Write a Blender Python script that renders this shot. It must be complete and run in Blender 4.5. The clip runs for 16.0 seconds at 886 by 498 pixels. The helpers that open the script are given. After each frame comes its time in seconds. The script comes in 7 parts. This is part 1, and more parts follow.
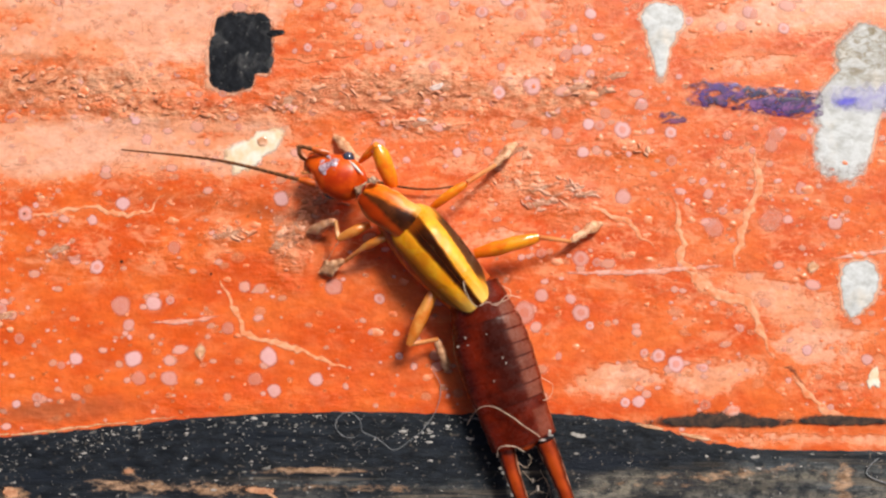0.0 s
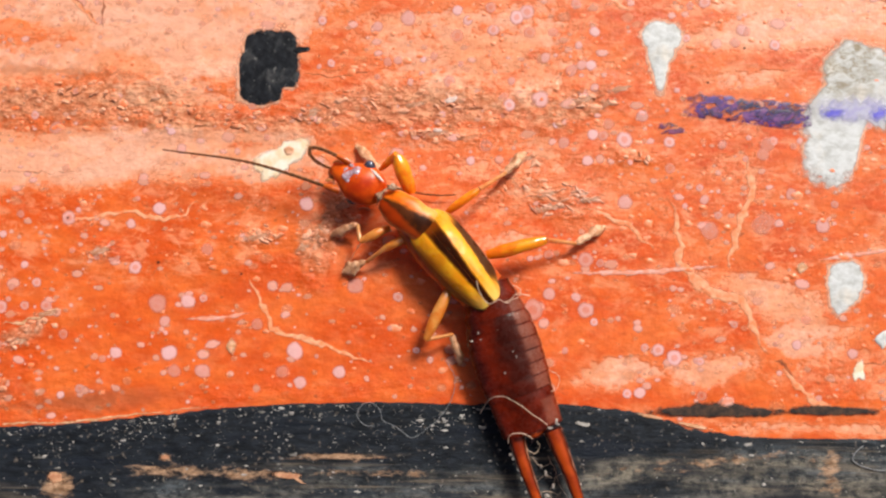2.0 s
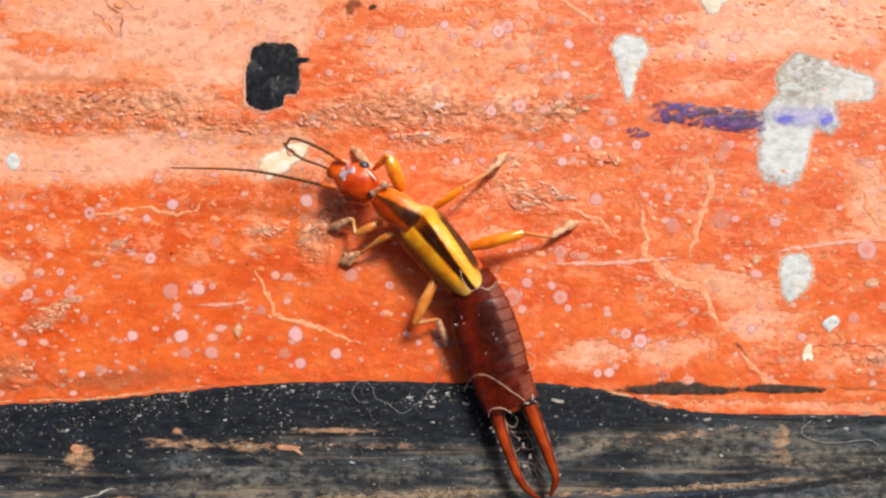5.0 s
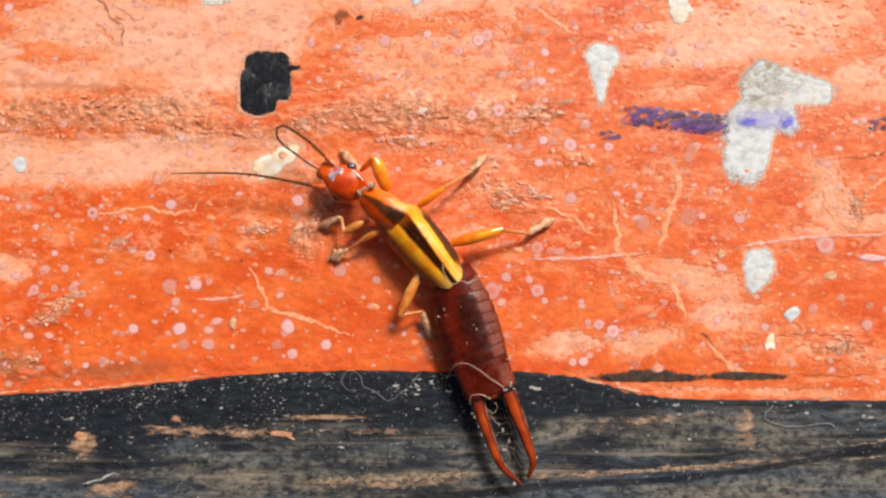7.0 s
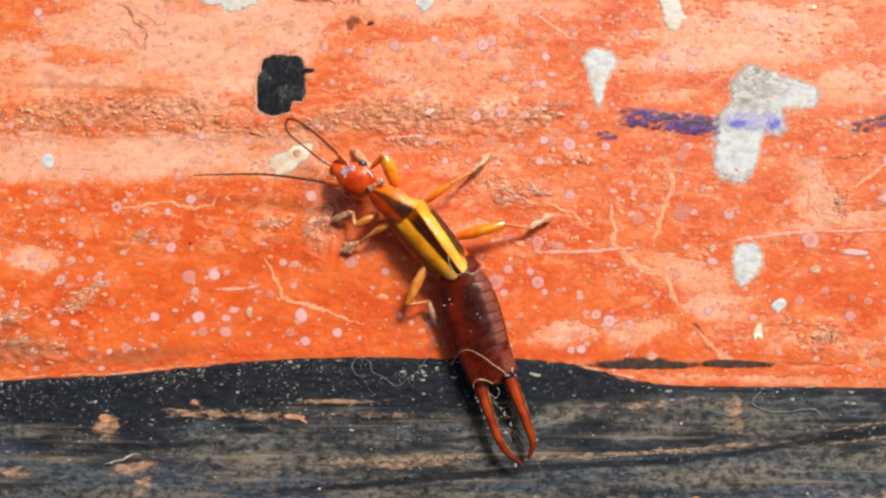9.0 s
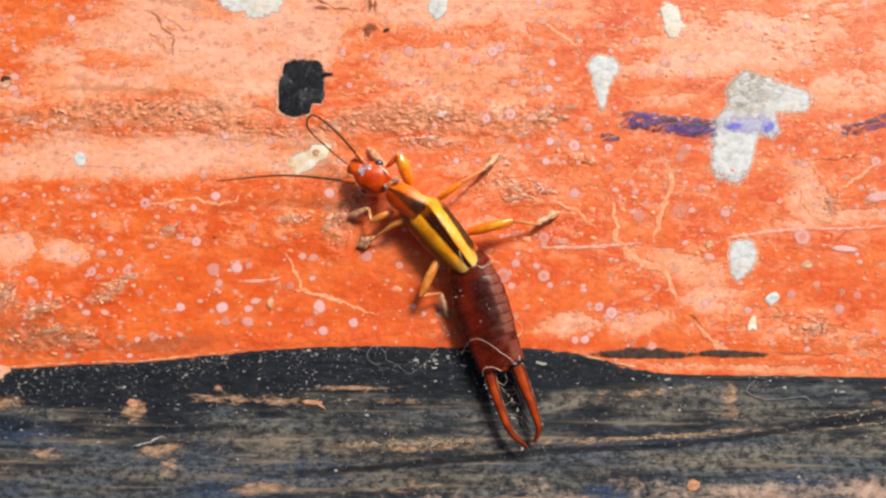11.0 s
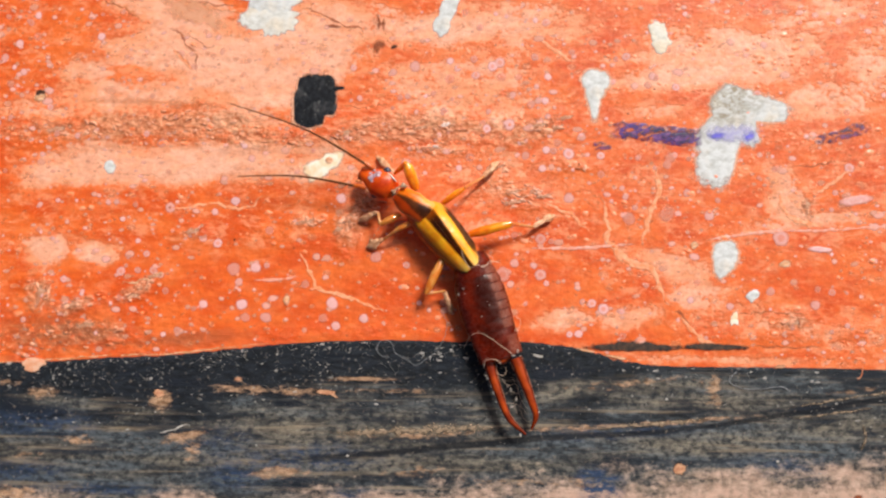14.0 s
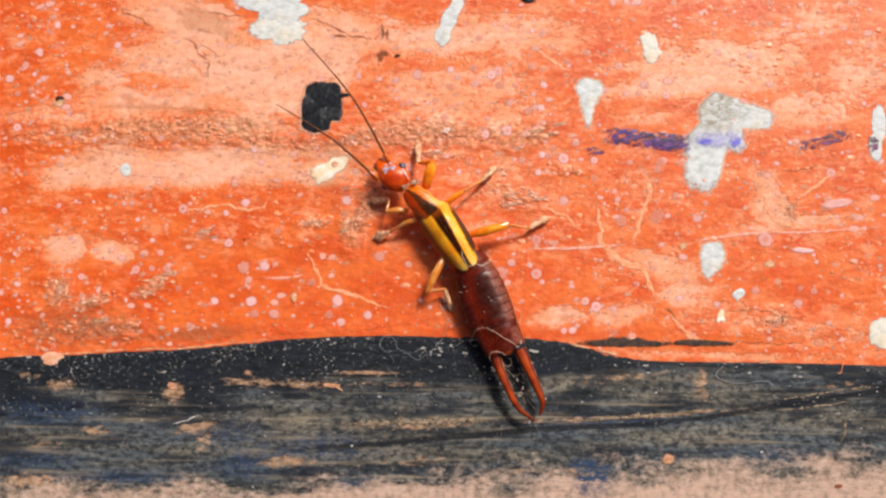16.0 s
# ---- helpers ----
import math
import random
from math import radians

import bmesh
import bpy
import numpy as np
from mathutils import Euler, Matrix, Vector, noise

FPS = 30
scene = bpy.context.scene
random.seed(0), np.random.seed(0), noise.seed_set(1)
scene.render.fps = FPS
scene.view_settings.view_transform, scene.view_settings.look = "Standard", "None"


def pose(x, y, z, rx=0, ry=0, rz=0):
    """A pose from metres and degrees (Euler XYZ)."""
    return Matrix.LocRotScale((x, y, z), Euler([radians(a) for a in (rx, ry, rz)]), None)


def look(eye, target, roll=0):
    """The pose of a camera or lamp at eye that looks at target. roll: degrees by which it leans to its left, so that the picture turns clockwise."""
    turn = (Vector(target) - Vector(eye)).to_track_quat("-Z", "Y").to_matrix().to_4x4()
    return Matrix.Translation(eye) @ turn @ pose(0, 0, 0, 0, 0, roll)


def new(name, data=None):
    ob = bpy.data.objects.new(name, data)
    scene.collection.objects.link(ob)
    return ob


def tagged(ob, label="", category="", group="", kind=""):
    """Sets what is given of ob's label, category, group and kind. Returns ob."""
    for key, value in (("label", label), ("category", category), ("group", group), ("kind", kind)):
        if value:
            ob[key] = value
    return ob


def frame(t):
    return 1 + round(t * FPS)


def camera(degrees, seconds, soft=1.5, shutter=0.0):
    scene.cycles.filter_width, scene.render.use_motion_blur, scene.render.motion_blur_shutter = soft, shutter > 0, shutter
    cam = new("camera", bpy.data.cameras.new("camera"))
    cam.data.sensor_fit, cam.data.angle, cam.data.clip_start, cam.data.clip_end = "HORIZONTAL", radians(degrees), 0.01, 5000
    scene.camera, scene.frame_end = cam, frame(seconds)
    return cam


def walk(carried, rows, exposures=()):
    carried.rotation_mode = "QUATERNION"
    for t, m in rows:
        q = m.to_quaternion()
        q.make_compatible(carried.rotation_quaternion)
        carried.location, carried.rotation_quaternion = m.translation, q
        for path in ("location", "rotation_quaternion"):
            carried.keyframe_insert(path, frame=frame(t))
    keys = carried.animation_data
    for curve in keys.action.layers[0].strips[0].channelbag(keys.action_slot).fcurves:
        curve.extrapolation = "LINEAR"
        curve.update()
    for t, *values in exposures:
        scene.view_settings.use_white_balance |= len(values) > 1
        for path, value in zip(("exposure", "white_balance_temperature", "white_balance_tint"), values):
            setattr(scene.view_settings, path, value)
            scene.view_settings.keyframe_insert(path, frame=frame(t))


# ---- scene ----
MM = 0.001

# camera: a free close-up that draws back slowly from the board
cam = camera(55, 16.0, soft=2.4)
PATH = [
    (0.0, pose(-0.001019, 0.001256, 0.030300, 2.631, 2.019, 0.109)),
    (0.5, pose(-0.000998, 0.001209, 0.030871, 2.684, 2.220, 0.119)),
    (1.0, pose(-0.001172, 0.001242, 0.031451, 2.580, 2.265, 0.118)),
    (1.5, pose(-0.001313, 0.001192, 0.032013, 2.675, 2.324, 0.164)),
    (2.0, pose(-0.001289, 0.001107, 0.032563, 2.826, 2.358, 0.140)),
    (2.5, pose(-0.001320, 0.001029, 0.033108, 2.905, 2.389, 0.155)),
    (3.0, pose(-0.001235, 0.000900, 0.033617, 3.040, 2.344, 0.066)),
    (3.5, pose(-0.001334, 0.000655, 0.034140, 3.216, 2.282, 0.189)),
    (4.0, pose(-0.001284, 0.000716, 0.034699, 3.027, 2.248, 0.350)),
    (6.5, pose(0.000141, 0.000015, 0.037302, 3.274, 2.325, -0.012)),
    (7.0, pose(0.000001, -0.000001, 0.037840, 3.403, 2.099, 0.003)),
    (7.5, pose(-0.000027, -0.000205, 0.038341, 3.654, 2.139, 0.060)),
    (8.0, pose(-0.000003, -0.000323, 0.038908, 3.558, 2.174, 0.018)),
    (8.5, pose(-0.000044, -0.000490, 0.039414, 3.657, 2.138, 0.149)),
    (11.0, pose(-0.000546, -0.001319, 0.042131, 4.106, 2.203, 0.530)),
    (11.5, pose(-0.000510, -0.001355, 0.042671, 3.967, 2.295, 0.681)),
    (12.0, pose(-0.000543, -0.001532, 0.043185, 4.103, 2.384, 0.633)),
    (12.5, pose(-0.000689, -0.001415, 0.043754, 4.191, 2.413, 0.630)),
    (13.0, pose(-0.000673, -0.001303, 0.044323, 4.140, 2.401, 0.669)),
    (13.5, pose(-0.000643, -0.001705, 0.044834, 4.413, 2.368, 0.502)),
    (14.0, pose(-0.000395, -0.001747, 0.045347, 4.416, 2.494, 0.497)),
    (14.5, pose(-0.000343, -0.001659, 0.045916, 4.357, 2.474, 0.659)),
    (15.0, pose(-0.000447, -0.001809, 0.046466, 4.391, 2.354, 0.710)),
    (15.5, pose(-0.000470, -0.001667, 0.047021, 4.432, 2.458, 0.678)),
    (16.0, pose(-0.000333, -0.002002, 0.047536, 4.524, 2.468, 0.645)),
]
walk(cam, PATH)

# light: a soft high lamp from the upper right, with the open sky as fill
SUN_AZ, SUN_EL = radians(57), radians(46)
world = bpy.data.worlds.new("sky")
scene.world = world
world.use_nodes = True
sky = world.node_tree.nodes.new("ShaderNodeTexSky")
sky.sky_type, sky.sun_disc = "NISHITA", False
sky.sun_elevation, sky.sun_rotation = SUN_EL, radians(90) - SUN_AZ
sky.air_density, sky.dust_density, sky.ozone_density = 0.35, 7.0, 0.3
background = world.node_tree.nodes["Background"]
background.inputs["Strength"].default_value = 0.07
world.node_tree.links.new(sky.outputs["Color"], background.inputs["Color"])
sun = new("sun", bpy.data.lights.new("sun", "SUN"))
sun.data.energy, sun.data.angle, sun.data.color = 3.97, radians(13), (1.0, 0.965, 0.86)
sun_dir = Vector((math.cos(SUN_AZ) * math.cos(SUN_EL), math.sin(SUN_AZ) * math.cos(SUN_EL), math.sin(SUN_EL)))
sun.matrix_world = look(sun_dir * 0.5, (0, 0, 0))
scene.view_settings.exposure = 0.0


# ---- materials ----
class Nodes:
    """A small builder for node materials. Sockets are outputs or plain numbers and colours."""

    def __init__(self, name):
        self.mat = bpy.data.materials.new(name)
        self.mat.use_nodes = True
        self.tree = self.mat.node_tree
        self.bsdf = self.tree.nodes["Principled BSDF"]

    def put(self, socket, value):
        if isinstance(value, bpy.types.NodeSocket):
            self.tree.links.new(value, socket)
        elif isinstance(value, tuple) and len(value) == 3 and socket.type == "RGBA":
            socket.default_value = (*value, 1)
        else:
            socket.default_value = value

    def coords(self, stretch=(1, 1, 1)):
        tc = self.tree.nodes.new("ShaderNodeTexCoord")
        mp = self.tree.nodes.new("ShaderNodeMapping")
        mp.inputs["Scale"].default_value = stretch
        self.tree.links.new(tc.outputs["Object"], mp.inputs["Vector"])
        return mp.outputs["Vector"]

    def noise(self, per_mm, detail=4.0, rough=0.55, stretch=(1, 1, 1), distortion=0.0):
        n = self.tree.nodes.new("ShaderNodeTexNoise")
        self.put(n.inputs["Vector"], self.coords(stretch))
        n.inputs["Scale"].default_value = per_mm / MM
        n.inputs["Detail"].default_value, n.inputs["Roughness"].default_value = detail, rough
        n.inputs["Distortion"].default_value = distortion
        return n.outputs["Fac"]

    def attr(self, name):
        a = self.tree.nodes.new("ShaderNodeAttribute")
        a.attribute_name = name
        return a.outputs["Fac"]

    def chance(self):
        return self.tree.nodes.new("ShaderNodeObjectInfo").outputs["Random"]

    def island(self):
        return self.tree.nodes.new("ShaderNodeNewGeometry").outputs["Random Per Island"]

    def math(self, op, a, b=0.0):
        m = self.tree.nodes.new("ShaderNodeMath")
        m.operation = op
        self.put(m.inputs[0], a), self.put(m.inputs[1], b)
        return m.outputs[0]

    def span(self, value, lo, hi, to_lo=0.0, to_hi=1.0):
        m = self.tree.nodes.new("ShaderNodeMapRange")
        m.interpolation_type = "SMOOTHSTEP"
        for socket, v in zip(m.inputs, (value, lo, hi, to_lo, to_hi)):
            self.put(socket, v)
        return m.outputs[0]

    def mix(self, fac, a, b, blend="MIX"):
        m = self.tree.nodes.new("ShaderNodeMix")
        m.data_type, m.blend_type = "RGBA", blend
        self.put(m.inputs[0], fac), self.put(m.inputs[6], a), self.put(m.inputs[7], b)
        return m.outputs[2]

    def frayed(self, solid, soft, per_mm=4.0, much=0.5):
        """Cover that is full up to the share `solid` of the way to the rim and frays out over `soft`."""
        rim = self.math("ADD", self.attr("rim"), self.math("MULTIPLY", self.math("SUBTRACT", self.noise(per_mm, 4, 0.65), 0.5), much))
        return self.span(rim, solid, solid + soft, 1.0, 0.0)

    def bump(self, height, strength, mm=0.05):
        b = self.tree.nodes.new("ShaderNodeBump")
        b.inputs["Strength"].default_value, b.inputs["Distance"].default_value = strength, mm * MM
        self.put(b.inputs["Height"], height)
        self.put(self.bsdf.inputs["Normal"], b.outputs["Normal"])
        return self

    def done(self, color, rough=0.5, **more):
        self.put(self.bsdf.inputs["Base Color"], color), self.put(self.bsdf.inputs["Roughness"], rough)
        for key, value in more.items():
            self.put(self.bsdf.inputs[key.replace("_", " ")], value)
        return self.mat


def board_paint():
    n = Nodes("orange paint")
    fine, mid = n.noise(3.2, 5), n.noise(0.55, 5, stretch=(0.5, 1, 1))
    streak = n.noise(1.6, 4, stretch=(0.16, 1, 1))
    patch = n.noise(0.9, 4, 0.6, (0.7, 1, 1), 0.5)
    color = n.mix(n.span(mid, 0.36, 0.66), (0.67, 0.082, 0.007), (0.79, 0.155, 0.027))
    # sound paint keeps its smooth full colour
    aged = n.span(n.math("ADD", n.attr("fresh"), n.math("MULTIPLY", n.math("SUBTRACT", patch, 0.5), 0.8)), 0.2, 0.75, 1.0, 0.22)
    color = n.mix(n.math("MULTIPLY", n.span(streak, 0.48, 0.74, 0.0, 0.5), aged), color, (0.83, 0.22, 0.075))
    # thin, rubbed paint with the pale undercoat showing
    edge = n.math("ADD", n.attr("pale"), n.math("MULTIPLY", n.math("SUBTRACT", fine, 0.5), 0.7))
    edge = n.math("ADD", edge, n.math("MULTIPLY", n.math("SUBTRACT", streak, 0.5), 0.45))
    edge = n.math("ADD", edge, n.math("MULTIPLY", n.math("SUBTRACT", patch, 0.5), 0.8))
    undercoat = n.mix(n.span(mid, 0.4, 0.62), (0.85, 0.36, 0.19), (0.86, 0.47, 0.34))
    color = n.mix(n.span(edge, 0.20, 0.40, 0.0, 0.40), color, (0.84, 0.24, 0.09))
    color = n.mix(n.span(edge, 0.44, 0.62, 0.0, 0.80), color, undercoat)
    color = n.mix(n.span(edge, 0.72, 0.84, 0.0, 0.55), color, (0.87, 0.49, 0.37))
    # a fine brown line where the upper coat breaks off
    lip = n.math("MULTIPLY", n.span(n.math("ABSOLUTE", n.math("SUBTRACT", edge, 0.46)), 0.0, 0.022, 0.5, 0.0), n.span(patch, 0.46, 0.56))
    color = n.mix(lip, color, (0.50, 0.14, 0.05))
    # dirt lodged in the scuffed streaks
    dirt = n.math("ADD", n.attr("grime"), n.math("MULTIPLY", n.math("SUBTRACT", n.noise(2.2, 5, 0.65, (0.55, 1, 1)), 0.5), 1.5))
    soil = n.mix(n.span(fine, 0.36, 0.62), (0.36, 0.13, 0.055), (0.72, 0.40, 0.24))
    color = n.mix(n.span(dirt, 0.42, 0.95, 0.0, 0.58), color, soil)
    # faint mottling and small dark pits
    color = n.mix(n.math("MULTIPLY", n.span(n.noise(1.1, 3), 0.56, 0.75, 0.0, 0.35), aged), color, (0.86, 0.27, 0.12))
    color = n.mix(n.span(n.noise(1.9, 2), 0.715, 0.76, 0.0, 0.6), color, (0.25, 0.06, 0.02))
    # uneven body of the coat at two scales
    color = n.mix(1.0, color, n.mix(n.span(n.noise(2.4, 5, 0.7, (0.6, 1, 1)), 0.32, 0.68), (0.80, 0.74, 0.70), (1.0, 1.0, 1.0)), "MULTIPLY")
    color = n.mix(n.math("MULTIPLY", n.span(n.noise(1.7, 5, 0.7, (0.5, 1, 1), 0.6), 0.49, 0.64, 0.0, 0.50), aged), color, (0.84, 0.35, 0.19))
    # hair-fine crackle, light and dark
    for per_mm, tint, much, seed in ((1.5, (0.86, 0.36, 0.20), 0.55, 0.8), (1.1, (0.36, 0.075, 0.020), 0.75, 1.2), (2.1, (0.42, 0.10, 0.035), 0.55, 0.9), (2.6, (0.85, 0.33, 0.18), 0.45, 0.4)):
        vein = n.math("ABSOLUTE", n.math("SUBTRACT", n.noise(per_mm, 4, 0.6, (0.62, 1, 1), seed), 0.5))
        where = n.span(n.noise(0.8 * per_mm, 3, 0.6, (0.7, 1.1, 1.3)), 0.47, 0.62)
        color = n.mix(n.math("MULTIPLY", n.math("MULTIPLY", n.span(vein, 0.0, 0.016, much, 0.0), where), aged), color, tint)
    relief = n.math("ADD", n.math("MULTIPLY", fine, 0.5), n.math("MULTIPLY", n.noise(8, 3), 0.15))
    relief = n.math("ADD", relief, n.math("MULTIPLY", n.math("MULTIPLY", n.attr("grime"), n.noise(3.2, 5, 0.65, (0.6, 1, 1))), 3.6))
    relief = n.math("SUBTRACT", relief, n.span(edge, 0.42, 0.52, 0.0, 0.30))
    n.bump(relief, 0.6, 0.10)
    return n.done(color, n.span(n.noise(1.4, 4), 0.3, 0.7, 0.34, 0.55), Specular_IOR_Level=0.35)


def band_paint():
    n = Nodes("black paint worn along the grain")
    grain = n.noise(2.1, 6, 0.65, (0.12, 1, 1))
    fine = n.noise(3.6, 5, 0.72, (0.42, 1, 1))
    speck = n.noise(4.0, 5, 0.78, (0.5, 1, 1))
    tone = n.noise(0.7, 5, 0.65, (0.10, 1, 1))
    color = n.mix(n.span(fine, 0.35, 0.7), (0.005, 0.0065, 0.010), (0.021, 0.026, 0.036))
    worn = n.math("ADD", n.attr("wear"), n.math("MULTIPLY", n.math("SUBTRACT", grain, 0.5), 1.3))
    blotch = n.math("ADD", n.math("MULTIPLY", speck, 0.45), n.math("MULTIPLY", n.noise(3.0, 5, 0.72, (0.75, 1, 1)), 0.55))
    grey = n.mix(n.span(blotch, 0.39, 0.61), (0.016, 0.020, 0.026), n.mix(n.span(tone, 0.40, 0.60), (0.110, 0.128, 0.148), (0.225, 0.198, 0.160)))
    color = n.mix(n.span(worn, 0.36, 0.92), color, grey)
    thread = n.math("MULTIPLY", n.span(n.noise(2.6, 4, 0.6, (0.05, 1, 1)), 0.54, 0.70, 0.0, 0.8), n.span(n.attr("wear"), 0.2, 0.8))
    color = n.mix(thread, color, n.mix(fine, (0.13, 0.095, 0.06), (0.40, 0.32, 0.24)))
    color = n.mix(n.span(n.noise(0.8, 4, 0.65, (0.16, 1, 1)), 0.52, 0.64, 0.0, 0.75), color, (0.010, 0.014, 0.024))
    # gritty bare wood where the paint has gone, low on the border
    bare = n.math("ADD", n.attr("bare"), n.math("MULTIPLY", n.math("SUBTRACT", blotch, 0.5), 1.5))
    stone = n.mix(n.span(n.noise(1.7, 5, 0.7), 0.38, 0.62), (0.20, 0.150, 0.115), (0.54, 0.385, 0.31))
    stone = n.mix(n.math("MULTIPLY", n.span(n.attr("bare"), 0.50, 0.95, 0.0, 0.8), n.span(n.noise(2.2, 5, 0.7), 0.38, 0.58, 0.25, 1.0)), stone, (0.62, 0.40, 0.315))
    color = n.mix(n.span(bare, 0.40, 0.80, 0.0, 0.92), color, stone)
    navy = n.math("MULTIPLY", n.attr("blue"), n.span(fine, 0.40, 0.62, 0.1, 0.95))
    color = n.mix(navy, color, n.mix(speck, (0.009, 0.019, 0.055), (0.050, 0.085, 0.165)))
    tan = n.math("ADD", n.attr("tan"), n.math("MULTIPLY", n.math("SUBTRACT", fine, 0.5), 1.9))
    wood = n.mix(n.span(speck, 0.36, 0.64), (0.22, 0.12, 0.065), (0.58, 0.36, 0.23))
    color = n.mix(n.span(tan, 0.46, 0.86, 0.0, 0.85), color, wood)
    groove = n.math("ADD", n.attr("groove"), n.math("MULTIPLY", n.math("SUBTRACT", fine, 0.5), 0.9))
    color = n.mix(n.span(groove, 0.4, 0.8, 0.0, 0.85), color, (0.008, 0.009, 0.013))
    color = n.mix(n.span(n.noise(5.0, 2), 0.63, 0.73, 0.0, 0.32), color, (0.36, 0.29, 0.23))
    n.bump(n.math("ADD", grain, n.math("MULTIPLY", speck, 0.8)), 0.8, 0.10)
    return n.done(color, n.span(fine, 0.3, 0.7, 0.48, 0.7), Specular_IOR_Level=0.16)


def chip_white(name, warm=0.0):
    n = Nodes(name)
    fine = n.noise(2.0, 6, 0.62, (1.0, 1.5, 1), 0.3)
    color = n.mix(n.span(fine, 0.30, 0.60), (0.42 + 0.10 * warm, 0.43 + 0.06 * warm, 0.44), (0.62 + 0.10 * warm, 0.64 + 0.06 * warm, 0.67 - 0.02 * warm))
    color = n.mix(n.span(n.noise(0.8, 4), 0.5 - 0.2 * warm, 0.72, 0.0, 0.3 + 0.3 * warm), color, (0.72, 0.54, 0.34))
    streaks = n.span(n.noise(2.4, 5, 0.7, (1, 1.8, 1), 0.8), 0.36, 0.60, 1.0, 0.2)
    color = n.mix(n.math("MULTIPLY", n.attr("stain"), streaks), color, (0.22, 0.17, 0.10))
    n.bump(fine, 0.5, 0.06)
    return n.done(color, 0.6, Alpha=n.frayed(0.84, 0.18, 3.0, 0.42))


def chip_black():
    n = Nodes("black paint fleck")
    cloud, fine = n.noise(1.1, 5, 0.6), n.noise(3.4, 4)
    color = n.mix(n.span(fine, 0.35, 0.7), (0.006, 0.007, 0.010), (0.018, 0.020, 0.026))
    color = n.mix(n.span(cloud, 0.50, 0.70, 0.0, 0.7), color, (0.085, 0.085, 0.090))
    color = n.mix(n.span(n.noise(5.0, 2), 0.64, 0.74, 0.0, 0.5), color, (0.30, 0.29, 0.28))
    n.bump(fine, 0.5, 0.06)
    return n.done(color, 0.55, Specular_IOR_Level=0.12, Alpha=n.frayed(0.93, 0.09, 3.0, 0.35))


def spot_paint(name, ringed):
    n = Nodes(name)
    color = n.mix(n.chance(), (0.82, 0.31, 0.19), (0.76, 0.43, 0.46))
    color = n.mix(n.span(n.noise(6, 3), 0.42, 0.66, 0.0, 0.6), color, (0.83, 0.55, 0.54))
    rim = n.math("ADD", n.attr("rim"), n.math("MULTIPLY", n.math("SUBTRACT", n.noise(5.0, 3), 0.5), 0.3))
    if ringed:
        color = n.mix(n.span(rim, 0.30, 0.48, 0.0, 1.0), n.mix(0.5, color, (0.80, 0.20, 0.09)), color)
    color = n.mix(n.span(rim, 0.66, 0.82, 0.0, 0.5), color, (0.66, 0.19, 0.10))
    cover = n.math("MULTIPLY", n.frayed(0.80, 0.22, 5.0, 0.35), n.span(n.chance(), 0.0, 1.0, 0.42, 0.90))
    return n.done(color, 0.42, Specular_IOR_Level=0.35, Alpha=cover)


def speck_paint():
    n = Nodes("pale specks")
    color = n.mix(n.island(), (0.80, 0.36, 0.17), (0.80, 0.40, 0.36))
    cover = n.math("MULTIPLY", n.frayed(0.5, 0.45, 7.0, 0.4), n.span(n.island(), 0.0, 1.0, 0.3, 0.85))
    return n.done(color, 0.4, Specular_IOR_Level=0.35, Alpha=cover)


def grit_dust():
    n = Nodes("dusty grit")
    color = n.mix(n.island(), (0.58, 0.15, 0.055), (0.78, 0.36, 0.22))
    color = n.mix(n.span(n.noise(7, 3), 0.5, 0.7, 0.0, 0.7), color, (0.66, 0.40, 0.26))
    return n.done(color, 0.36, Specular_IOR_Level=0.5)


def decal(name, lo, hi, rough=0.5, solid=0.5, soft=0.45, much=0.6, cover=1.0, per_mm=4.0):
    """A thin mark of paint, stain or crack whose edges fray into the coat below."""
    n = Nodes(name)
    f = n.noise(per_mm, 4, 0.6)
    n.bump(f, 0.3, 0.03)
    return n.done(n.mix(n.span(f, 0.35, 0.65), lo, hi), rough, Specular_IOR_Level=0.35,
                  Alpha=n.math("MULTIPLY", n.frayed(solid, soft, 3.0, much), cover))


def pen_ink(name, lo, hi, faded, density):
    """Ball-pen ink rubbed over a rough coat: it catches on the high grain alone."""
    n = Nodes(name)
    grain, blot = n.noise(4.2, 5, 0.78, (0.5, 1, 1)), n.noise(1.3, 3)
    color = n.mix(n.span(blot, 0.40, 0.62), lo, hi)
    color = n.mix(n.span(n.noise(2.2, 4, 0.65), 0.48, 0.68, 0.0, 0.7), color, faded)
    cover = n.math("MULTIPLY", n.span(grain, 0.58 - density, 0.70 - density), n.frayed(0.78, 0.28, 2.4, 0.7))
    return n.done(color, 0.5, Alpha=cover)


def simple(name, lo, hi, rough, per_mm=4.0, **more):
    n = Nodes(name)
    f = n.noise(per_mm, 4, 0.6)
    n.bump(f, 0.3, 0.03)
    return n.done(n.mix(n.span(f, 0.35, 0.65), lo, hi), rough, **more)


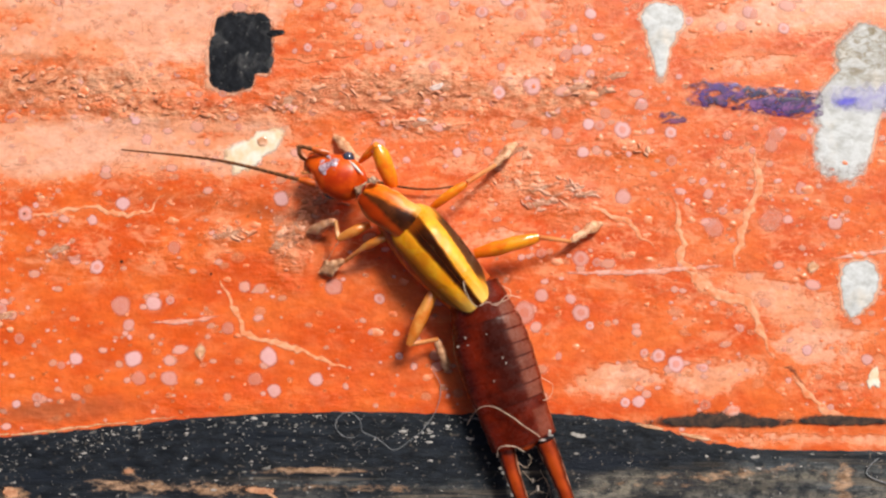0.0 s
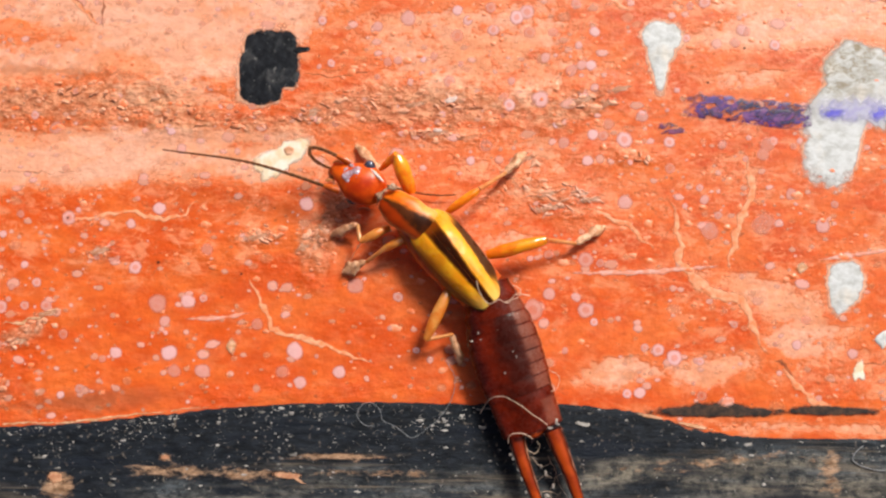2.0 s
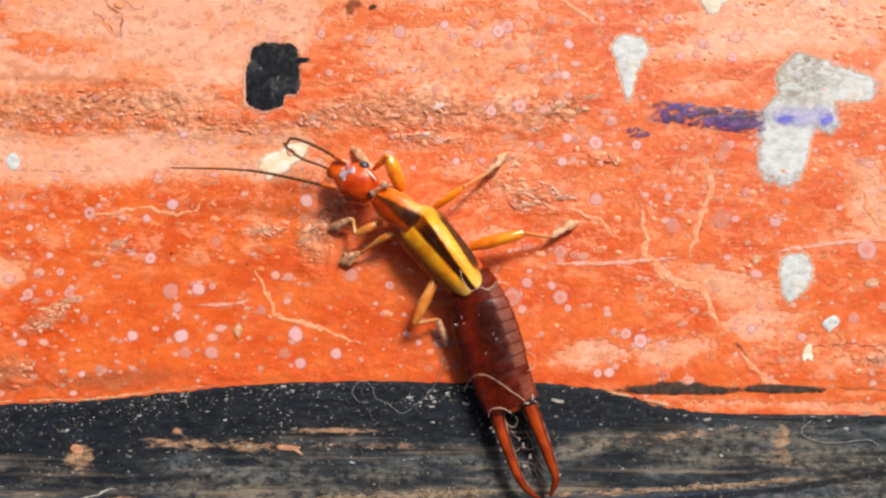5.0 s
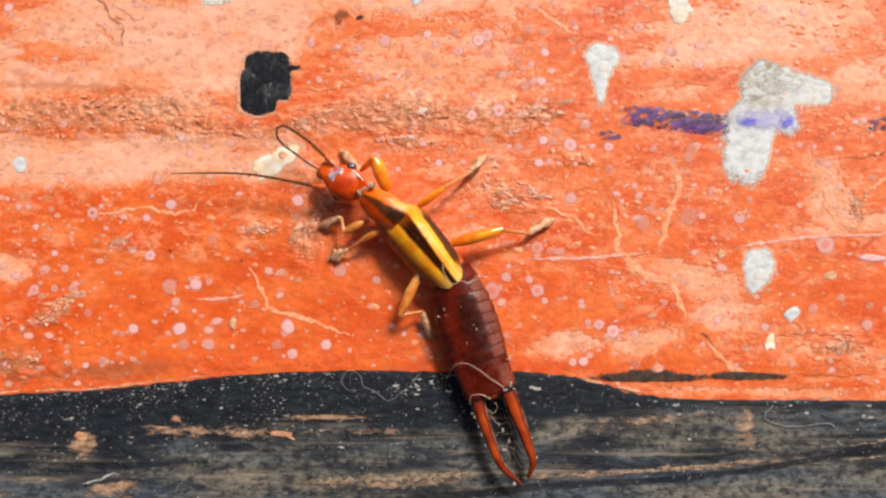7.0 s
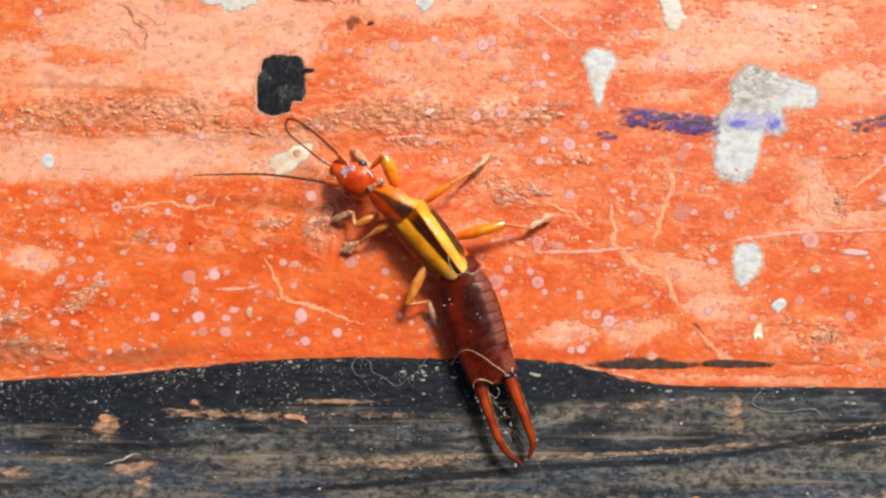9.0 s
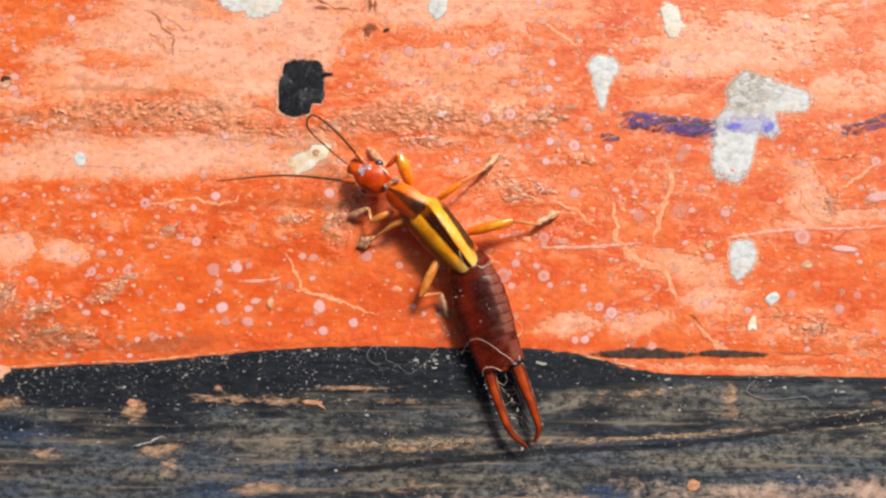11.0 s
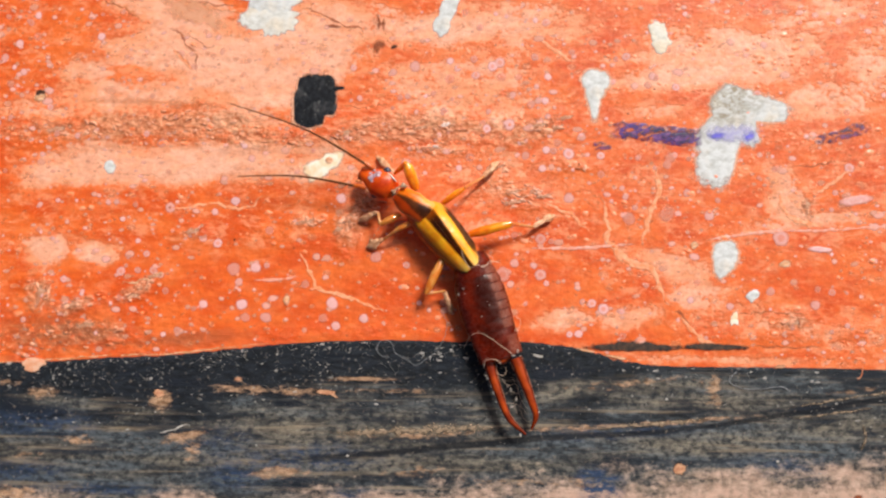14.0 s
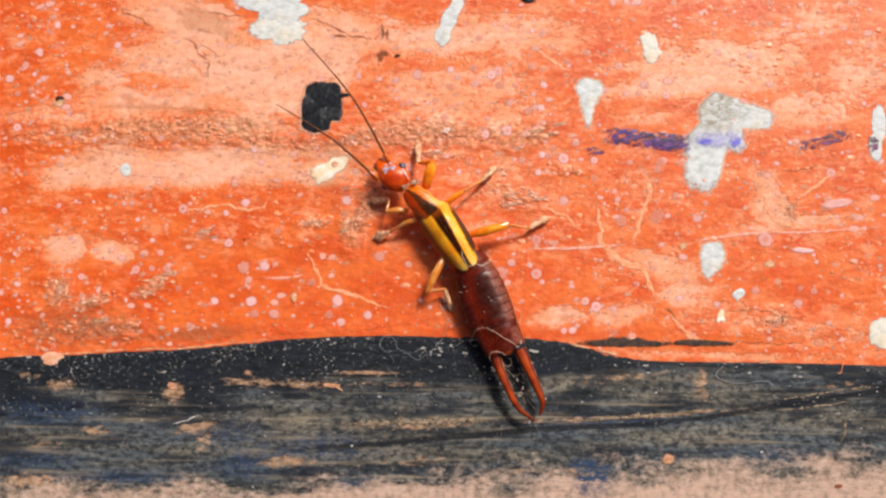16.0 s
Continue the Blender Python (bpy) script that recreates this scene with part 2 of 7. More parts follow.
def elytron_shell():
    n = Nodes("striped wing case")
    grain = n.noise(1.6, 5, 0.7)
    v = n.math("ADD", n.attr("across"), n.math("MULTIPLY", n.math("SUBTRACT", grain, 0.5), 0.14))
    # the dark band along the seam narrows towards the tip
    v = n.math("ADD", v, n.span(n.attr("along"), 0.0, 1.0, -0.05, 0.15))
    yellow = n.mix(n.span(n.noise(1.3, 4, 0.6), 0.35, 0.7), (0.84, 0.27, 0.004), (0.93, 0.44, 0.018))
    yellow = n.mix(n.span(n.attr("along"), 0.80, 1.0, 0.0, 0.75), yellow, (0.84, 0.50, 0.11))
    yellow = n.mix(n.span(v, 0.60, 0.84, 0.0, 0.55), yellow, (0.72, 0.24, 0.012))
    dark = n.mix(n.noise(3, 3), (0.010, 0.0022, 0.0008), (0.042, 0.010, 0.003))
    dark = n.mix(n.span(n.attr("along"), 0.05, 0.34, 0.85, 0.0), dark, (0.100, 0.024, 0.004))
    color = n.mix(n.span(v, 0.22, 0.28), dark, (0.16, 0.042, 0.004))
    color = n.mix(n.span(v, 0.26, 0.35), color, yellow)
    # thin brown rim with a translucent edge
    color = n.mix(n.span(v, 0.84, 0.93, 0.0, 0.80), color, (0.17, 0.052, 0.008))
    rim = n.math("MULTIPLY", n.span(v, 0.74, 0.80), n.math("MULTIPLY", n.span(n.attr("along"), 0.20, 0.32), n.span(n.attr("along"), 0.80, 0.92, 1.0, 0.0)))
    color = n.mix(n.math("MULTIPLY", rim, n.attr("outer")), color, (0.040, 0.011, 0.003))
    # the front edge turns red-brown under the neck shield
    color = n.mix(n.math("MULTIPLY", n.span(n.attr("along"), 0.18, 0.29, 0.6, 0.0), n.span(v, 0.10, 0.50, 1.0, 0.1)), color, (0.30, 0.060, 0.004))
    color = n.mix(n.span(n.noise(4.5, 3, 0.7), 0.66, 0.74, 0.0, 0.35), color, (0.80, 0.62, 0.30))
    n.bump(n.noise(3.2, 5, 0.65), 0.6, 0.06)
    gloss = n.span(v, 0.26, 0.37)
    return n.done(color, n.span(grain, 0.3, 0.7, 0.24, 0.42), Specular_IOR_Level=n.span(gloss, 0.0, 1.0, 0.03, 0.36), Subsurface_Weight=0.2, Subsurface_Scale=0.0004)


def pronotum_shell():
    n = Nodes("neck shield")
    u = n.attr("along")
    off = n.math("ADD", n.attr("across"), n.math("MULTIPLY", n.math("SUBTRACT", n.noise(2.4, 4), 0.5), 0.34))
    v = n.math("SUBTRACT", n.math("ABSOLUTE", n.math("SUBTRACT", off, 0.04)), n.span(u, 0.10, 0.95, 0.0, 0.40))
    # the lobe turned from the sun gets a darker red, its shade painted in
    lobe = n.mix(n.span(off, -0.15, 0.2), (0.82, 0.17, 0.005), (0.38, 0.036, 0.002))
    lobe = n.mix(n.span(n.noise(1.8, 4, 0.6), 0.42, 0.68, 0.0, 0.45), lobe, (0.30, 0.026, 0.002))
    # the hind corners thin out to a clear yellow
    thin = n.math("MULTIPLY", n.span(u, 0.38, 0.80, 0.0, 0.9), n.span(off, -0.70, -0.30, 1.0, 0.05))
    lobe = n.mix(thin, lobe, (0.76, 0.42, 0.10))
    color = n.mix(n.span(v, 0.0, 0.30), n.mix(n.span(n.noise(2.6, 3), 0.4, 0.6), (0.030, 0.007, 0.002), (0.085, 0.020, 0.004)), lobe)
    color = n.mix(n.span(n.math("ABSOLUTE", off), 0.80, 0.98, 0.0, 0.7), color, (0.70, 0.30, 0.10))
    n.bump(n.noise(3.0, 4, 0.6), 0.35, 0.04)
    return n.done(color, 0.34, Specular_IOR_Level=0.2, Subsurface_Weight=0.15, Subsurface_Scale=0.0003)


def abdomen_shell():
    n = Nodes("dark red abdomen")
    v, u = n.attr("across"), n.attr("along")
    cloud, fine = n.noise(0.9, 5, 0.6), n.noise(3.2, 5, 0.65)
    color = n.mix(n.span(cloud, 0.36, 0.66), (0.052, 0.0042, 0.0015), (0.150, 0.0120, 0.003))
    color = n.mix(n.attr("last"), color, n.mix(n.span(cloud, 0.36, 0.66), (0.070, 0.0055, 0.0013), (0.175, 0.014, 0.003)))
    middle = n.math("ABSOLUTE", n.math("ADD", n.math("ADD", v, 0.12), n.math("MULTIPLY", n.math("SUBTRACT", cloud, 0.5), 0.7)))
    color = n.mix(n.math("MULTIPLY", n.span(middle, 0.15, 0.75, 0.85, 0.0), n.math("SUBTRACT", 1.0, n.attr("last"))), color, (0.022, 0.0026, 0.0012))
    # waxy plates along both flanks, parted by a dark line at each ring
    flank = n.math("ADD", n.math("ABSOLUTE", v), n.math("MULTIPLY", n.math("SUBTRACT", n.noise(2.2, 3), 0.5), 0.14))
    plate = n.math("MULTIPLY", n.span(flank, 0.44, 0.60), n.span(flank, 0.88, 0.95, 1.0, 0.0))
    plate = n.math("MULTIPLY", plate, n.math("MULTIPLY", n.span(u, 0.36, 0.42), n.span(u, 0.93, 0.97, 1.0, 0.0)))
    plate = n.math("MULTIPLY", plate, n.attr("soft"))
    # only the sunward plates are paler: their sheen is put into the colour
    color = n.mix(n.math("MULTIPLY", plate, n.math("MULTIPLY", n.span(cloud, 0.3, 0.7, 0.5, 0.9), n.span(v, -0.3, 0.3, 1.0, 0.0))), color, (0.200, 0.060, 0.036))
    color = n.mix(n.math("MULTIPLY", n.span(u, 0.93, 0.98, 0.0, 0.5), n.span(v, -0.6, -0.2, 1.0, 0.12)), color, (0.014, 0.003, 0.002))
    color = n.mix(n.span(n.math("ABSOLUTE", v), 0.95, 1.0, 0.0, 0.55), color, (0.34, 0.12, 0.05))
    n.bump(n.math("ADD", fine, n.math("MULTIPLY", cloud, 0.8)), 0.45, 0.05)
    rough = n.span(fine, 0.35, 0.65, 0.20, 0.36)
    return n.done(color, rough, Specular_IOR_Level=n.span(plate, 0.0, 1.0, 0.22, 0.42))


def forceps_shell():
    n = Nodes("red-brown forceps")
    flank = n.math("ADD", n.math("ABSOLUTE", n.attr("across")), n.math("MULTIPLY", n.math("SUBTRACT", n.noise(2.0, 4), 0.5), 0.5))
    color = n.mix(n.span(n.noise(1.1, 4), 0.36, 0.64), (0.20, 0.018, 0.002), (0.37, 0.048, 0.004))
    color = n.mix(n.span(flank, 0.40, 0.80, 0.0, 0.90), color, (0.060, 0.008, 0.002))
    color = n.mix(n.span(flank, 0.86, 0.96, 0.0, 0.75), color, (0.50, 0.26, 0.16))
    color = n.mix(n.span(n.attr("along"), 0.55, 1.0, 0.0, 0.6), color, (0.085, 0.010, 0.002))
    n.bump(n.noise(3.0, 4, 0.65), 0.5, 0.05)
    return n.done(color, 0.24, Specular_IOR_Level=0.45)


def leg_shell():
    """Clear amber cuticle, redder towards the joints."""
    n = Nodes("amber leg")
    cloud = n.noise(1.5, 4, 0.6)
    color = n.mix(n.span(cloud, 0.36, 0.64), (0.85, 0.18, 0.002), (0.92, 0.33, 0.006))
    color = n.mix(n.span(n.attr("along"), 0.0, 0.45, 0.45, 0.0), color, (0.72, 0.080, 0.002))
    color = n.mix(n.span(n.attr("along"), 0.90, 1.0, 0.0, 0.5), color, (0.45, 0.085, 0.010))
    n.bump(n.noise(4.0, 4, 0.65, (1, 1, 1)), 0.35, 0.04)
    return n.done(color, 0.26, Specular_IOR_Level=0.45, Coat_Weight=0.9, Coat_Roughness=0.12, Subsurface_Weight=0.3, Subsurface_Scale=0.0004)


M_BOARD, M_BAND = board_paint(), band_paint()
M_WHITE, M_CREAM, M_BLACK = chip_white("bare white ground"), chip_white("bare cream ground", 0.8), chip_black()
M_SPOT, M_RING, M_SPECK, M_GRIT = spot_paint("pink paint spot", False), spot_paint("ringed paint spot", True), speck_paint(), grit_dust()
M_CRACK = decal("raised pale paint seam", (0.83, 0.25, 0.10), (0.86, 0.42, 0.25), 0.5, 0.5, 0.45, 0.7, 0.92)
M_SCRATCH = decal("whitish scratch", (0.81, 0.28, 0.17), (0.82, 0.46, 0.40), 0.4, 0.35, 0.6, 0.9, 0.9)
M_FISSURE = decal("dark fissure", (0.22, 0.055, 0.02), (0.50, 0.14, 0.055), 0.7, 0.2, 0.7, 1.1, 0.85)
M_PIT = decal("dark hole", (0.03, 0.012, 0.006), (0.09, 0.03, 0.015), 0.8)
M_PEEL = decal("tan wood showing through", (0.40, 0.17, 0.09), (0.60, 0.33, 0.20), 0.5, 0.45, 0.4, 0.9)
M_WOOD = simple("brown wood", (0.16, 0.085, 0.045), (0.34, 0.20, 0.11), 0.7, 0.4)
M_STAIN = decal("brown stain", (0.20, 0.045, 0.014), (0.40, 0.10, 0.03), 0.6, 0.3, 0.6, 1.0, 0.85, 2.5)
M_INK = pen_ink("purple ink", (0.012, 0.004, 0.055), (0.070, 0.016, 0.19), (0.24, 0.06, 0.20), 0.165)
M_CREAM_SOFT = decal("rubbed cream undercoat", (0.82, 0.60, 0.38), (0.85, 0.81, 0.73), 0.5, 0.70, 0.32, 0.6, 0.95, 1.6)
M_INK_FAINT = pen_ink("faint purple ink", (0.06, 0.015, 0.05), (0.15, 0.03, 0.12), (0.30, 0.06, 0.14), 0.15)
M_SCUFF = decal("pale scuffed paint", (0.46, 0.18, 0.09), (0.74, 0.46, 0.33), 0.45, 0.10, 0.55, 2.2, 0.8, 6.0)
M_INK_BLUE = decal("blue ink", (0.10, 0.09, 0.66), (0.26, 0.24, 0.74), 0.5, 0.1, 0.8, 0.9, 0.85)
M_INK_PALE = decal("washed out blue ink", (0.42, 0.40, 0.72), (0.56, 0.55, 0.74), 0.5, 0.2, 0.8, 1.2, 0.7)
M_HALO = decal("thin pale paint", (0.82, 0.36, 0.20), (0.84, 0.50, 0.36), 0.5, 0.85, 0.2, 0.5, 0.8)
M_HEAD = simple("red head capsule", (0.44, 0.030, 0.002), (0.78, 0.115, 0.005), 0.34, 1.0, Coat_Weight=0.12, Coat_Roughness=0.2, Specular_IOR_Level=0.22, Subsurface_Weight=0.2, Subsurface_Scale=0.0004)
M_TEMPLE_GLINT = simple("whitish painted glint", (0.60, 0.50, 0.46), (0.78, 0.72, 0.70), 0.10, 3.0, Coat_Weight=0.8, Coat_Roughness=0.05)
M_EYE = simple("blue-grey compound eye", (0.010, 0.011, 0.020), (0.055, 0.062, 0.115), 0.12, 5.0, Coat_Weight=1.0, Coat_Roughness=0.05)
M_MOUTH = simple("brown mouthparts", (0.16, 0.030, 0.008), (0.33, 0.075, 0.018), 0.3)
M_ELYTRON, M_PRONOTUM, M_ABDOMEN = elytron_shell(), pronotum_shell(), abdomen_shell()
M_LEG = leg_shell()
M_SHIN = simple("clear pale amber shin", (0.78, 0.26, 0.06), (0.86, 0.42, 0.16), 0.22, 2.0, Coat_Weight=0.4, Coat_Roughness=0.10, Transmission_Weight=0.4)
M_CLEAR = simple("clear amber leg", (0.80, 0.22, 0.02), (0.90, 0.42, 0.10), 0.18, 2.0, Coat_Weight=1.0, Coat_Roughness=0.10, Transmission_Weight=0.3)
M_FOOT = simple("straw-coloured foot", (0.46, 0.19, 0.085), (0.78, 0.46, 0.28), 0.45, 5.0)
M_FORCEPS = forceps_shell()
M_ANTENNA = simple("brown antenna", (0.050, 0.016, 0.005), (0.16, 0.055, 0.016), 0.6, 5.0, Specular_IOR_Level=0.2)
M_LINT = simple("pale lint", (0.52, 0.36, 0.26), (0.74, 0.58, 0.46), 0.6, 9.0)
M_LINT_GREY = simple("grey lint", (0.14, 0.15, 0.17), (0.30, 0.31, 0.33), 0.6, 9.0)
M_CRUMB = simple("bright dust crumb", (0.30, 0.25, 0.22), (0.66, 0.60, 0.56), 0.7, 6.0)
M_SCAPE = simple("orange antenna base", (0.42, 0.060, 0.006), (0.62, 0.13, 0.012), 0.25, 2.0, Coat_Weight=0.3)
M_COLLAR = simple("glossy collar", (0.10, 0.035, 0.010), (0.60, 0.40, 0.28), 0.10, 4.0, Coat_Weight=0.8, Coat_Roughness=0.05)
M_REMNANT = decal("remnant of black paint", (0.012, 0.008, 0.008), (0.070, 0.036, 0.022), 0.6, 0.6, 0.35, 0.8)
M_RUST = decal("rusty streak", (0.40, 0.13, 0.05), (0.62, 0.24, 0.10), 0.5, 0.05, 0.95, 0.5, 0.32)
M_BLISTER = simple("blistered paint", (0.78, 0.17, 0.05), (0.82, 0.31, 0.17), 0.3, 2.5, Specular_IOR_Level=0.4)
M_DUST = simple("grey dust", (0.12, 0.112, 0.105), (0.48, 0.45, 0.43), 0.7, 1.6)
# pale lilac base colour stands for the reflection on the face
M_FACE_SHEEN = simple("lilac sheen painted on the face", (0.28, 0.13, 0.16), (0.62, 0.54, 0.66), 0.10, 6.0, Coat_Weight=0.9, Coat_Roughness=0.05)
M_DROP = simple("hardened varnish drop", (0.55, 0.25, 0.13), (0.78, 0.46, 0.32), 0.15, 3.0)
M_CRUST = decal("dusty crust", (0.52, 0.24, 0.11), (0.76, 0.48, 0.32), 0.6, 0.35, 0.6, 1.1)
M_CRUST_GLINT = decal("painted glint on crust", (0.60, 0.42, 0.38), (0.80, 0.72, 0.70), 0.25, 0.6, 0.35, 0.8)
M_GRAIN = decal("raised wood grain", (0.15, 0.105, 0.070), (0.40, 0.29, 0.20), 0.6, 0.05, 0.9, 1.6, 0.75, 5.0)
M_CURL = simple("curled scale of old paint", (0.50, 0.15, 0.065), (0.80, 0.42, 0.28), 0.34, 2.2, Specular_IOR_Level=0.5)
M_WAD = simple("grey-pink wad of rubbed paint", (0.52, 0.20, 0.11), (0.74, 0.45, 0.34), 0.34, 3.5, Specular_IOR_Level=0.4)
M_VEIL = decal("film of brown dust", (0.30, 0.10, 0.04), (0.48, 0.19, 0.09), 0.6, 0.05, 0.95, 0.9, 0.42, 1.5)
M_WARM = chip_white("bare warm white ground", 0.4)
M_TAN = decal("tan primer laid bare", (0.62, 0.27, 0.12), (0.80, 0.44, 0.27), 0.5, 0.55, 0.40, 1.0, 0.45, 2.0)
M_FLECK = decal("pale dust film", (0.30, 0.28, 0.26), (0.60, 0.57, 0.54), 0.6, 0.3, 0.5, 1.2)


# ---- building helpers; all building is in millimetres ----
def mesh_object(name, verts, faces, material, attrs=None, smooth=True):
    me = bpy.data.meshes.new(name)
    me.from_pydata((np.asarray(verts, float) * MM).tolist(), [], faces)
    me.materials.append(material)
    for key, values in (attrs or {}).items():
        me.attributes.new(key, "FLOAT", "POINT").data.foreach_set("value", np.asarray(values, np.float32))
    if smooth:
        me.polygons.foreach_set("use_smooth", [True] * len(me.polygons))
    me.validate()
    return new(name, me)


def under(ob, parent, label=""):
    ob.parent = parent
    return tagged(ob, label) if label else ob


def place(ob, x, y, z, parent=None):
    ob.location = (x * MM, y * MM, z * MM)
    if parent:
        ob.parent = parent
    return ob


def grid_faces(nu, nv, closed=False):
    last = nv if closed else nv - 1
    return [(i * nv + j, (i + 1) * nv + j, (i + 1) * nv + (j + 1) % nv, i * nv + (j + 1) % nv) for i in range(nu - 1) for j in range(last)]


def spline(points, count):
    """Catmull-Rom through the points, sampled evenly by length."""
    p = np.asarray(points, float)
    p = np.vstack([2 * p[0] - p[1], p, 2 * p[-1] - p[-2]])
    out = []
    for i in range(1, len(p) - 2):
        t = np.linspace(0, 1, 24, endpoint=False)[:, None]
        a, b, c, d = p[i - 1], p[i], p[i + 1], p[i + 2]
        out.append(0.5 * (2 * b + (c - a) * t + (2 * a - 5 * b + 4 * c - d) * t**2 + (3 * b - a - 3 * c + d) * t**3))
    curve = np.vstack(out + [p[-2:-1]])
    s = np.r_[0, np.cumsum(np.linalg.norm(np.diff(curve, axis=0), axis=1))]
    at = np.linspace(0, s[-1], count) if isinstance(count, int) else np.minimum(count, s[-1])
    return np.stack([np.interp(at, s, curve[:, k]) for k in range(curve.shape[1])], 1)


def loft(name, path, widths, heights, material, origin=(0, 0, 0), sides=16, rows=24, flat=0.0, wobble=0.0):
    """A rounded tube along a path. widths and heights are half sizes along it; flat lowers the belly."""
    c = spline(path, rows)
    u = np.linspace(0, 1, rows)
    w = np.interp(u, np.linspace(0, 1, len(widths)), widths)
    h = np.interp(u, np.linspace(0, 1, len(heights)), heights)
    d = np.gradient(c, axis=0)
    d /= np.linalg.norm(d, axis=1, keepdims=True)
    side = np.cross(d, (0, 0, 1.0))
    side /= np.maximum(np.linalg.norm(side, axis=1, keepdims=True), 1e-6)
    up = np.cross(side, d)
    verts, across, along = [], [], []
    for i in range(rows):
        for j in range(sides):
            a = 2 * math.pi * j / sides
            x, z = math.cos(a), math.sin(a)
            if z < 0:
                z *= 1 - flat
            k = 1 + wobble * noise.noise(Vector(c[i] * 2.1) + Vector((x, z, 0)))
            verts.append(c[i] + side[i] * w[i] * x * k + up[i] * h[i] * z * k)
            across.append(x), along.append(u[i])
    faces = grid_faces(rows, sides, True)
    n = rows * sides
    verts += verts[:sides] + verts[n - sides:n]
    across += across[:sides] + across[n - sides:n]
    along += along[:sides] + along[n - sides:n]
    faces += [tuple(range(n, n + sides)), tuple(reversed(range(n + sides, n + 2 * sides)))]
    ob = mesh_object(name, np.asarray(verts) - np.asarray(origin), faces, material, {"across": across, "along": along})
    ob.location = Vector(origin) * MM
    return ob


def fbm(x, y, scale, seed=0.0, octaves=4):
    """Smooth noise, about -1 to 1, at points in millimetres; scale in waves per millimetre."""
    flat = [noise.fractal(Vector((a * scale, b * scale, seed)), 1.0, 2.0, octaves) for a, b in zip(np.ravel(x), np.ravel(y))]
    return np.reshape(flat, np.shape(x))


def cloud(x, y, spots, warp=None):
    """How strongly points lie in soft ellipses of (x, y, half width, half height, turn, strength)."""
    total = np.zeros_like(x)
    for cx, cy, rx, ry, turn, much in spots:
        c, s = math.cos(radians(turn)), math.sin(radians(turn))
        dx, dy = x - cx, y - cy
        r = np.hypot((dx * c + dy * s) / rx, (dy * c - dx * s) / ry)
        if warp is not None:
            r = r + warp
        total = np.maximum(total, much * np.clip(1.35 - 0.7 * r, 0, 1))
    return total


def flake(name, cx, cy, blobs, material, parent, label="", thick=0.02, rag=0.12, seed=1.0, stain=None, base=0.0, power=2.0):
    """A thin patch with a ragged outline, seen from its centre: the reach of its ellipses (dx, dy, rx, ry, turn), roughened."""
    n, rings = 140, (0.0, 0.25, 0.5, 0.72, 0.87, 1.0, 1.1)
    verts, faces, rim, dirt = [], [], [], []
    reach = []
    for k in range(n):
        a = 2 * math.pi * k / n
        r = np.arange(0.02, 6, 0.02)
        x, y = r * math.cos(a), r * math.sin(a)
        inside = np.zeros_like(r, bool)
        for bx, by, rx, ry, turn, *own in blobs:
            c, s = math.cos(radians(turn)), math.sin(radians(turn))
            p = own[0] if own else power
            inside |= np.abs(((x - bx) * c + (y - by) * s) / rx) ** p + np.abs(((y - by) * c - (x - bx) * s) / ry) ** p < 1
        far = r[inside].max() if inside.any() else 0.05
        v = Vector((math.cos(a) * 1.6, math.sin(a) * 1.6, seed))
        wob = noise.noise(v) + 0.6 * noise.noise(v * 2.7) + 0.4 * noise.noise(v * 6.5)
        reach.append(max(0.03, far * (1 + rag * wob)))
    reach = np.asarray(reach)
    reach = (np.roll(reach, 1) + 2 * reach + np.roll(reach, -1)) / 4
    for q in rings:
        for k in range(n):
            a, r = 2 * math.pi * k / n, reach[k] * q
            x, y = r * math.cos(a), r * math.sin(a)
            z = (0.006 + thick * max(0.0, min(1.0, 4 * (1.02 - q)))) * (0.9 + 0.25 * noise.noise(Vector((x * 2.4, y * 2.4, seed))))
            verts.append((x, y, z + base)), rim.append(q)
            dirt.append(0.0 if stain is None else float(cloud(np.array([x]), np.array([y]), stain)[0]))
    faces = grid_faces(len(rings), n, True)
    faces = [f for f in faces if f[0] >= n] + [(n + k, n + (k + 1) % n, 0) for k in range(n)]
    faces = [f if len(f) == 4 else (f[2], f[0], f[1]) for f in faces]
    ob = mesh_object(name, verts, faces, material, {"rim": rim, "stain": dirt})
    return under(place(ob, cx, cy, 0, parent), parent, label)


def ribbon(name, points, width, material, parent, label="", height=0.010, rough=0.75, seed=0.0, wander=0.15):
    """A low uneven ridge along a wandering line on the board."""
    p = np.asarray(points, float)
    steps = max(12, int(np.linalg.norm(np.diff(p, axis=0), axis=1).sum() / 0.14))
    c = spline(p, steps)
    d = np.gradient(c, axis=0)
    d /= np.maximum(np.linalg.norm(d, axis=1, keepdims=True), 1e-9)
    side = np.stack([-d[:, 1], d[:, 0]], 1)
    verts, rim = [], []
    for i in range(steps):
        v = Vector((c[i, 0] * 1.9, c[i, 1] * 1.9, seed))
        mid = c[i] + side[i] * wander * (noise.noise(v) + 0.7 * noise.noise(v * 2.9))
        taper = min(1.0, 4 * i / steps, 4 * (steps - 1 - i) / steps) * 0.85 + 0.15
        w = 1.2 * width * taper * max(0.2, 1 + rough * 1.6 * noise.noise(v * 1.7 + Vector((5, 3, 0))))
        for q, z in ((-1, 0.002), (-0.5, height), (0.05, height * 1.2), (0.55, height * 0.9), (1, 0.002)):
            verts.append((*(mid + side[i] * w * q), z)), rim.append(max(abs(q), 1 - taper))
    ob = mesh_object(name, verts, grid_faces(steps, 5), material, {"rim": rim})
    return under(ob, parent, label)


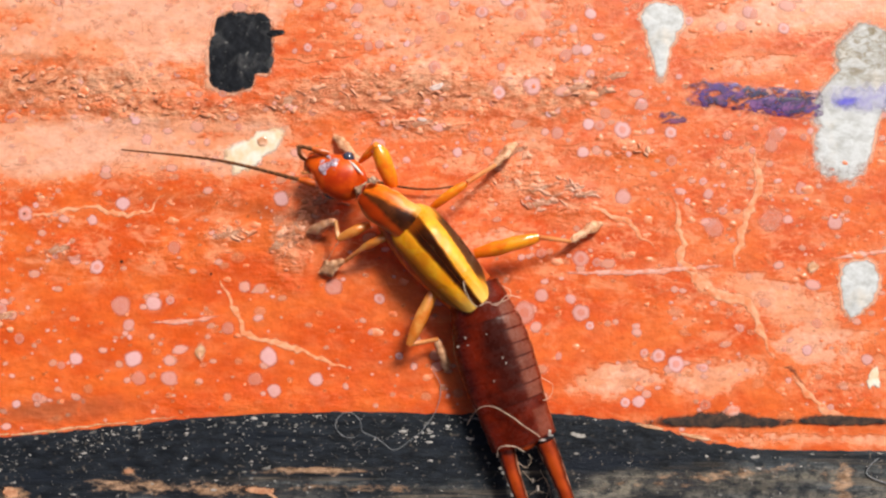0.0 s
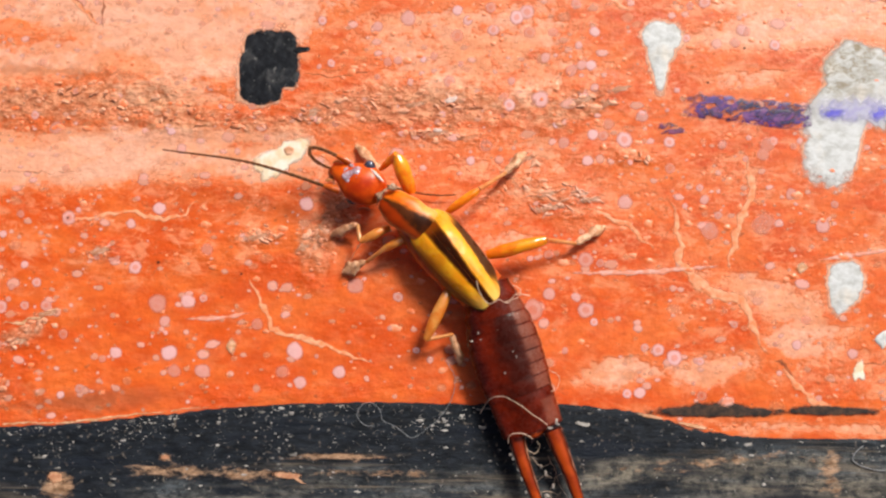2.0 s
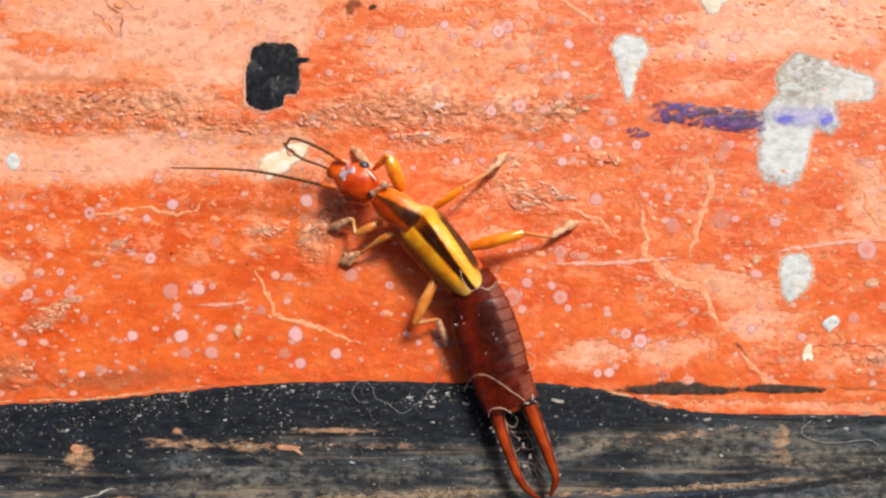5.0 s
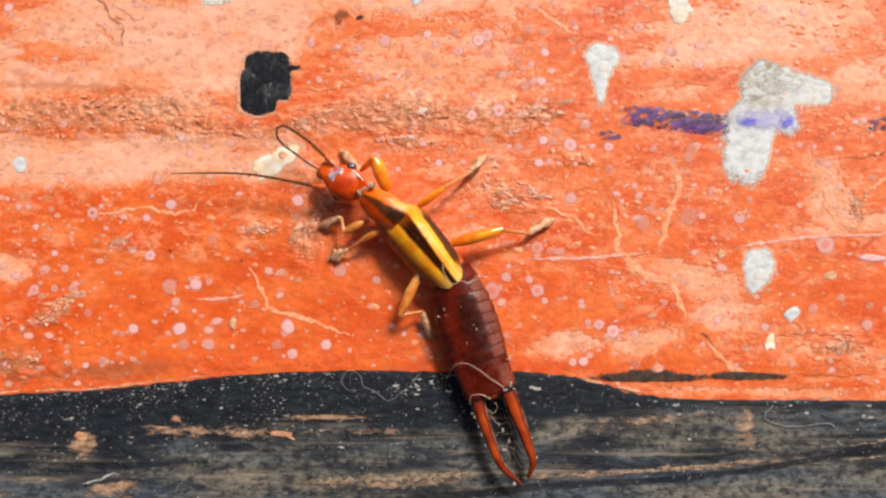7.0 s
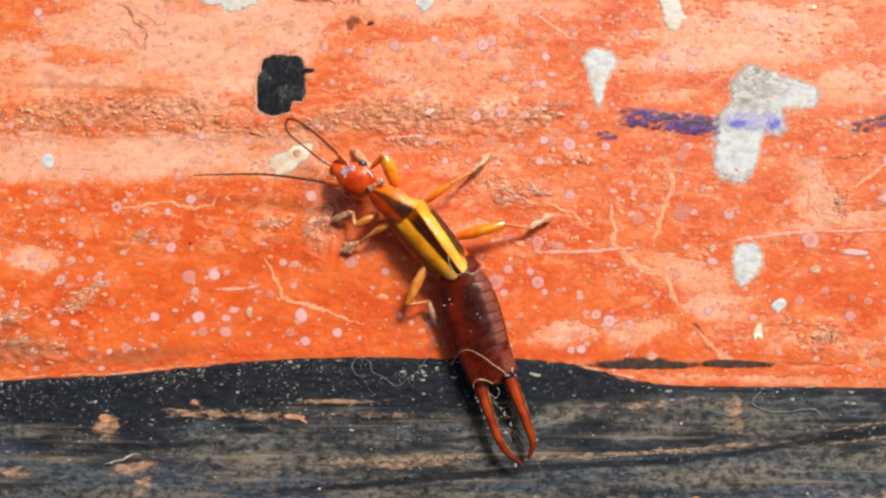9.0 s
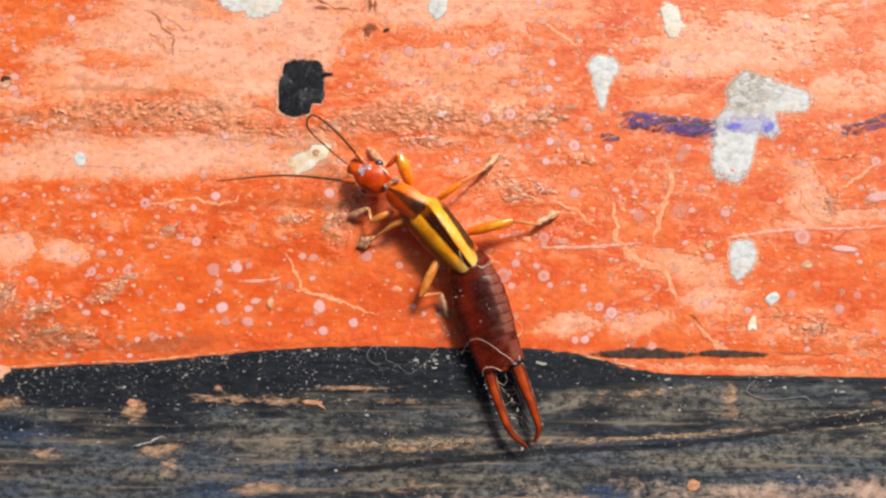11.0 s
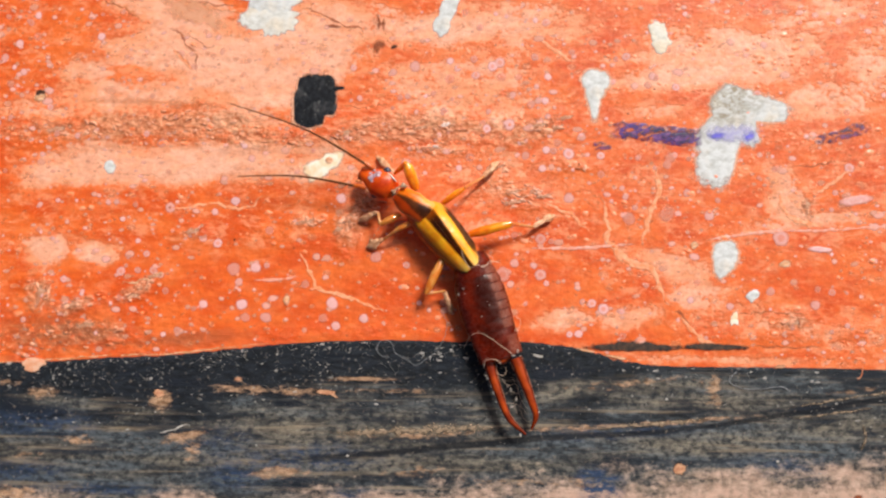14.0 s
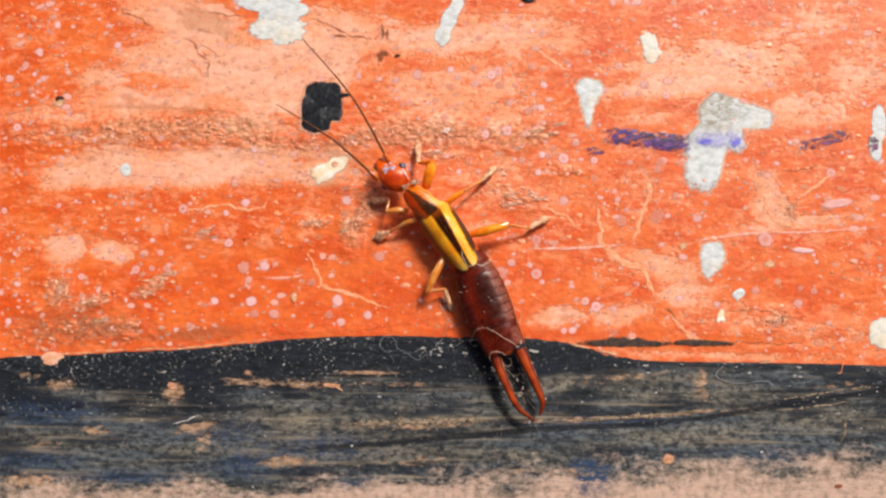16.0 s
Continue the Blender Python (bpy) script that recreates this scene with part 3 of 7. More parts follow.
# ---- the board ----
PALE = [
    (-16.9, 14.9, 3.4, 1.25, -22, 1),
    (-14.0, 12.4, 5.2, 2.1, -4, 1),
    (-9.6, 12.9, 3.4, 1.7, 0, 0.92),
    (-2.0, 10.6, 5.4, 2.2, 0, 0.60),
    (-15.1, 12.3, 5.18, 1.28, -4, 1),
    (-18.9, 15.1, 2.13, 0.67, -20, 0.8),
    (-12.3, 11.2, 2.59, 1.83, 0, 0.95),
    (-19.3, 10.3, 4.57, 0.91, 0, 0.8),
    (-24.4, 9.6, 3.35, 0.67, 0, 0.6),
    (-13.5, 8.8, 4.57, 0.91, 0, 0.6),
    (-8.0, 14.4, 3.35, 1.04, -8, 0.8),
    (-22.1, 11.4, 1.83, 0.61, 0, 0.7),
    (-4.2, 13.7, 3.96, 0.79, 2, 0.9),
    (1.1, 14.2, 4.88, 1.22, 5, 0.65),
    (-17.6, 6.4, 8.23, 0.91, 3, 1),
    (-10.6, 6.1, 2.74, 0.76, 0, 0.9),
    (-13.4, 13.8, 1.83, 0.55, 0, 0.5),
    (-24.1, 1.5, 1.04, 0.85, 0, 0.9),
    (-21.4, 1.5, 1.04, 0.73, 0, 0.9),
    (3.9, -2.0, 1.52, 0.49, 5, 0.75),
    (-0.1, 3.1, 1.52, 0.49, 10, 0.55),
    (-6.8, 2.1, 2.13, 0.91, 0, 0.25),
    (0.6, 5.8, 4.9, 2.0, 0, 0.48),
    (-3.8, 6.2, 3.96, 1.22, 0, 0.42),
    (9.1, 9.3, 1.83, 0.43, 4, 0.5),
]
PALE_RIGHT = [
    (13.3, 12.1, 4.57, 1.46, 4, 0.85),
    (17.6, 14.0, 3.96, 1.52, 20, 0.52),
    (17.8, 9.6, 3.96, 1.46, 8, 0.58),
    (9.4, 10.9, 3.35, 0.61, 3, 0.8),
    (20.6, 12.1, 2.44, 2.13, 0, 0.55),
    (15.8, 4.4, 0.91, 1.68, 15, 0.8),
    (17.1, 3.2, 2.74, 0.49, 5, 0.7),
    (9.6, 0.9, 2.59, 0.79, -20, 0.72),
    (11.4, -0.8, 1.83, 1.10, -15, 0.62),
    (7.5, -1.8, 1.68, 0.61, 10, 0.64),
    (14.0, -1.8, 3.35, 0.91, 0, 0.45),
    (8.8, 5.3, 1.83, 1.83, 0, 0.4),
    (19.2, 6.3, 1.83, 0.61, 20, 0.4),
    (18.4, -2.8, 3.66, 0.79, 0, 0.45),
    (13.1, -4.0, 7.93, 0.30, -1, 0.5),
]
GRIME = [
    (-24.1, 8.3, 3.35, 0.79, 0, 0.7),
    (-16.7, 8.6, 5.18, 0.73, 2, 1),
    (-12.9, 7.9, 3.35, 0.55, -3, 0.8),
    (-4.4, 8.2, 4.57, 0.76, -1, 1),
    (-9.4, 7.7, 2.44, 0.49, 0, 0.75),
    (2.4, 8.2, 1.37, 0.49, 25, 0.85),
    (-2.9, 7.2, 1.83, 0.30, -3, 0.7),
    (-0.1, 7.7, 2.13, 0.30, 5, 0.45),
    (-24.4, -0.8, 0.79, 0.98, 0, 0.85),
    (-22.3, -1.4, 1.37, 0.43, 20, 0.9),
    (-19.1, -0.6, 1.52, 0.40, 25, 0.8),
    (-21.6, -2.9, 2.74, 0.79, 0, 0.8),
    (-25.1, -3.3, 2.13, 0.85, 0, 0.6),
    (-7.8, 3.0, 0.55, 1.22, 10, 0.9),
    (-6.7, 4.0, 1.71, 0.61, 48, 1),
    (-22.9, -3.0, 5.49, 1.52, 0, 0.45),
    (-19.5, -3.7, 7.0, 0.55, 3, 0.45),
    (-8.5, -2.9, 6.0, 0.35, 3, 0.35),
    (0.2, 5.3, 1.52, 0.43, 0, 0.6),
    (4.5, 6.2, 1.22, 0.37, 0, 0.55),
    (-9.8, 3.2, 0.85, 0.30, 0, 0.8),
    (1.5, 4.7, 1.68, 0.61, -20, 0.75),
    (-16.0, 2.6, 0.73, 0.43, 0, 0.7),
    (15.9, -2.0, 0.91, 0.43, 0, 0.8),
    (16.8, 4.1, 0.43, 0.79, 0, 0.6),
    (17.3, -2.5, 3.66, 0.37, 3, 0.45),
    (-11.8, 2.4, 1.83, 0.55, 0, 0.4),
    (-6.4, -3.1, 3.66, 0.30, 2, 0.3),
]
FRESH = [
    (-20.5, -2.6, 8.0, 1.9, 2, 0.85),
    (-13.5, -1.5, 7.93, 2.13, 0, 1),
    (-21.2, 0.8, 6.10, 1.22, 0, 0.6),
    (-3.1, -1.8, 6.10, 1.52, 0, 0.9),
    (-8.0, 0.3, 4.88, 1.52, 0, 0.9),
    (3.6, -0.5, 2.74, 1.22, 0, 0.7),
    (-4.9, 0.9, 3.66, 1.22, 0, 0.7),
    (6.0, -2.6, 4.88, 0.67, 0, 0.7),
    (16.1, 0.2, 3.35, 1.22, 0, 0.6),
    (11.4, 4.1, 3.35, 1.22, 0, 0.4),
]
WEAR = [
    (-4.8, -7.6, 12.20, 1.83, 2, 0.75),
    (11.6, -5.8, 10.06, 1.22, 4, 0.75),
    (13.1, -8.7, 10.67, 1.83, 3, 0.95),
    (-17.0, -9.0, 9.76, 1.52, 0, 0.8),
    (4.5, -5.6, 2.13, 0.49, 10, 0.9),
    (-22.4, -6.6, 4.27, 0.43, 0, 0.7),
    (-1.8, -6.0, 6.10, 0.43, 0, 0.6),
    (-10.8, -10.3, 15.24, 0.79, 2, 0.6),
    (-6.7, -5.8, 3.66, 0.30, 0, 0.6),
]
TAN = [
    (-7.9, -4.9, 0.09, 0.09, 0, 0.1),
    (-13.1, -5.8, 2.13, 0.24, -2, 0.7),
    (-10.0, -5.9, 1.83, 0.24, 0, 0.7),
    (-17.4, -6.4, 0.55, 0.43, 0, 0.95),
    (-13.3, -5.3, 0.30, 0.15, 0, 0.9),
    (-16.1, -8.3, 1.52, 0.37, 12, 0.8),
    (-15.6, -8.9, 0.49, 0.91, -10, 0.6),
    (-6.7, -5.2, 1.52, 0.12, 0, 0.85),
    (-22.0, -8.6, 0.91, 0.21, 0, 0.85),
    (-10.8, -10.1, 1.46, 0.30, 4, 0.8),
    (-3.6, -9.9, 2.44, 0.37, 3, 0.5),
    (11.75, -5.5, 0.42, 0.70, 0, 0.85),
    (11.3, -5.2, 0.30, 0.30, 0, 0.6),
    (4.8, -10.5, 0.30, 0.30, 0, 0.7),
    (-24.5, -9.4, 1.22, 0.30, 0, 0.5),
    (-25.3, -11.5, 1.52, 0.37, 0, 0.8),
    (7.2, -5.3, 3.66, 0.24, 6, 0.6),
    (-3.6, -8.1, 3.66, 0.18, 2, 0.65),
    (4.2, -7.6, 3.66, 0.15, 3, 0.7),
    (10.1, -7.2, 4.27, 0.15, 5, 0.7),
    (-25.9, -5.6, 0.61, 0.18, 0, 0.7),
    (-24.0, -6.1, 0.91, 0.27, 0, 0.7),
    (-5.1, -5.8, 2.44, 0.15, 0, 0.6),
    (18.9, -5.5, 2.13, 0.15, 6, 0.6),
    (1.2, -10.4, 3.66, 0.30, 0, 0.5),
]
BLUE = [
    (-10.2, -9.5, 3.4, 0.55, 4, 0.75),
    (-23.9, -7.7, 2.13, 0.43, 0, 0.8),
    (-25.1, -10.3, 1.83, 0.37, 0, 0.8),
    (-13.3, -10.2, 1.10, 0.55, 0, 0.9),
    (5.8, -10.75, 0.75, 0.85, 0, 1.7),
    (-13.9, -8.6, 1.83, 0.61, 0, 0.5),
    (7.2, -7.8, 2.74, 0.21, 4, 0.9),
    (-21.0, -11.2, 3.05, 0.24, 0, 0.7),
    (15.4, -9.4, 1.83, 0.43, 0, 0.6),
    (-7.2, -11.2, 0.91, 0.30, 0, 0.7),
]
EDGE_X = [-28.51, -26.62, -23.46, -20.32, -17.19, -14.09, -11.00, -7.93, -4.87, -1.82, 1.50, 3.01, 4.36, 5.56, 6.75, 8.09, 10.17, 15.47, 20.94, 23.03]
EDGE_Y = [-4.75, -4.56, -4.43, -4.20, -4.07, -3.72, -3.38, -3.18, -3.11, -3.17, -3.12, -3.22, -3.36, -3.67, -4.01, -4.26, -4.35, -4.33, -4.40, -4.46]


def spread(inner, step, outer):
    """Coordinates that are dense over the seen stretch and thin out to the far edge."""
    mid = np.arange(inner[0], inner[1] + step / 2, step)
    reach = np.geomspace(step * 4, outer, 14)
    return np.r_[(inner[0] - reach)[::-1], mid, inner[1] + reach]


def band_edge(x):
    x = np.asarray(x, float)
    fine = np.array([noise.fractal(Vector((a * 1.6, 3.0, 0)), 1.0, 2.0, 4) for a in np.ravel(x)])
    ragged = 0.045 + 0.17 * np.exp(-(((x - 6.2) / 2.4) ** 2))
    return np.interp(x, EDGE_X, EDGE_Y) + ragged * fine


def board():
    xs, ys = spread((-30, 24), 0.13, 120), spread((-9, 19), 0.13, 120)
    y, x = np.meshgrid(ys, xs, indexing="ij")
    seen = (x > -32) & (x < 26) & (y > -11) & (y < 21)
    warp, ripple = np.zeros_like(x), np.zeros_like(x)
    warp[seen] = fbm(x[seen] * 0.6, y[seen], 0.42, 3.0)
    ripple[seen] = fbm(x[seen] * 0.4, y[seen], 1.3, 8.0)
    pale = np.maximum(cloud(x, y, PALE, warp * 0.55), cloud(x, y, PALE_RIGHT, warp * 0.55))
    grime = cloud(x, y, GRIME, warp * 0.5)
    rough = np.zeros_like(x)
    m = grime > 0.05
    rough[m] = fbm(x[m] * 0.8, y[m], 2.6, 12.0)
    z = 0.004 * ripple + 0.004 * warp + grime * (0.005 + 0.10 * rough) - 0.004 * np.clip(pale, 0, 1)
    z -= 0.008
    verts = np.stack([x, y, z], -1).reshape(-1, 3)
    faces = [f[::-1] for f in grid_faces(len(ys), len(xs))]
    ob = mesh_object("board", verts, faces, M_BOARD, {"pale": pale.ravel(), "grime": grime.ravel(), "fresh": cloud(x, y, FRESH, warp * 0.5).ravel()})
    return tagged(ob, "worn wooden board in flaking orange paint with a black border", "board", kind="structure")


def paint_band(parent):
    xs = spread((-30, 24), 0.14, 110)
    depth = np.r_[0.0, 0.02, 0.06, np.arange(0.15, 10.5, 0.13), 10.5 + np.geomspace(0.5, 90, 12)]
    edge = band_edge(xs)
    d, x = np.meshgrid(depth, xs, indexing="ij")
    y = edge[None, :] - d
    seen = (x > -32) & (x < 26) & (d < 12)
    warp = np.zeros_like(x)
    warp[seen] = fbm(x[seen] * 0.35, y[seen], 0.8, 21.0)
    wear = np.maximum(np.clip((d - 1.7) / 2.6, 0, 1) * 0.70, cloud(x, y, WEAR, warp * 0.6))
    tan = cloud(x, y, TAN, warp * 0.5)
    bare = np.clip((np.interp(x, [-28.86, -14.35, -2.30, 2.23, 5.92, 12.03, 22.58], [-9.75, -9.95, -9.10, -8.75, -8.35, -8.00, -7.50]) - y + 1.1 * warp) / 3.2, 0, 1)
    blue = cloud(x, y, BLUE, warp * 0.6)
    # one long groove along the grain
    line = np.interp(x, [-14.51, -7.20, 1.91, 6.85, 11.74, 16.60, 21.67], [-9.89, -9.24, -8.25, -7.93, -7.42, -6.58, -5.75])
    off = np.abs(y - line + 0.08 * warp)
    groove = np.clip(1.15 - off / np.interp(x, [-9, 2, 7, 12, 20], [0.42, 0.30, 0.22, 0.20, 0.26]), 0, 1) * np.interp(x, [-14, -9, 3, 10, 21], [0.0, 0.75, 1.1, 1.1, 1.1])
    z = 0.045 + 0.02 * warp - 0.02 * groove + 0.01 * tan
    z[0], z[1], z[2] = -0.03, 0.005, 0.02
    ob = mesh_object("paint_band", np.stack([x, y, z], -1).reshape(-1, 3), grid_faces(len(depth), len(xs)), M_BAND,
                     {"wear": wear.ravel(), "tan": tan.ravel(), "blue": blue.ravel(), "bare": bare.ravel(), "groove": groove.ravel()})
    return under(ob, parent, "black painted border, rubbed grey and tan along the wood grain")


def plank(parent):
    """The wood under the paint: a thick slab with eased edges."""
    bm = bmesh.new()
    bmesh.ops.create_cube(bm, size=1.0)
    bmesh.ops.scale(bm, vec=(0.290, 0.266, 0.022), verts=bm.verts)
    bmesh.ops.bevel(bm, geom=bm.edges[:], offset=0.0015, segments=2, affect="EDGES")
    bmesh.ops.translate(bm, vec=(-0.003, 0.005, -0.01125), verts=bm.verts)
    me = bpy.data.meshes.new("plank")
    bm.to_mesh(me)
    me.materials.append(M_WOOD)
    return under(new("plank", me), parent, "bare brown wood under the paint")


BOARD = board()
plank(BOARD)
BAND = paint_band(BOARD)

# flecks of other paint and bare places in the orange coat
flake("pale_edge", -9.58, 9.75, [(0.16, 0.40, 1.20, 1.20, 0, 4.2), (-0.28, -0.35, 1.00, 1.20, 0, 4.5), (0.86, -0.30, 0.50, 0.58, 0, 3), (-0.45, -1.12, 0.63, 0.50, -8, 3)], M_HALO, BOARD, "thin pale rim of flaked paint", rag=0.05, seed=4.4, thick=0.008, power=4.5)
flake("black_fleck", -9.51, 9.81, [(0.14, 0.36, 1.10, 1.12, 0, 4.2), (-0.28, -0.35, 0.90, 1.12, 0, 4.5), (0.80, -0.30, 0.46, 0.52, 0, 3), (-0.45, -1.12, 0.55, 0.42, -8, 3)], M_BLACK, BOARD, "ragged square fleck of black paint", rag=0.05, seed=4.4, thick=0.03, power=4.5)
flake("black_fleck", -8.22, 10.50, [(0.00, 0.00, 0.38, 0.13, 5)], M_BLACK, BOARD, "thin black paint sliver", rag=0.35, seed=5.1, thick=0.04)
flake("pale_edge", 13.13, 9.09, [(-0.05, 0.45, 1.48, 1.16, 15), (1.58, 0.25, 1.48, 0.85, -12), (-0.93, -1.56, 1.31, 1.66, -15), (-1.14, -3.05, 1.18, 1.28, -10), (0.33, -0.8, 0.95, 1, 0), (2.46, 0.08, 0.8, 0.7, 0), (-0.18, 1.08, 0.75, 0.7, 0), (0.83, -1.43, 0.6, 0.55, 0)], M_HALO, BOARD, "thin pale rim of flaked paint", rag=0.09, seed=7.7, thick=0.008)
flake("bare_patch", 13.13, 9.09, [(-0.05, 0.45, 1.38, 1.06, 15), (1.58, 0.25, 1.38, 0.75, -12), (-0.93, -1.56, 1.21, 1.56, -15), (-1.14, -3.05, 1.08, 1.18, -10), (0.33, -0.80, 0.85, 0.90, 0), (2.46, 0.08, 0.70, 0.60, 0), (-0.18, 1.08, 0.65, 0.60, 0), (0.83, -1.43, 0.50, 0.45, 0)], M_WHITE, BOARD, "bare white patch where orange paint flaked off", rag=0.09, seed=7.7, stain=[(-0.55, 0.45, 1.51, 1.01, 20, 0.9), (0.08, 1.21, 0.63, 0.38, 0, 1), (-1.31, -0.80, 0.75, 0.55, 0, 0.4)])
flake("pale_edge", 5.77, 10.69, [(-0.02, 0.22, 0.88, 0.7, 0, 2.6), (-0.06, -0.35, 0.66, 0.85, 0), (-0.12, -1, 0.46, 1.05, 6, 1.5), (-0.12, -1.7, 0.3, 0.65, 4, 1.4)], M_HALO, BOARD, "thin pale rim of flaked paint", rag=0.1, seed=9.1, thick=0.008)
flake("bare_patch", 5.77, 10.69, [(-0.02, 0.22, 0.78, 0.60, 0, 2.6), (-0.06, -0.35, 0.56, 0.75, 0), (-0.12, -1.00, 0.36, 0.95, 6, 1.5), (-0.12, -1.70, 0.20, 0.55, 4, 1.4)], M_WHITE, BOARD, "teardrop patch of bare white ground", rag=0.1, seed=9.1)
flake("pale_edge", 12.45, 1.38, [(0.1, 0.42, 0.72, 0.6, 14, 4), (0.02, 0.05, 0.76, 0.72, 30, 3), (-0.02, -0.25, 0.72, 1.08, -18, 1.3)], M_HALO, BOARD, "thin pale rim of flaked paint", rag=0.08, seed=11.4, thick=0.008)
flake("bare_patch", 12.45, 1.38, [(0.10, 0.42, 0.62, 0.50, 14, 4), (0.02, 0.05, 0.66, 0.62, 30, 3), (-0.02, -0.25, 0.62, 0.98, -18, 1.3)], M_WHITE, BOARD, "bare white patch with grey mottling", rag=0.08, seed=11.4)
flake("bare_patch", 13.89, -0.65, [(0.00, 0.04, 0.38, 0.28, 35, 3), (-0.10, -0.14, 0.22, 0.24, 0, 1.3)], M_WHITE, BOARD, "small round white fleck", rag=0.12, seed=12.4, thick=0.03)
flake("bare_patch", 12.89, -1.85, [(0.00, 0.05, 0.22, 0.46, -20, 1.3), (0.10, -0.12, 0.20, 0.20, 0, 2)], M_CREAM_SOFT, BOARD, "small rubbed cream wedge", rag=0.25, seed=13.4)
flake("bare_patch", 7.98, -3.07, [(0.00, 0.00, 0.38, 0.30, 10)], M_SCRATCH, BOARD, "pale pink paint drop", rag=0.1, seed=14.4, thick=0.03)
flake("bare_patch", 9.20, 13.14, [(-0.09, 0.45, 0.52, 0.66, 12, 2.6), (0.12, -0.25, 0.56, 0.60, 0, 1.6)], M_CREAM, BOARD, "bare cream patch with a chipped edge", rag=0.2, seed=15.4)
flake("bare_patch", -2.39, 14.54, [(0.21, 0.46, 0.49, 1.04, -20), (-0.24, -0.61, 0.52, 0.61, -15), (0.73, 1.52, 0.43, 0.73, -20)], M_WHITE, BOARD, "long white chip in the paint", rag=0.15, seed=16.4)
flake("bare_patch", -11.79, 14.58, [(-0.61, 0.10, 1.45, 0.85, 10, 1.6), (0.20, -0.62, 0.95, 0.62, 20, 1.5), (0.95, -0.10, 0.62, 0.50, 30, 1.4), (-0.9, -0.4, 0.6, 0.4, -15, 1.5)], M_WARM, BOARD, "cream flaked patch with a ragged edge", rag=0.3, seed=17.4)
flake("bare_patch", -12.14, 15.64, [(0.30, -0.18, 1.65, 0.79, 6), (-1.22, 0.30, 1.34, 0.55, 0), (0.00, 0.98, 1.83, 0.91, 0)], M_WHITE, BOARD, "large white flaked patch", rag=0.25, seed=17.9, thick=0.03)
flake("rust_stain", -16.60, 14.85, [(0.30, 0.10, 2.10, 0.85, -14, 2.6), (1.60, -0.50, 1.30, 0.55, -20, 1.8), (-1.20, 0.55, 1.20, 0.45, -30, 1.8)], M_TAN, BOARD, "tan primer beside flaking paint", rag=0.22, seed=17.2, thick=0.012)
flake("bare_patch", -8.95, 6.21, [(-0.42, -0.18, 0.85, 0.62, 8, 1.7), (0.43, 0.28, 0.85, 0.50, 30, 1.7), (1.00, 0.66, 0.55, 0.28, 25, 1.4), (-0.7, -0.55, 0.4, 0.35, 0)], M_CREAM_SOFT, BOARD, "small rubbed cream patch in orange paint", rag=0.22, seed=18.4)
flake("bare_patch", -20.72, 6.17, [(0.00, 0.00, 0.34, 0.40, 10)], M_WHITE, BOARD, "little grey-white fleck", rag=0.15, seed=19.4)
flake("bare_patch", -24.81, 10.05, [(0.00, 0.05, 0.46, 0.42, 0)], M_CRUST, BOARD, "small pale chip beside a hole", rag=0.14, seed=20.4)
flake("nail_hole", -24.76, 10.34, [(0.00, 0.00, 0.36, 0.17, -6), (-0.22, -0.10, 0.14, 0.18, 0)], M_PIT, BOARD, "small dark nail hole", rag=0.1, seed=21.4, thick=0.03)
flake("brown_stain", -6.00, 12.86, [(-0.06, 0.06, 0.55, 0.40, 10), (-0.21, -0.21, 0.30, 0.37, 0)], M_STAIN, BOARD, "reddish brown stain", rag=0.25, seed=22.4, thick=0.03)
flake("brown_stain", -5.18, 12.79, [(0.00, 0.00, 0.24, 0.15, 10)], M_PIT, BOARD, "dark brown stain", rag=0.2, seed=23.4, thick=0.02)
flake("brown_stain", -5.89, 14.07, [(-0.24, 0.15, 0.09, 0.67, 0), (0.24, 0.06, 0.09, 0.61, 0)], M_STAIN, BOARD, "faint brown stain", rag=0.35, seed=24.4, thick=0.03)
flake("varnish_drop", -10.77, -1.07, [(0.00, 0.08, 0.25, 0.38, -15)], M_CRUST, BOARD, "glossy hardened drop in the paint", rag=0.1, seed=25.4, thick=0.06)
flake("varnish_drop", -8.62, 6.54, [(0.00, 0.00, 0.23, 0.20, 0)], M_DROP, BOARD, "small glossy drop on a cream patch", rag=0.1, seed=26.4, thick=0.06)
flake("varnish_drop", 10.89, 2.00, [(0.00, 0.00, 0.30, 0.30, 0)], M_CRUST, BOARD, "dusty tan crust", rag=0.25, seed=27.4, thick=0.03)
flake("varnish_drop", 15.59, 1.05, [(0.00, 0.00, 0.45, 0.30, 5)], M_CRUST, BOARD, "dusty tan crust", rag=0.2, seed=28.4, thick=0.02)
flake("bare_patch", 21.72, 8.50, [(0.00, 0.54, 0.44, 1.20, 0), (-0.25, -1.04, 0.38, 0.82, 10)], M_WHITE, BOARD, "tall white chip in the paint", rag=0.12, seed=29.4)
flake("bare_patch", 21.58, -2.67, [(0.00, 0.00, 0.82, 0.88, 0)], M_CREAM, BOARD, "yellowish bare patch at the border", rag=0.15, seed=30.4)
flake("black_fleck", 2.30, 16.13, [(0.00, 0.00, 0.44, 0.28, 0)], M_BLACK, BOARD, "small black fleck", rag=0.2, seed=31.4, thick=0.08)
flake("bare_patch", -24.49, -4.63, [(0.00, 0.09, 0.67, 0.34, 0), (-0.03, -0.18, 0.43, 0.24, 0)], M_HALO, BOARD, "peach notch in the black border", rag=0.12, seed=32.4, thick=0.02, base=0.06)
flake("black_fleck", 7.80, -3.39, [(-0.25, 0.00, 3.14, 0.25, 0), (-0.13, 0.10, 1.51, 0.33, 0)], M_REMNANT, BOARD, "thin strip of leftover black paint", rag=0.14, seed=33.4, thick=0.03)
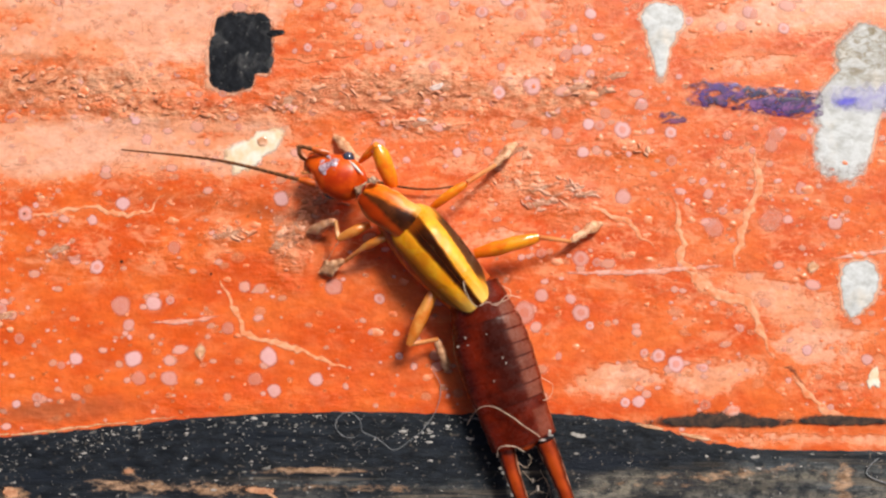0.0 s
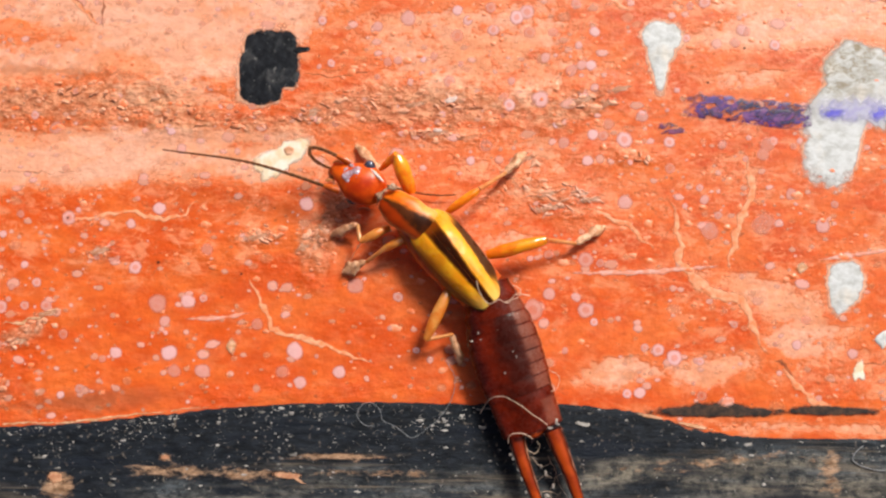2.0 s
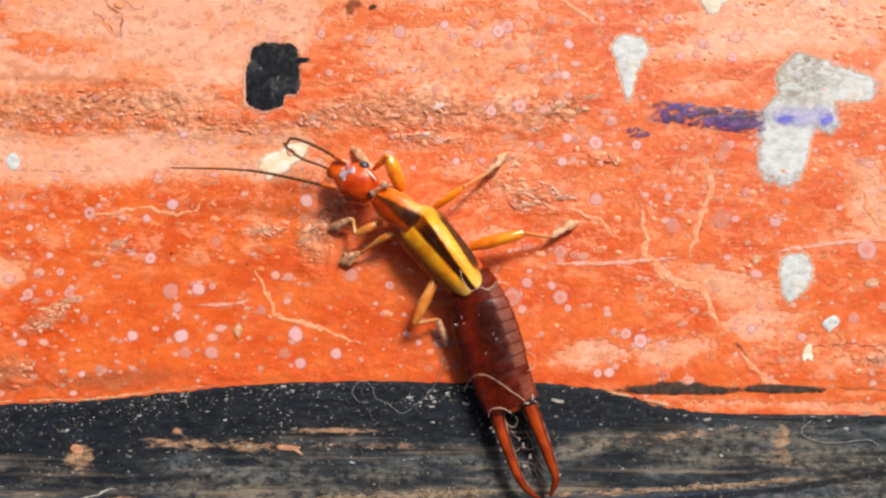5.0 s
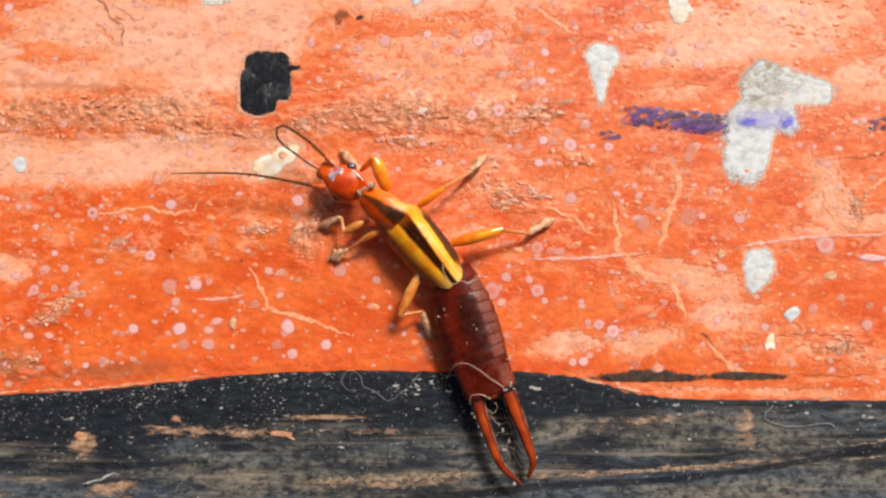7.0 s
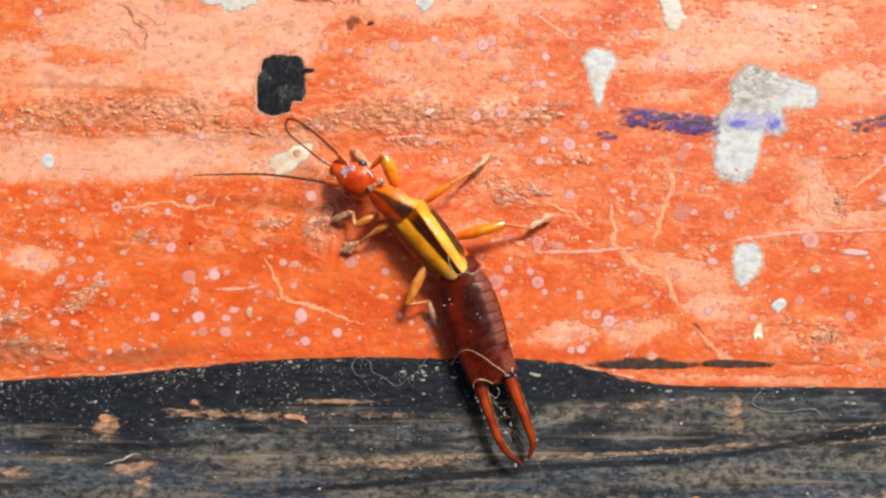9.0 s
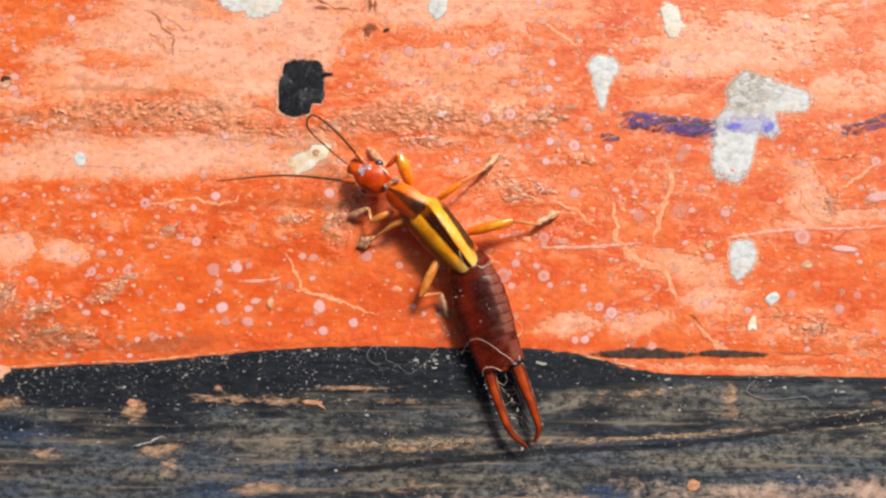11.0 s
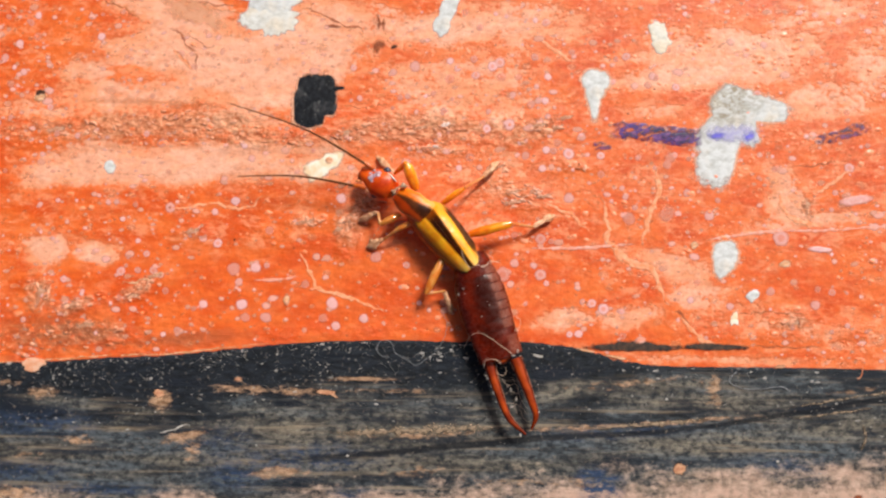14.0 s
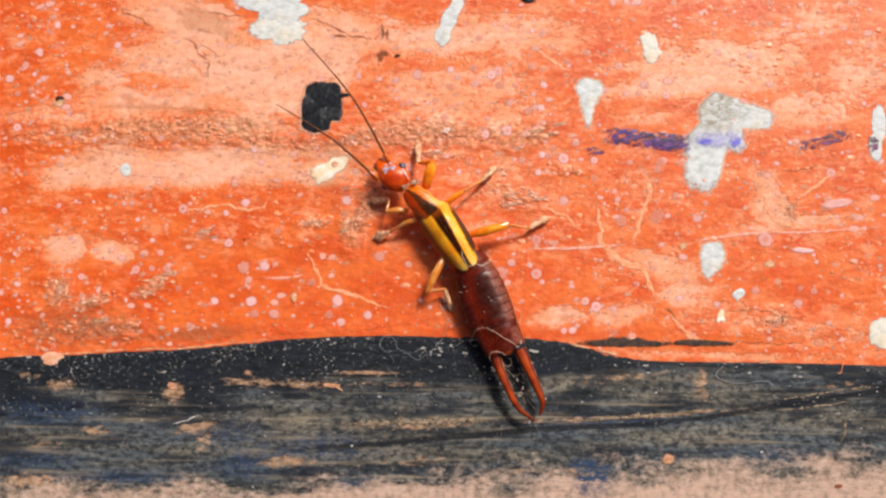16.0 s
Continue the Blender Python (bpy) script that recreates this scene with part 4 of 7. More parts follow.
flake("black_fleck", 11.83, -3.31, [(0.00, -0.03, 2.39, 0.20, 0), (-0.50, 0.03, 1.51, 0.20, 0)], M_REMNANT, BOARD, "thin strip of leftover black paint", rag=0.14, seed=34.4, thick=0.03)
flake("orange_fleck", 5.23, -3.58, [(0.00, 0.00, 0.83, 0.09, -12)], M_CRUST, BOARD, "dusty scuffed edge of the black border", rag=0.3, seed=70.4, thick=0.02, base=0.05)
flake("orange_fleck", 6.80, -3.92, [(0.00, 0.00, 0.92, 0.09, -12)], M_CRUST, BOARD, "dusty scuffed edge of the black border", rag=0.3, seed=71.4, thick=0.02, base=0.05)
flake("bare_patch", 8.04, -3.01, [(0.00, 0.00, 0.35, 0.28, 0)], M_SCRATCH, BOARD, "pale pink paint drop", rag=0.12, seed=76.4, thick=0.05)
flake("pale_smear", 17.43, 1.86, [(0.00, -0.05, 0.75, 0.18, -5)], M_SPOT, BOARD, "pinkish paint smear", rag=0.15, seed=36.4, thick=0.03)
flake("pale_smear", 19.33, 4.38, [(0.00, 0.06, 1.04, 0.27, 8), (-0.46, -0.06, 0.49, 0.24, 0)], M_SPOT, BOARD, "pinkish paint smear", rag=0.15, seed=37.4, thick=0.03)
flake("orange_fleck", -17.53, -6.09, [(-0.05, 0.10, 0.45, 0.23, 0), (0.13, -0.20, 0.35, 0.23, 0)], M_PEEL, BAND, "orange fleck showing through black paint", rag=0.3, seed=39.4, thick=0.02, base=0.05)
flake("orange_fleck", -13.27, -5.29, [(0.00, 0.00, 0.27, 0.12, 0)], M_PEEL, BAND, "small orange fleck in black paint", rag=0.3, seed=40.4, thick=0.02, base=0.05)
flake("orange_fleck", -8.33, -5.97, [(-0.30, 0.09, 0.79, 0.18, -5), (0.46, -0.24, 0.55, 0.09, -30)], M_PEEL, BAND, "peeling tan sliver along the border", rag=0.3, seed=41.4, thick=0.03, base=0.05)
flake("pale_fleck", 2.65, -3.92, [(0.00, 0.06, 0.37, 0.12, -15)], M_FLECK, BAND, "pale dusty fleck on black paint", rag=0.7, seed=42.4, thick=0.04, base=0.04)
flake("orange_fleck", 9.97, -9.65, [(0.00, 0.06, 0.46, 0.46, 0)], M_PEEL, BAND, "round peach fleck in the worn border", rag=0.2, seed=43.4, thick=0.02, base=0.05)
flake("pit", -13.70, 2.18, [(0.00, 0.00, 0.10, 0.08, 0)], M_PIT, BOARD, "tiny dark pit in the paint", seed=90.0, thick=0.01)
flake("pit", -10.43, 1.74, [(0.00, 0.00, 0.08, 0.06, 0)], M_PIT, BOARD, "tiny dark pit in the paint", seed=91.0, thick=0.01)
flake("pit", -17.32, 3.93, [(0.00, 0.00, 0.08, 0.06, 0)], M_PIT, BOARD, "tiny dark pit in the paint", seed=92.0, thick=0.01)
flake("pit", 8.88, 10.40, [(0.00, 0.00, 0.08, 0.06, 0)], M_PIT, BOARD, "tiny dark pit in the paint", seed=93.0, thick=0.01)
flake("pit", 7.48, 9.08, [(0.00, 0.00, 0.08, 0.06, 0)], M_PIT, BOARD, "tiny dark pit in the paint", seed=94.0, thick=0.01)
flake("scuff_mark", -1.95, 8.43, [(0.00, 0.00, 0.49, 0.24, 0), (0.20, 0.07, 0.34, 0.17, 12)], M_SCUFF, BOARD, "pale scuffed place in the paint", rag=0.55, seed=60.3, thick=0.03)
flake("scuff_mark", -7.79, 7.98, [(0.00, 0.00, 0.73, 0.49, 0), (0.29, 0.15, 0.51, 0.34, 12)], M_SCUFF, BOARD, "pale scuffed place in the paint", rag=0.55, seed=62.0, thick=0.03)
flake("scuff_mark", -3.74, 8.30, [(0.00, 0.00, 1.10, 0.24, 0), (0.44, 0.07, 0.77, 0.17, 12)], M_SCUFF, BOARD, "pale scuffed place in the paint", rag=0.55, seed=65.4, thick=0.03)
flake("scuff_mark", 2.73, 8.44, [(0.00, 0.00, 0.79, 0.30, 0), (0.32, 0.09, 0.55, 0.21, 12)], M_SCUFF, BOARD, "pale scuffed place in the paint", rag=0.55, seed=67.1, thick=0.03)
flake("scuff_mark", -2.86, 7.17, [(0.00, 0.00, 0.91, 0.24, 0), (0.37, 0.07, 0.64, 0.17, 12)], M_SCUFF, BOARD, "pale scuffed place in the paint", rag=0.55, seed=68.8, thick=0.03)
flake("scuff_mark", 1.47, 4.28, [(0.00, 0.00, 1.10, 0.30, 0), (0.44, 0.09, 0.77, 0.21, 12)], M_SCUFF, BOARD, "pale scuffed place in the paint", rag=0.55, seed=70.5, thick=0.03)
flake("scuff_mark", 1.31, 4.80, [(0.00, 0.00, 0.73, 0.24, 0), (0.29, 0.07, 0.51, 0.17, 12)], M_SCUFF, BOARD, "pale scuffed place in the paint", rag=0.55, seed=72.2, thick=0.03)
flake("scuff_mark", 2.99, 4.59, [(0.00, 0.00, 0.73, 0.21, 0), (0.29, 0.06, 0.51, 0.15, 12)], M_SCUFF, BOARD, "pale scuffed place in the paint", rag=0.55, seed=73.9, thick=0.03)
flake("scuff_mark", -7.38, 3.29, [(0.00, 0.00, 0.55, 0.85, 0), (0.22, 0.26, 0.38, 0.60, 12)], M_SCUFF, BOARD, "pale scuffed place in the paint", rag=0.55, seed=75.6, thick=0.03)
flake("scuff_mark", -6.47, 4.35, [(0.00, 0.00, 0.79, 0.40, 0), (0.32, 0.12, 0.55, 0.28, 12)], M_SCUFF, BOARD, "pale scuffed place in the paint", rag=0.55, seed=77.3, thick=0.03)
flake("scuff_mark", -8.05, 2.73, [(0.00, 0.00, 0.43, 0.43, 0), (0.17, 0.13, 0.30, 0.30, 12)], M_SCUFF, BOARD, "pale scuffed place in the paint", rag=0.55, seed=79.0, thick=0.03)
flake("scuff_mark", 4.20, 8.85, [(0.00, 0.00, 0.79, 0.30, 0), (0.32, 0.09, 0.55, 0.21, 12)], M_SCUFF, BOARD, "pale scuffed place in the paint", rag=0.55, seed=80.7, thick=0.03)
flake("scuff_mark", 3.75, 8.32, [(0.00, 0.00, 0.61, 0.27, 0), (0.24, 0.08, 0.43, 0.19, 12)], M_SCUFF, BOARD, "pale scuffed place in the paint", rag=0.55, seed=82.4, thick=0.03)
flake("scuff_mark", -9.77, 3.18, [(0.00, 0.00, 0.91, 0.30, 0), (0.37, 0.09, 0.64, 0.21, 12)], M_SCUFF, BOARD, "pale scuffed place in the paint", rag=0.55, seed=84.1, thick=0.03)
flake("scuff_mark", -24.26, -0.76, [(0.00, 0.00, 0.49, 0.91, 0), (0.20, 0.27, 0.34, 0.64, 12)], M_SCUFF, BOARD, "pale scuffed place in the paint", rag=0.55, seed=85.8, thick=0.03)
flake("scuff_mark", -22.33, -1.42, [(0.00, 0.00, 1.22, 0.40, 0), (0.49, 0.12, 0.85, 0.28, 12)], M_SCUFF, BOARD, "pale scuffed place in the paint", rag=0.55, seed=87.5, thick=0.03)
flake("scuff_mark", -19.19, -0.93, [(0.00, 0.00, 0.85, 0.37, 0), (0.34, 0.11, 0.60, 0.26, 12)], M_SCUFF, BOARD, "pale scuffed place in the paint", rag=0.55, seed=89.2, thick=0.03)
flake("scuff_mark", -18.04, 0.17, [(0.00, 0.00, 0.98, 0.24, 0), (0.39, 0.07, 0.68, 0.17, 12)], M_SCUFF, BOARD, "pale scuffed place in the paint", rag=0.55, seed=90.9, thick=0.03)
flake("scuff_mark", -21.65, -2.50, [(0.00, 0.00, 0.91, 0.37, 0), (0.37, 0.11, 0.64, 0.26, 12)], M_SCUFF, BOARD, "pale scuffed place in the paint", rag=0.55, seed=92.6, thick=0.03)
flake("scuff_mark", 15.95, -2.04, [(0.00, 0.00, 0.85, 0.37, 0), (0.34, 0.11, 0.60, 0.26, 12)], M_SCUFF, BOARD, "pale scuffed place in the paint", rag=0.55, seed=94.3, thick=0.03)
flake("scuff_mark", -16.02, 2.61, [(0.00, 0.00, 0.79, 0.37, 0), (0.32, 0.11, 0.55, 0.26, 12)], M_SCUFF, BOARD, "pale scuffed place in the paint", rag=0.55, seed=96.0, thick=0.03)
flake("scuff_mark", 16.81, 4.13, [(0.00, 0.00, 0.37, 0.85, 0), (0.15, 0.26, 0.26, 0.60, 12)], M_SCUFF, BOARD, "pale scuffed place in the paint", rag=0.55, seed=97.7, thick=0.03)
flake("scuff_mark", -23.73, 8.26, [(0.00, 0.00, 1.04, 0.34, 0), (0.41, 0.10, 0.73, 0.23, 12)], M_SCUFF, BOARD, "pale scuffed place in the paint", rag=0.55, seed=102.8, thick=0.03)
flake("scuff_mark", 0.54, 6.19, [(0.00, 0.00, 0.79, 0.27, 0), (0.32, 0.08, 0.55, 0.19, 12)], M_SCUFF, BOARD, "pale scuffed place in the paint", rag=0.55, seed=106.2, thick=0.03)
flake("dust_film", -23.00, -2.80, [(0.00, 0.00, 5.20, 1.45, 2), (3.00, -0.45, 3.00, 0.90, 4)], M_VEIL, BOARD, "thin brown film of dust on the paint", rag=0.2, seed=120.3, thick=0.006)
flake("dust_film", -16.20, -3.15, [(0.00, 0.00, 4.60, 0.62, 4)], M_VEIL, BOARD, "thin brown film of dust on the paint", rag=0.2, seed=121.3, thick=0.006)

flake("orange_fleck", 15.20, -4.30, [(0.00, 0.00, 0.42, 0.14, 4)], M_PEEL, BAND, "small peach fleck at the edge of the border", rag=0.3, seed=130.1, thick=0.02, base=0.05)
flake("pale_fleck", 14.95, -9.15, [(0.00, 0.00, 0.13, 0.10, 0)], M_FLECK, BAND, "white crumb stuck in the worn border", rag=0.3, seed=131.1, thick=0.06, base=0.04)
flake("brown_stain", 19.00, -10.90, [(0.00, 0.00, 0.32, 0.20, 0)], M_STAIN, BAND, "round brown stain on bare wood", rag=0.2, seed=132.1, thick=0.01, base=0.05)
ribbon("grain_ridge", [(4.60, -7.68), (7.00, -7.50), (9.20, -7.30), (11.80, -7.05)], 0.16, M_GRAIN, BAND, "pale ridge of raised wood grain", height=0.07, wander=0.06, seed=3.0)
ribbon("grain_ridge", [(-8.60, -8.10), (-5.20, -7.95), (-1.80, -7.75), (1.20, -7.60)], 0.26, M_GRAIN, BAND, "pale ridge of raised wood grain", height=0.080, wander=0.08, seed=7.0)
ribbon("grain_ridge", [(15.40, -6.46), (17.20, -6.14), (19.60, -5.72), (21.60, -5.42)], 0.08, M_GRAIN, BAND, "pale ridge of raised wood grain", height=0.07, wander=0.06, seed=4.0)
ribbon("grain_ridge", [(15.40, -6.98), (17.60, -6.72), (20.20, -6.34)], 0.07, M_GRAIN, BAND, "pale ridge of raised wood grain", height=0.065, wander=0.06, seed=5.0)
ribbon("grain_ridge", [(19.30, -7.20), (19.45, -7.90), (19.15, -8.60)], 0.09, M_GRAIN, BAND, "tan streak of dried paint", height=0.085, wander=0.05, seed=9.0)
# pale flecks laid where the raised crust glints
flake("pale_fleck", -2.40, 8.45, [(0.00, 0.00, 0.30, 0.12, 4), (0.18, 0.06, 0.16, 0.12, 0)], M_CRUST_GLINT, BOARD, "white painted glint in the scuffed streak", rag=0.35, seed=140.1, thick=0.07)
flake("pale_fleck", -2.85, 7.30, [(0.00, 0.00, 0.24, 0.10, -6)], M_CRUST_GLINT, BOARD, "bright painted glint in the scuffed streak", rag=0.35, seed=141.1, thick=0.06)

# seams, scratches and fissures
ribbon("seam", [(-17.49, 4.07), (-16.53, 3.92), (-14.81, 4.18), (-14.01, 3.87), (-12.92, 3.94), (-12.16, 4.73)], 0.07, M_CRACK, BOARD, "thin raised pale seam")
ribbon("seam", [(-10.21, 1.79), (-9.72, 0.86), (-9.07, -0.36), (-7.67, -0.80), (-6.43, -1.25), (-5.20, -1.69)], 0.1, M_CRACK, BOARD, "thin raised pale seam")
ribbon("seam", [(6.03, 4.67), (6.33, 3.14), (6.47, 2.08), (7.37, 1.17), (8.72, 0.58), (9.16, -0.47), (9.54, -1.22)], 0.20, M_CRACK, BOARD, "branching raised pale seam")
ribbon("seam", [(10.07, -1.73), (10.63, -2.41), (11.37, -3.00), (12.40, -3.34)], 0.16, M_CRACK, BOARD, "raised pale seam")
ribbon("seam", [(8.91, 6.23), (9.05, 4.84), (8.59, 3.77), (8.13, 1.94)], 0.17, M_CRACK, BOARD, "raised pale seam")
ribbon("seam", [(2.84, 4.35), (4.21, 3.74), (5.42, 2.68)], 0.09, M_CRACK, BOARD, "raised pale seam")
ribbon("seam", [(17.12, 4.73), (18.32, 5.50), (19.22, 6.12)], 0.09, M_CRACK, BOARD, "raised pale seam")
ribbon("seam", [(15.34, 4.88), (15.76, 3.66), (16.79, 3.22), (17.67, 2.98)], 0.16, M_CRACK, BOARD, "raised pale seam")
ribbon("seam", [(2.66, 13.09), (3.74, 12.46), (4.51, 11.83)], 0.1, M_CRACK, BOARD, "raised pale seam")
ribbon("seam", [(-27.88, -4.61), (-23.46, -4.34), (-20.32, -4.11), (-17.20, -3.98), (-14.09, -3.63), (-10.39, -3.25)], 0.035, M_CRUST, BOARD, "thin pale rim of orange paint along the black border", wander=0.06)
ribbon("scratch", [(2.09, 1.80), (4.21, 1.81), (6.02, 1.92), (7.83, 2.06)], 0.1, M_SCRATCH, BOARD, "long whitish scratch", wander=0.05)
ribbon("scratch", [(11.42, 2.27), (13.81, 2.65), (16.19, 2.85)], 0.12, M_SCRATCH, BOARD, "long whitish scratch", wander=0.05)
ribbon("scratch", [(15.60, 2.78), (18.26, 2.86), (21.79, 3.13)], 0.09, M_SCRATCH, BOARD, "long whitish scratch", wander=0.05)
ribbon("scratch", [(-12.65, 0.00), (-11.09, 0.08), (-10.01, 0.25)], 0.09, M_SCRATCH, BOARD, "short whitish scratch", wander=0.04)
ribbon("scratch", [(-5.13, 13.27), (-4.19, 13.68), (-3.26, 14.06)], 0.04, M_SCRATCH, BOARD, "faint scratch", wander=0.04)
ribbon("fissure", [(-17.69, 14.05), (-17.13, 13.63), (-16.53, 12.88), (-16.13, 12.49), (-16.12, 11.37)], 0.06, M_FISSURE, BOARD, "fine dark crack")
ribbon("fissure", [(-17.49, 12.82), (-16.83, 12.33), (-16.32, 11.59)], 0.045, M_FISSURE, BOARD, "fine dark crack")
ribbon("fissure", [(-16.88, 13.72), (-16.06, 13.20), (-15.08, 12.75)], 0.03, M_FISSURE, BOARD, "fine dark crack")
ribbon("fissure", [(-21.50, 16.10), (-21.15, 15.50), (-20.30, 15.07), (-19.60, 14.60), (-19.20, 14.25)], 0.055, M_FISSURE, BOARD, "fine dark crack")
ribbon("fissure", [(-17.93, 16.13), (-16.29, 15.47), (-14.68, 15.20), (-13.88, 15.07)], 0.06, M_FISSURE, BOARD, "dark edge of a lifting paint layer")
ribbon("seam", [(-17.92, 15.87), (-16.28, 15.21), (-14.67, 14.94), (-13.71, 14.75)], 0.1, M_CRACK, BOARD, "curled paint edge")
ribbon("seam", [(-17.42, 12.75), (-16.82, 12.17), (-16.22, 11.53)], 0.1, M_CRACK, BOARD, "curled paint edge")
flake("brown_stain", -8.50, 13.98, [(0.00, 0.00, 0.62, 0.12, -6)], M_STAIN, BOARD, "brown sliver of bare wood in a crack", rag=0.3, seed=25.4, thick=0.03)
flake("pale_fleck", -16.22, 12.98, [(0.00, 0.00, 0.30, 0.16, -25)], M_CRACK, BOARD, "pale lifted scale of paint", rag=0.3, seed=142.1, thick=0.06)
ribbon("fissure", [(-10.57, 15.12), (-9.10, 14.62), (-7.86, 13.98), (-7.08, 13.88), (-6.60, 13.30)], 0.065, M_FISSURE, BOARD, "dark crack along flaking paint")
ribbon("seam", [(-10.05, 14.73), (-9.09, 14.57), (-8.77, 14.15)], 0.08, M_CRACK, BOARD, "curled paint edge")
ribbon("seam", [(-7.65, 13.82), (-7.02, 13.69), (-6.54, 13.18)], 0.07, M_CRACK, BOARD, "curled paint edge")
ribbon("fissure", [(9.78, -1.31), (10.19, -1.67), (10.60, -2.11)], 0.07, M_FISSURE, BOARD, "short dark crack")
ribbon("fissure", [(-8.20, 9.62), (-6.63, 9.43), (-5.07, 9.75)], 0.03, M_FISSURE, BOARD, "fine dark crack")
ribbon("rust_streak", [(-22.51, 9.93), (-19.62, 9.80), (-17.69, 9.74), (-13.87, 9.61)], 0.34, M_RUST, BOARD, "rusty streak along the grain")
ribbon("fissure", [(15.96, 6.10), (17.45, 6.32), (18.49, 6.51)], 0.05, M_FISSURE, BOARD, "brown crack along the grain")
ribbon("fissure", [(17.78, 7.79), (18.52, 8.01), (19.57, 8.35)], 0.06, M_FISSURE, BOARD, "broken dark ink line")
ribbon("fissure", [(-19.77, 5.73), (-18.82, 5.76), (-16.60, 5.68)], 0.02, M_FISSURE, BOARD, "fine dark crack")
ribbon("fissure", [(13.43, -3.30), (15.19, -3.30), (17.54, -3.30)], 0.04, M_FISSURE, BOARD, "dark crack along the border")
ribbon("fissure", [(12.86, -1.63), (14.64, -1.49), (17.28, -1.58)], 0.03, M_FISSURE, BOARD, "fine crack along the grain")
ribbon("fissure", [(-19.85, -0.25), (-18.60, 0.01), (-17.36, 0.42)], 0.07, M_CRUST, BOARD, "dusty scuff line")
ribbon("fissure", [(-17.66, -8.23), (-16.13, -7.81), (-15.51, -7.68)], 0.05, M_FLECK, BOARD, "pale scratch in black paint", height=0.06)


def disc_mesh(name, seed, material):
    """A thin round paint spot of radius 1 mm with a slightly uneven rim; shared by all spots of its kind."""
    n, rings = 26, ((0.0, 0.012), (0.3, 0.012), (0.55, 0.011), (0.8, 0.009), (1.15, 0.006))
    verts, rim = [], []
    for q, z in rings:
        for k in range(n):
            a = 2 * math.pi * k / n
            r = q * (1 + 0.16 * noise.noise(Vector((math.cos(a) * 1.3, math.sin(a) * 1.3, seed))) + 0.08 * noise.noise(Vector((math.cos(a) * 4, math.sin(a) * 4, seed))))
            verts.append((r * math.cos(a), r * math.sin(a), z)), rim.append(q)
    faces = [f for f in grid_faces(len(rings), n, True) if f[0] >= n] + [(0, n + k, n + (k + 1) % n) for k in range(n)]
    ob = mesh_object(name, verts, faces, material, {"rim": rim})
    me = ob.data
    bpy.data.objects.remove(ob)
    return me


def spot(x, y, r, ringed=False):
    me = random.choice(RING_MESHES if ringed else SPOT_MESHES)
    ob = new("paint_spot", me)
    ob.location, ob.rotation_euler = (x * MM, y * MM, 0.0), (0, 0, random.uniform(0, 6.28))
    ob.scale = (r, r * random.uniform(0.86, 1.1), 1.0)
    ob.parent = BOARD
    return ob


SPOT_MESHES = [disc_mesh("paint_spot", 3.7 * k, M_SPOT) for k in range(4)]
RING_MESHES = [disc_mesh("paint_spot", 50 + 3.7 * k, M_RING) for k in range(3)]
for x, y, r in [
    (-13.7, 0.6, 0.33), (-12.5, 0.7, 0.28), (-13.2, -1.3, 0.30), (-15.3, -1.3, 0.23), (-13.0, -2.0, 0.25), (-11.9, -2.0, 0.30),
    (-8.8, -2.0, 0.25), (-8.1, -2.4, 0.23), (-9.8, -0.2, 0.23), (-11.8, 2.7, 0.23), (-14.6, 2.0, 0.23), (-11.9, 0.8, 0.15),
    (-18.1, 0.5, 0.23), (-18.5, 1.4, 0.18), (-16.7, -2.7, 0.18), (-6.0, 1.3, 0.30), (-6.6, -2.0, 0.23), (-17.4, -0.6, 0.20),
    (-16.1, 2.6, 0.15), (-10.1, 8.3, 0.15), (-13.4, -0.1, 0.20), (-14.8, 3.7, 0.18), (-13.7, 4.3, 0.23), (-19.0, 2.1, 0.15),
    (-19.9, 3.3, 0.15), (-8.3, -1.2, 0.33), (1.4, 1.0, 0.23), (0.8, 0.4, 0.40), (2.8, 0.4, 0.28),
]:
    spot(x, y, r * 1.15, random.random() < 0.35)
for x, y, r in [
    (-4.0, 11.7, 0.28), (-5.2, 11.4, 0.20), (-2.1, 12.0, 0.20), (-1.7, 11.6, 0.18), (-2.1, 11.0, 0.25), (-0.7, 11.2, 0.23),
    (0.7, 11.1, 0.23), (0.6, 11.9, 0.28), (0.2, 11.7, 0.25), (1.6, 11.1, 0.20), (3.2, 11.1, 0.20), (2.3, 9.6, 0.25),
    (2.7, 9.8, 0.20), (-0.3, 8.6, 0.20), (0.0, 9.2, 0.15), (-2.4, 9.2, 0.23), (-4.8, 10.0, 0.18), (5.0, 7.8, 0.23),
    (-1.0, 6.7, 0.25), (1.1, 8.5, 0.30), (2.0, 6.8, 0.23), (2.9, 6.1, 0.20), (3.1, 7.1, 0.20), (4.3, 6.9, 0.28),
    (4.3, 4.5, 0.25), (3.7, 7.5, 0.23), (2.5, 12.2, 0.20), (-0.8, 12.1, 0.20), (-3.0, 10.2, 0.15), (1.3, 10.1, 0.20),
]:
    spot(x, y, r * 1.15, random.random() < 0.35)
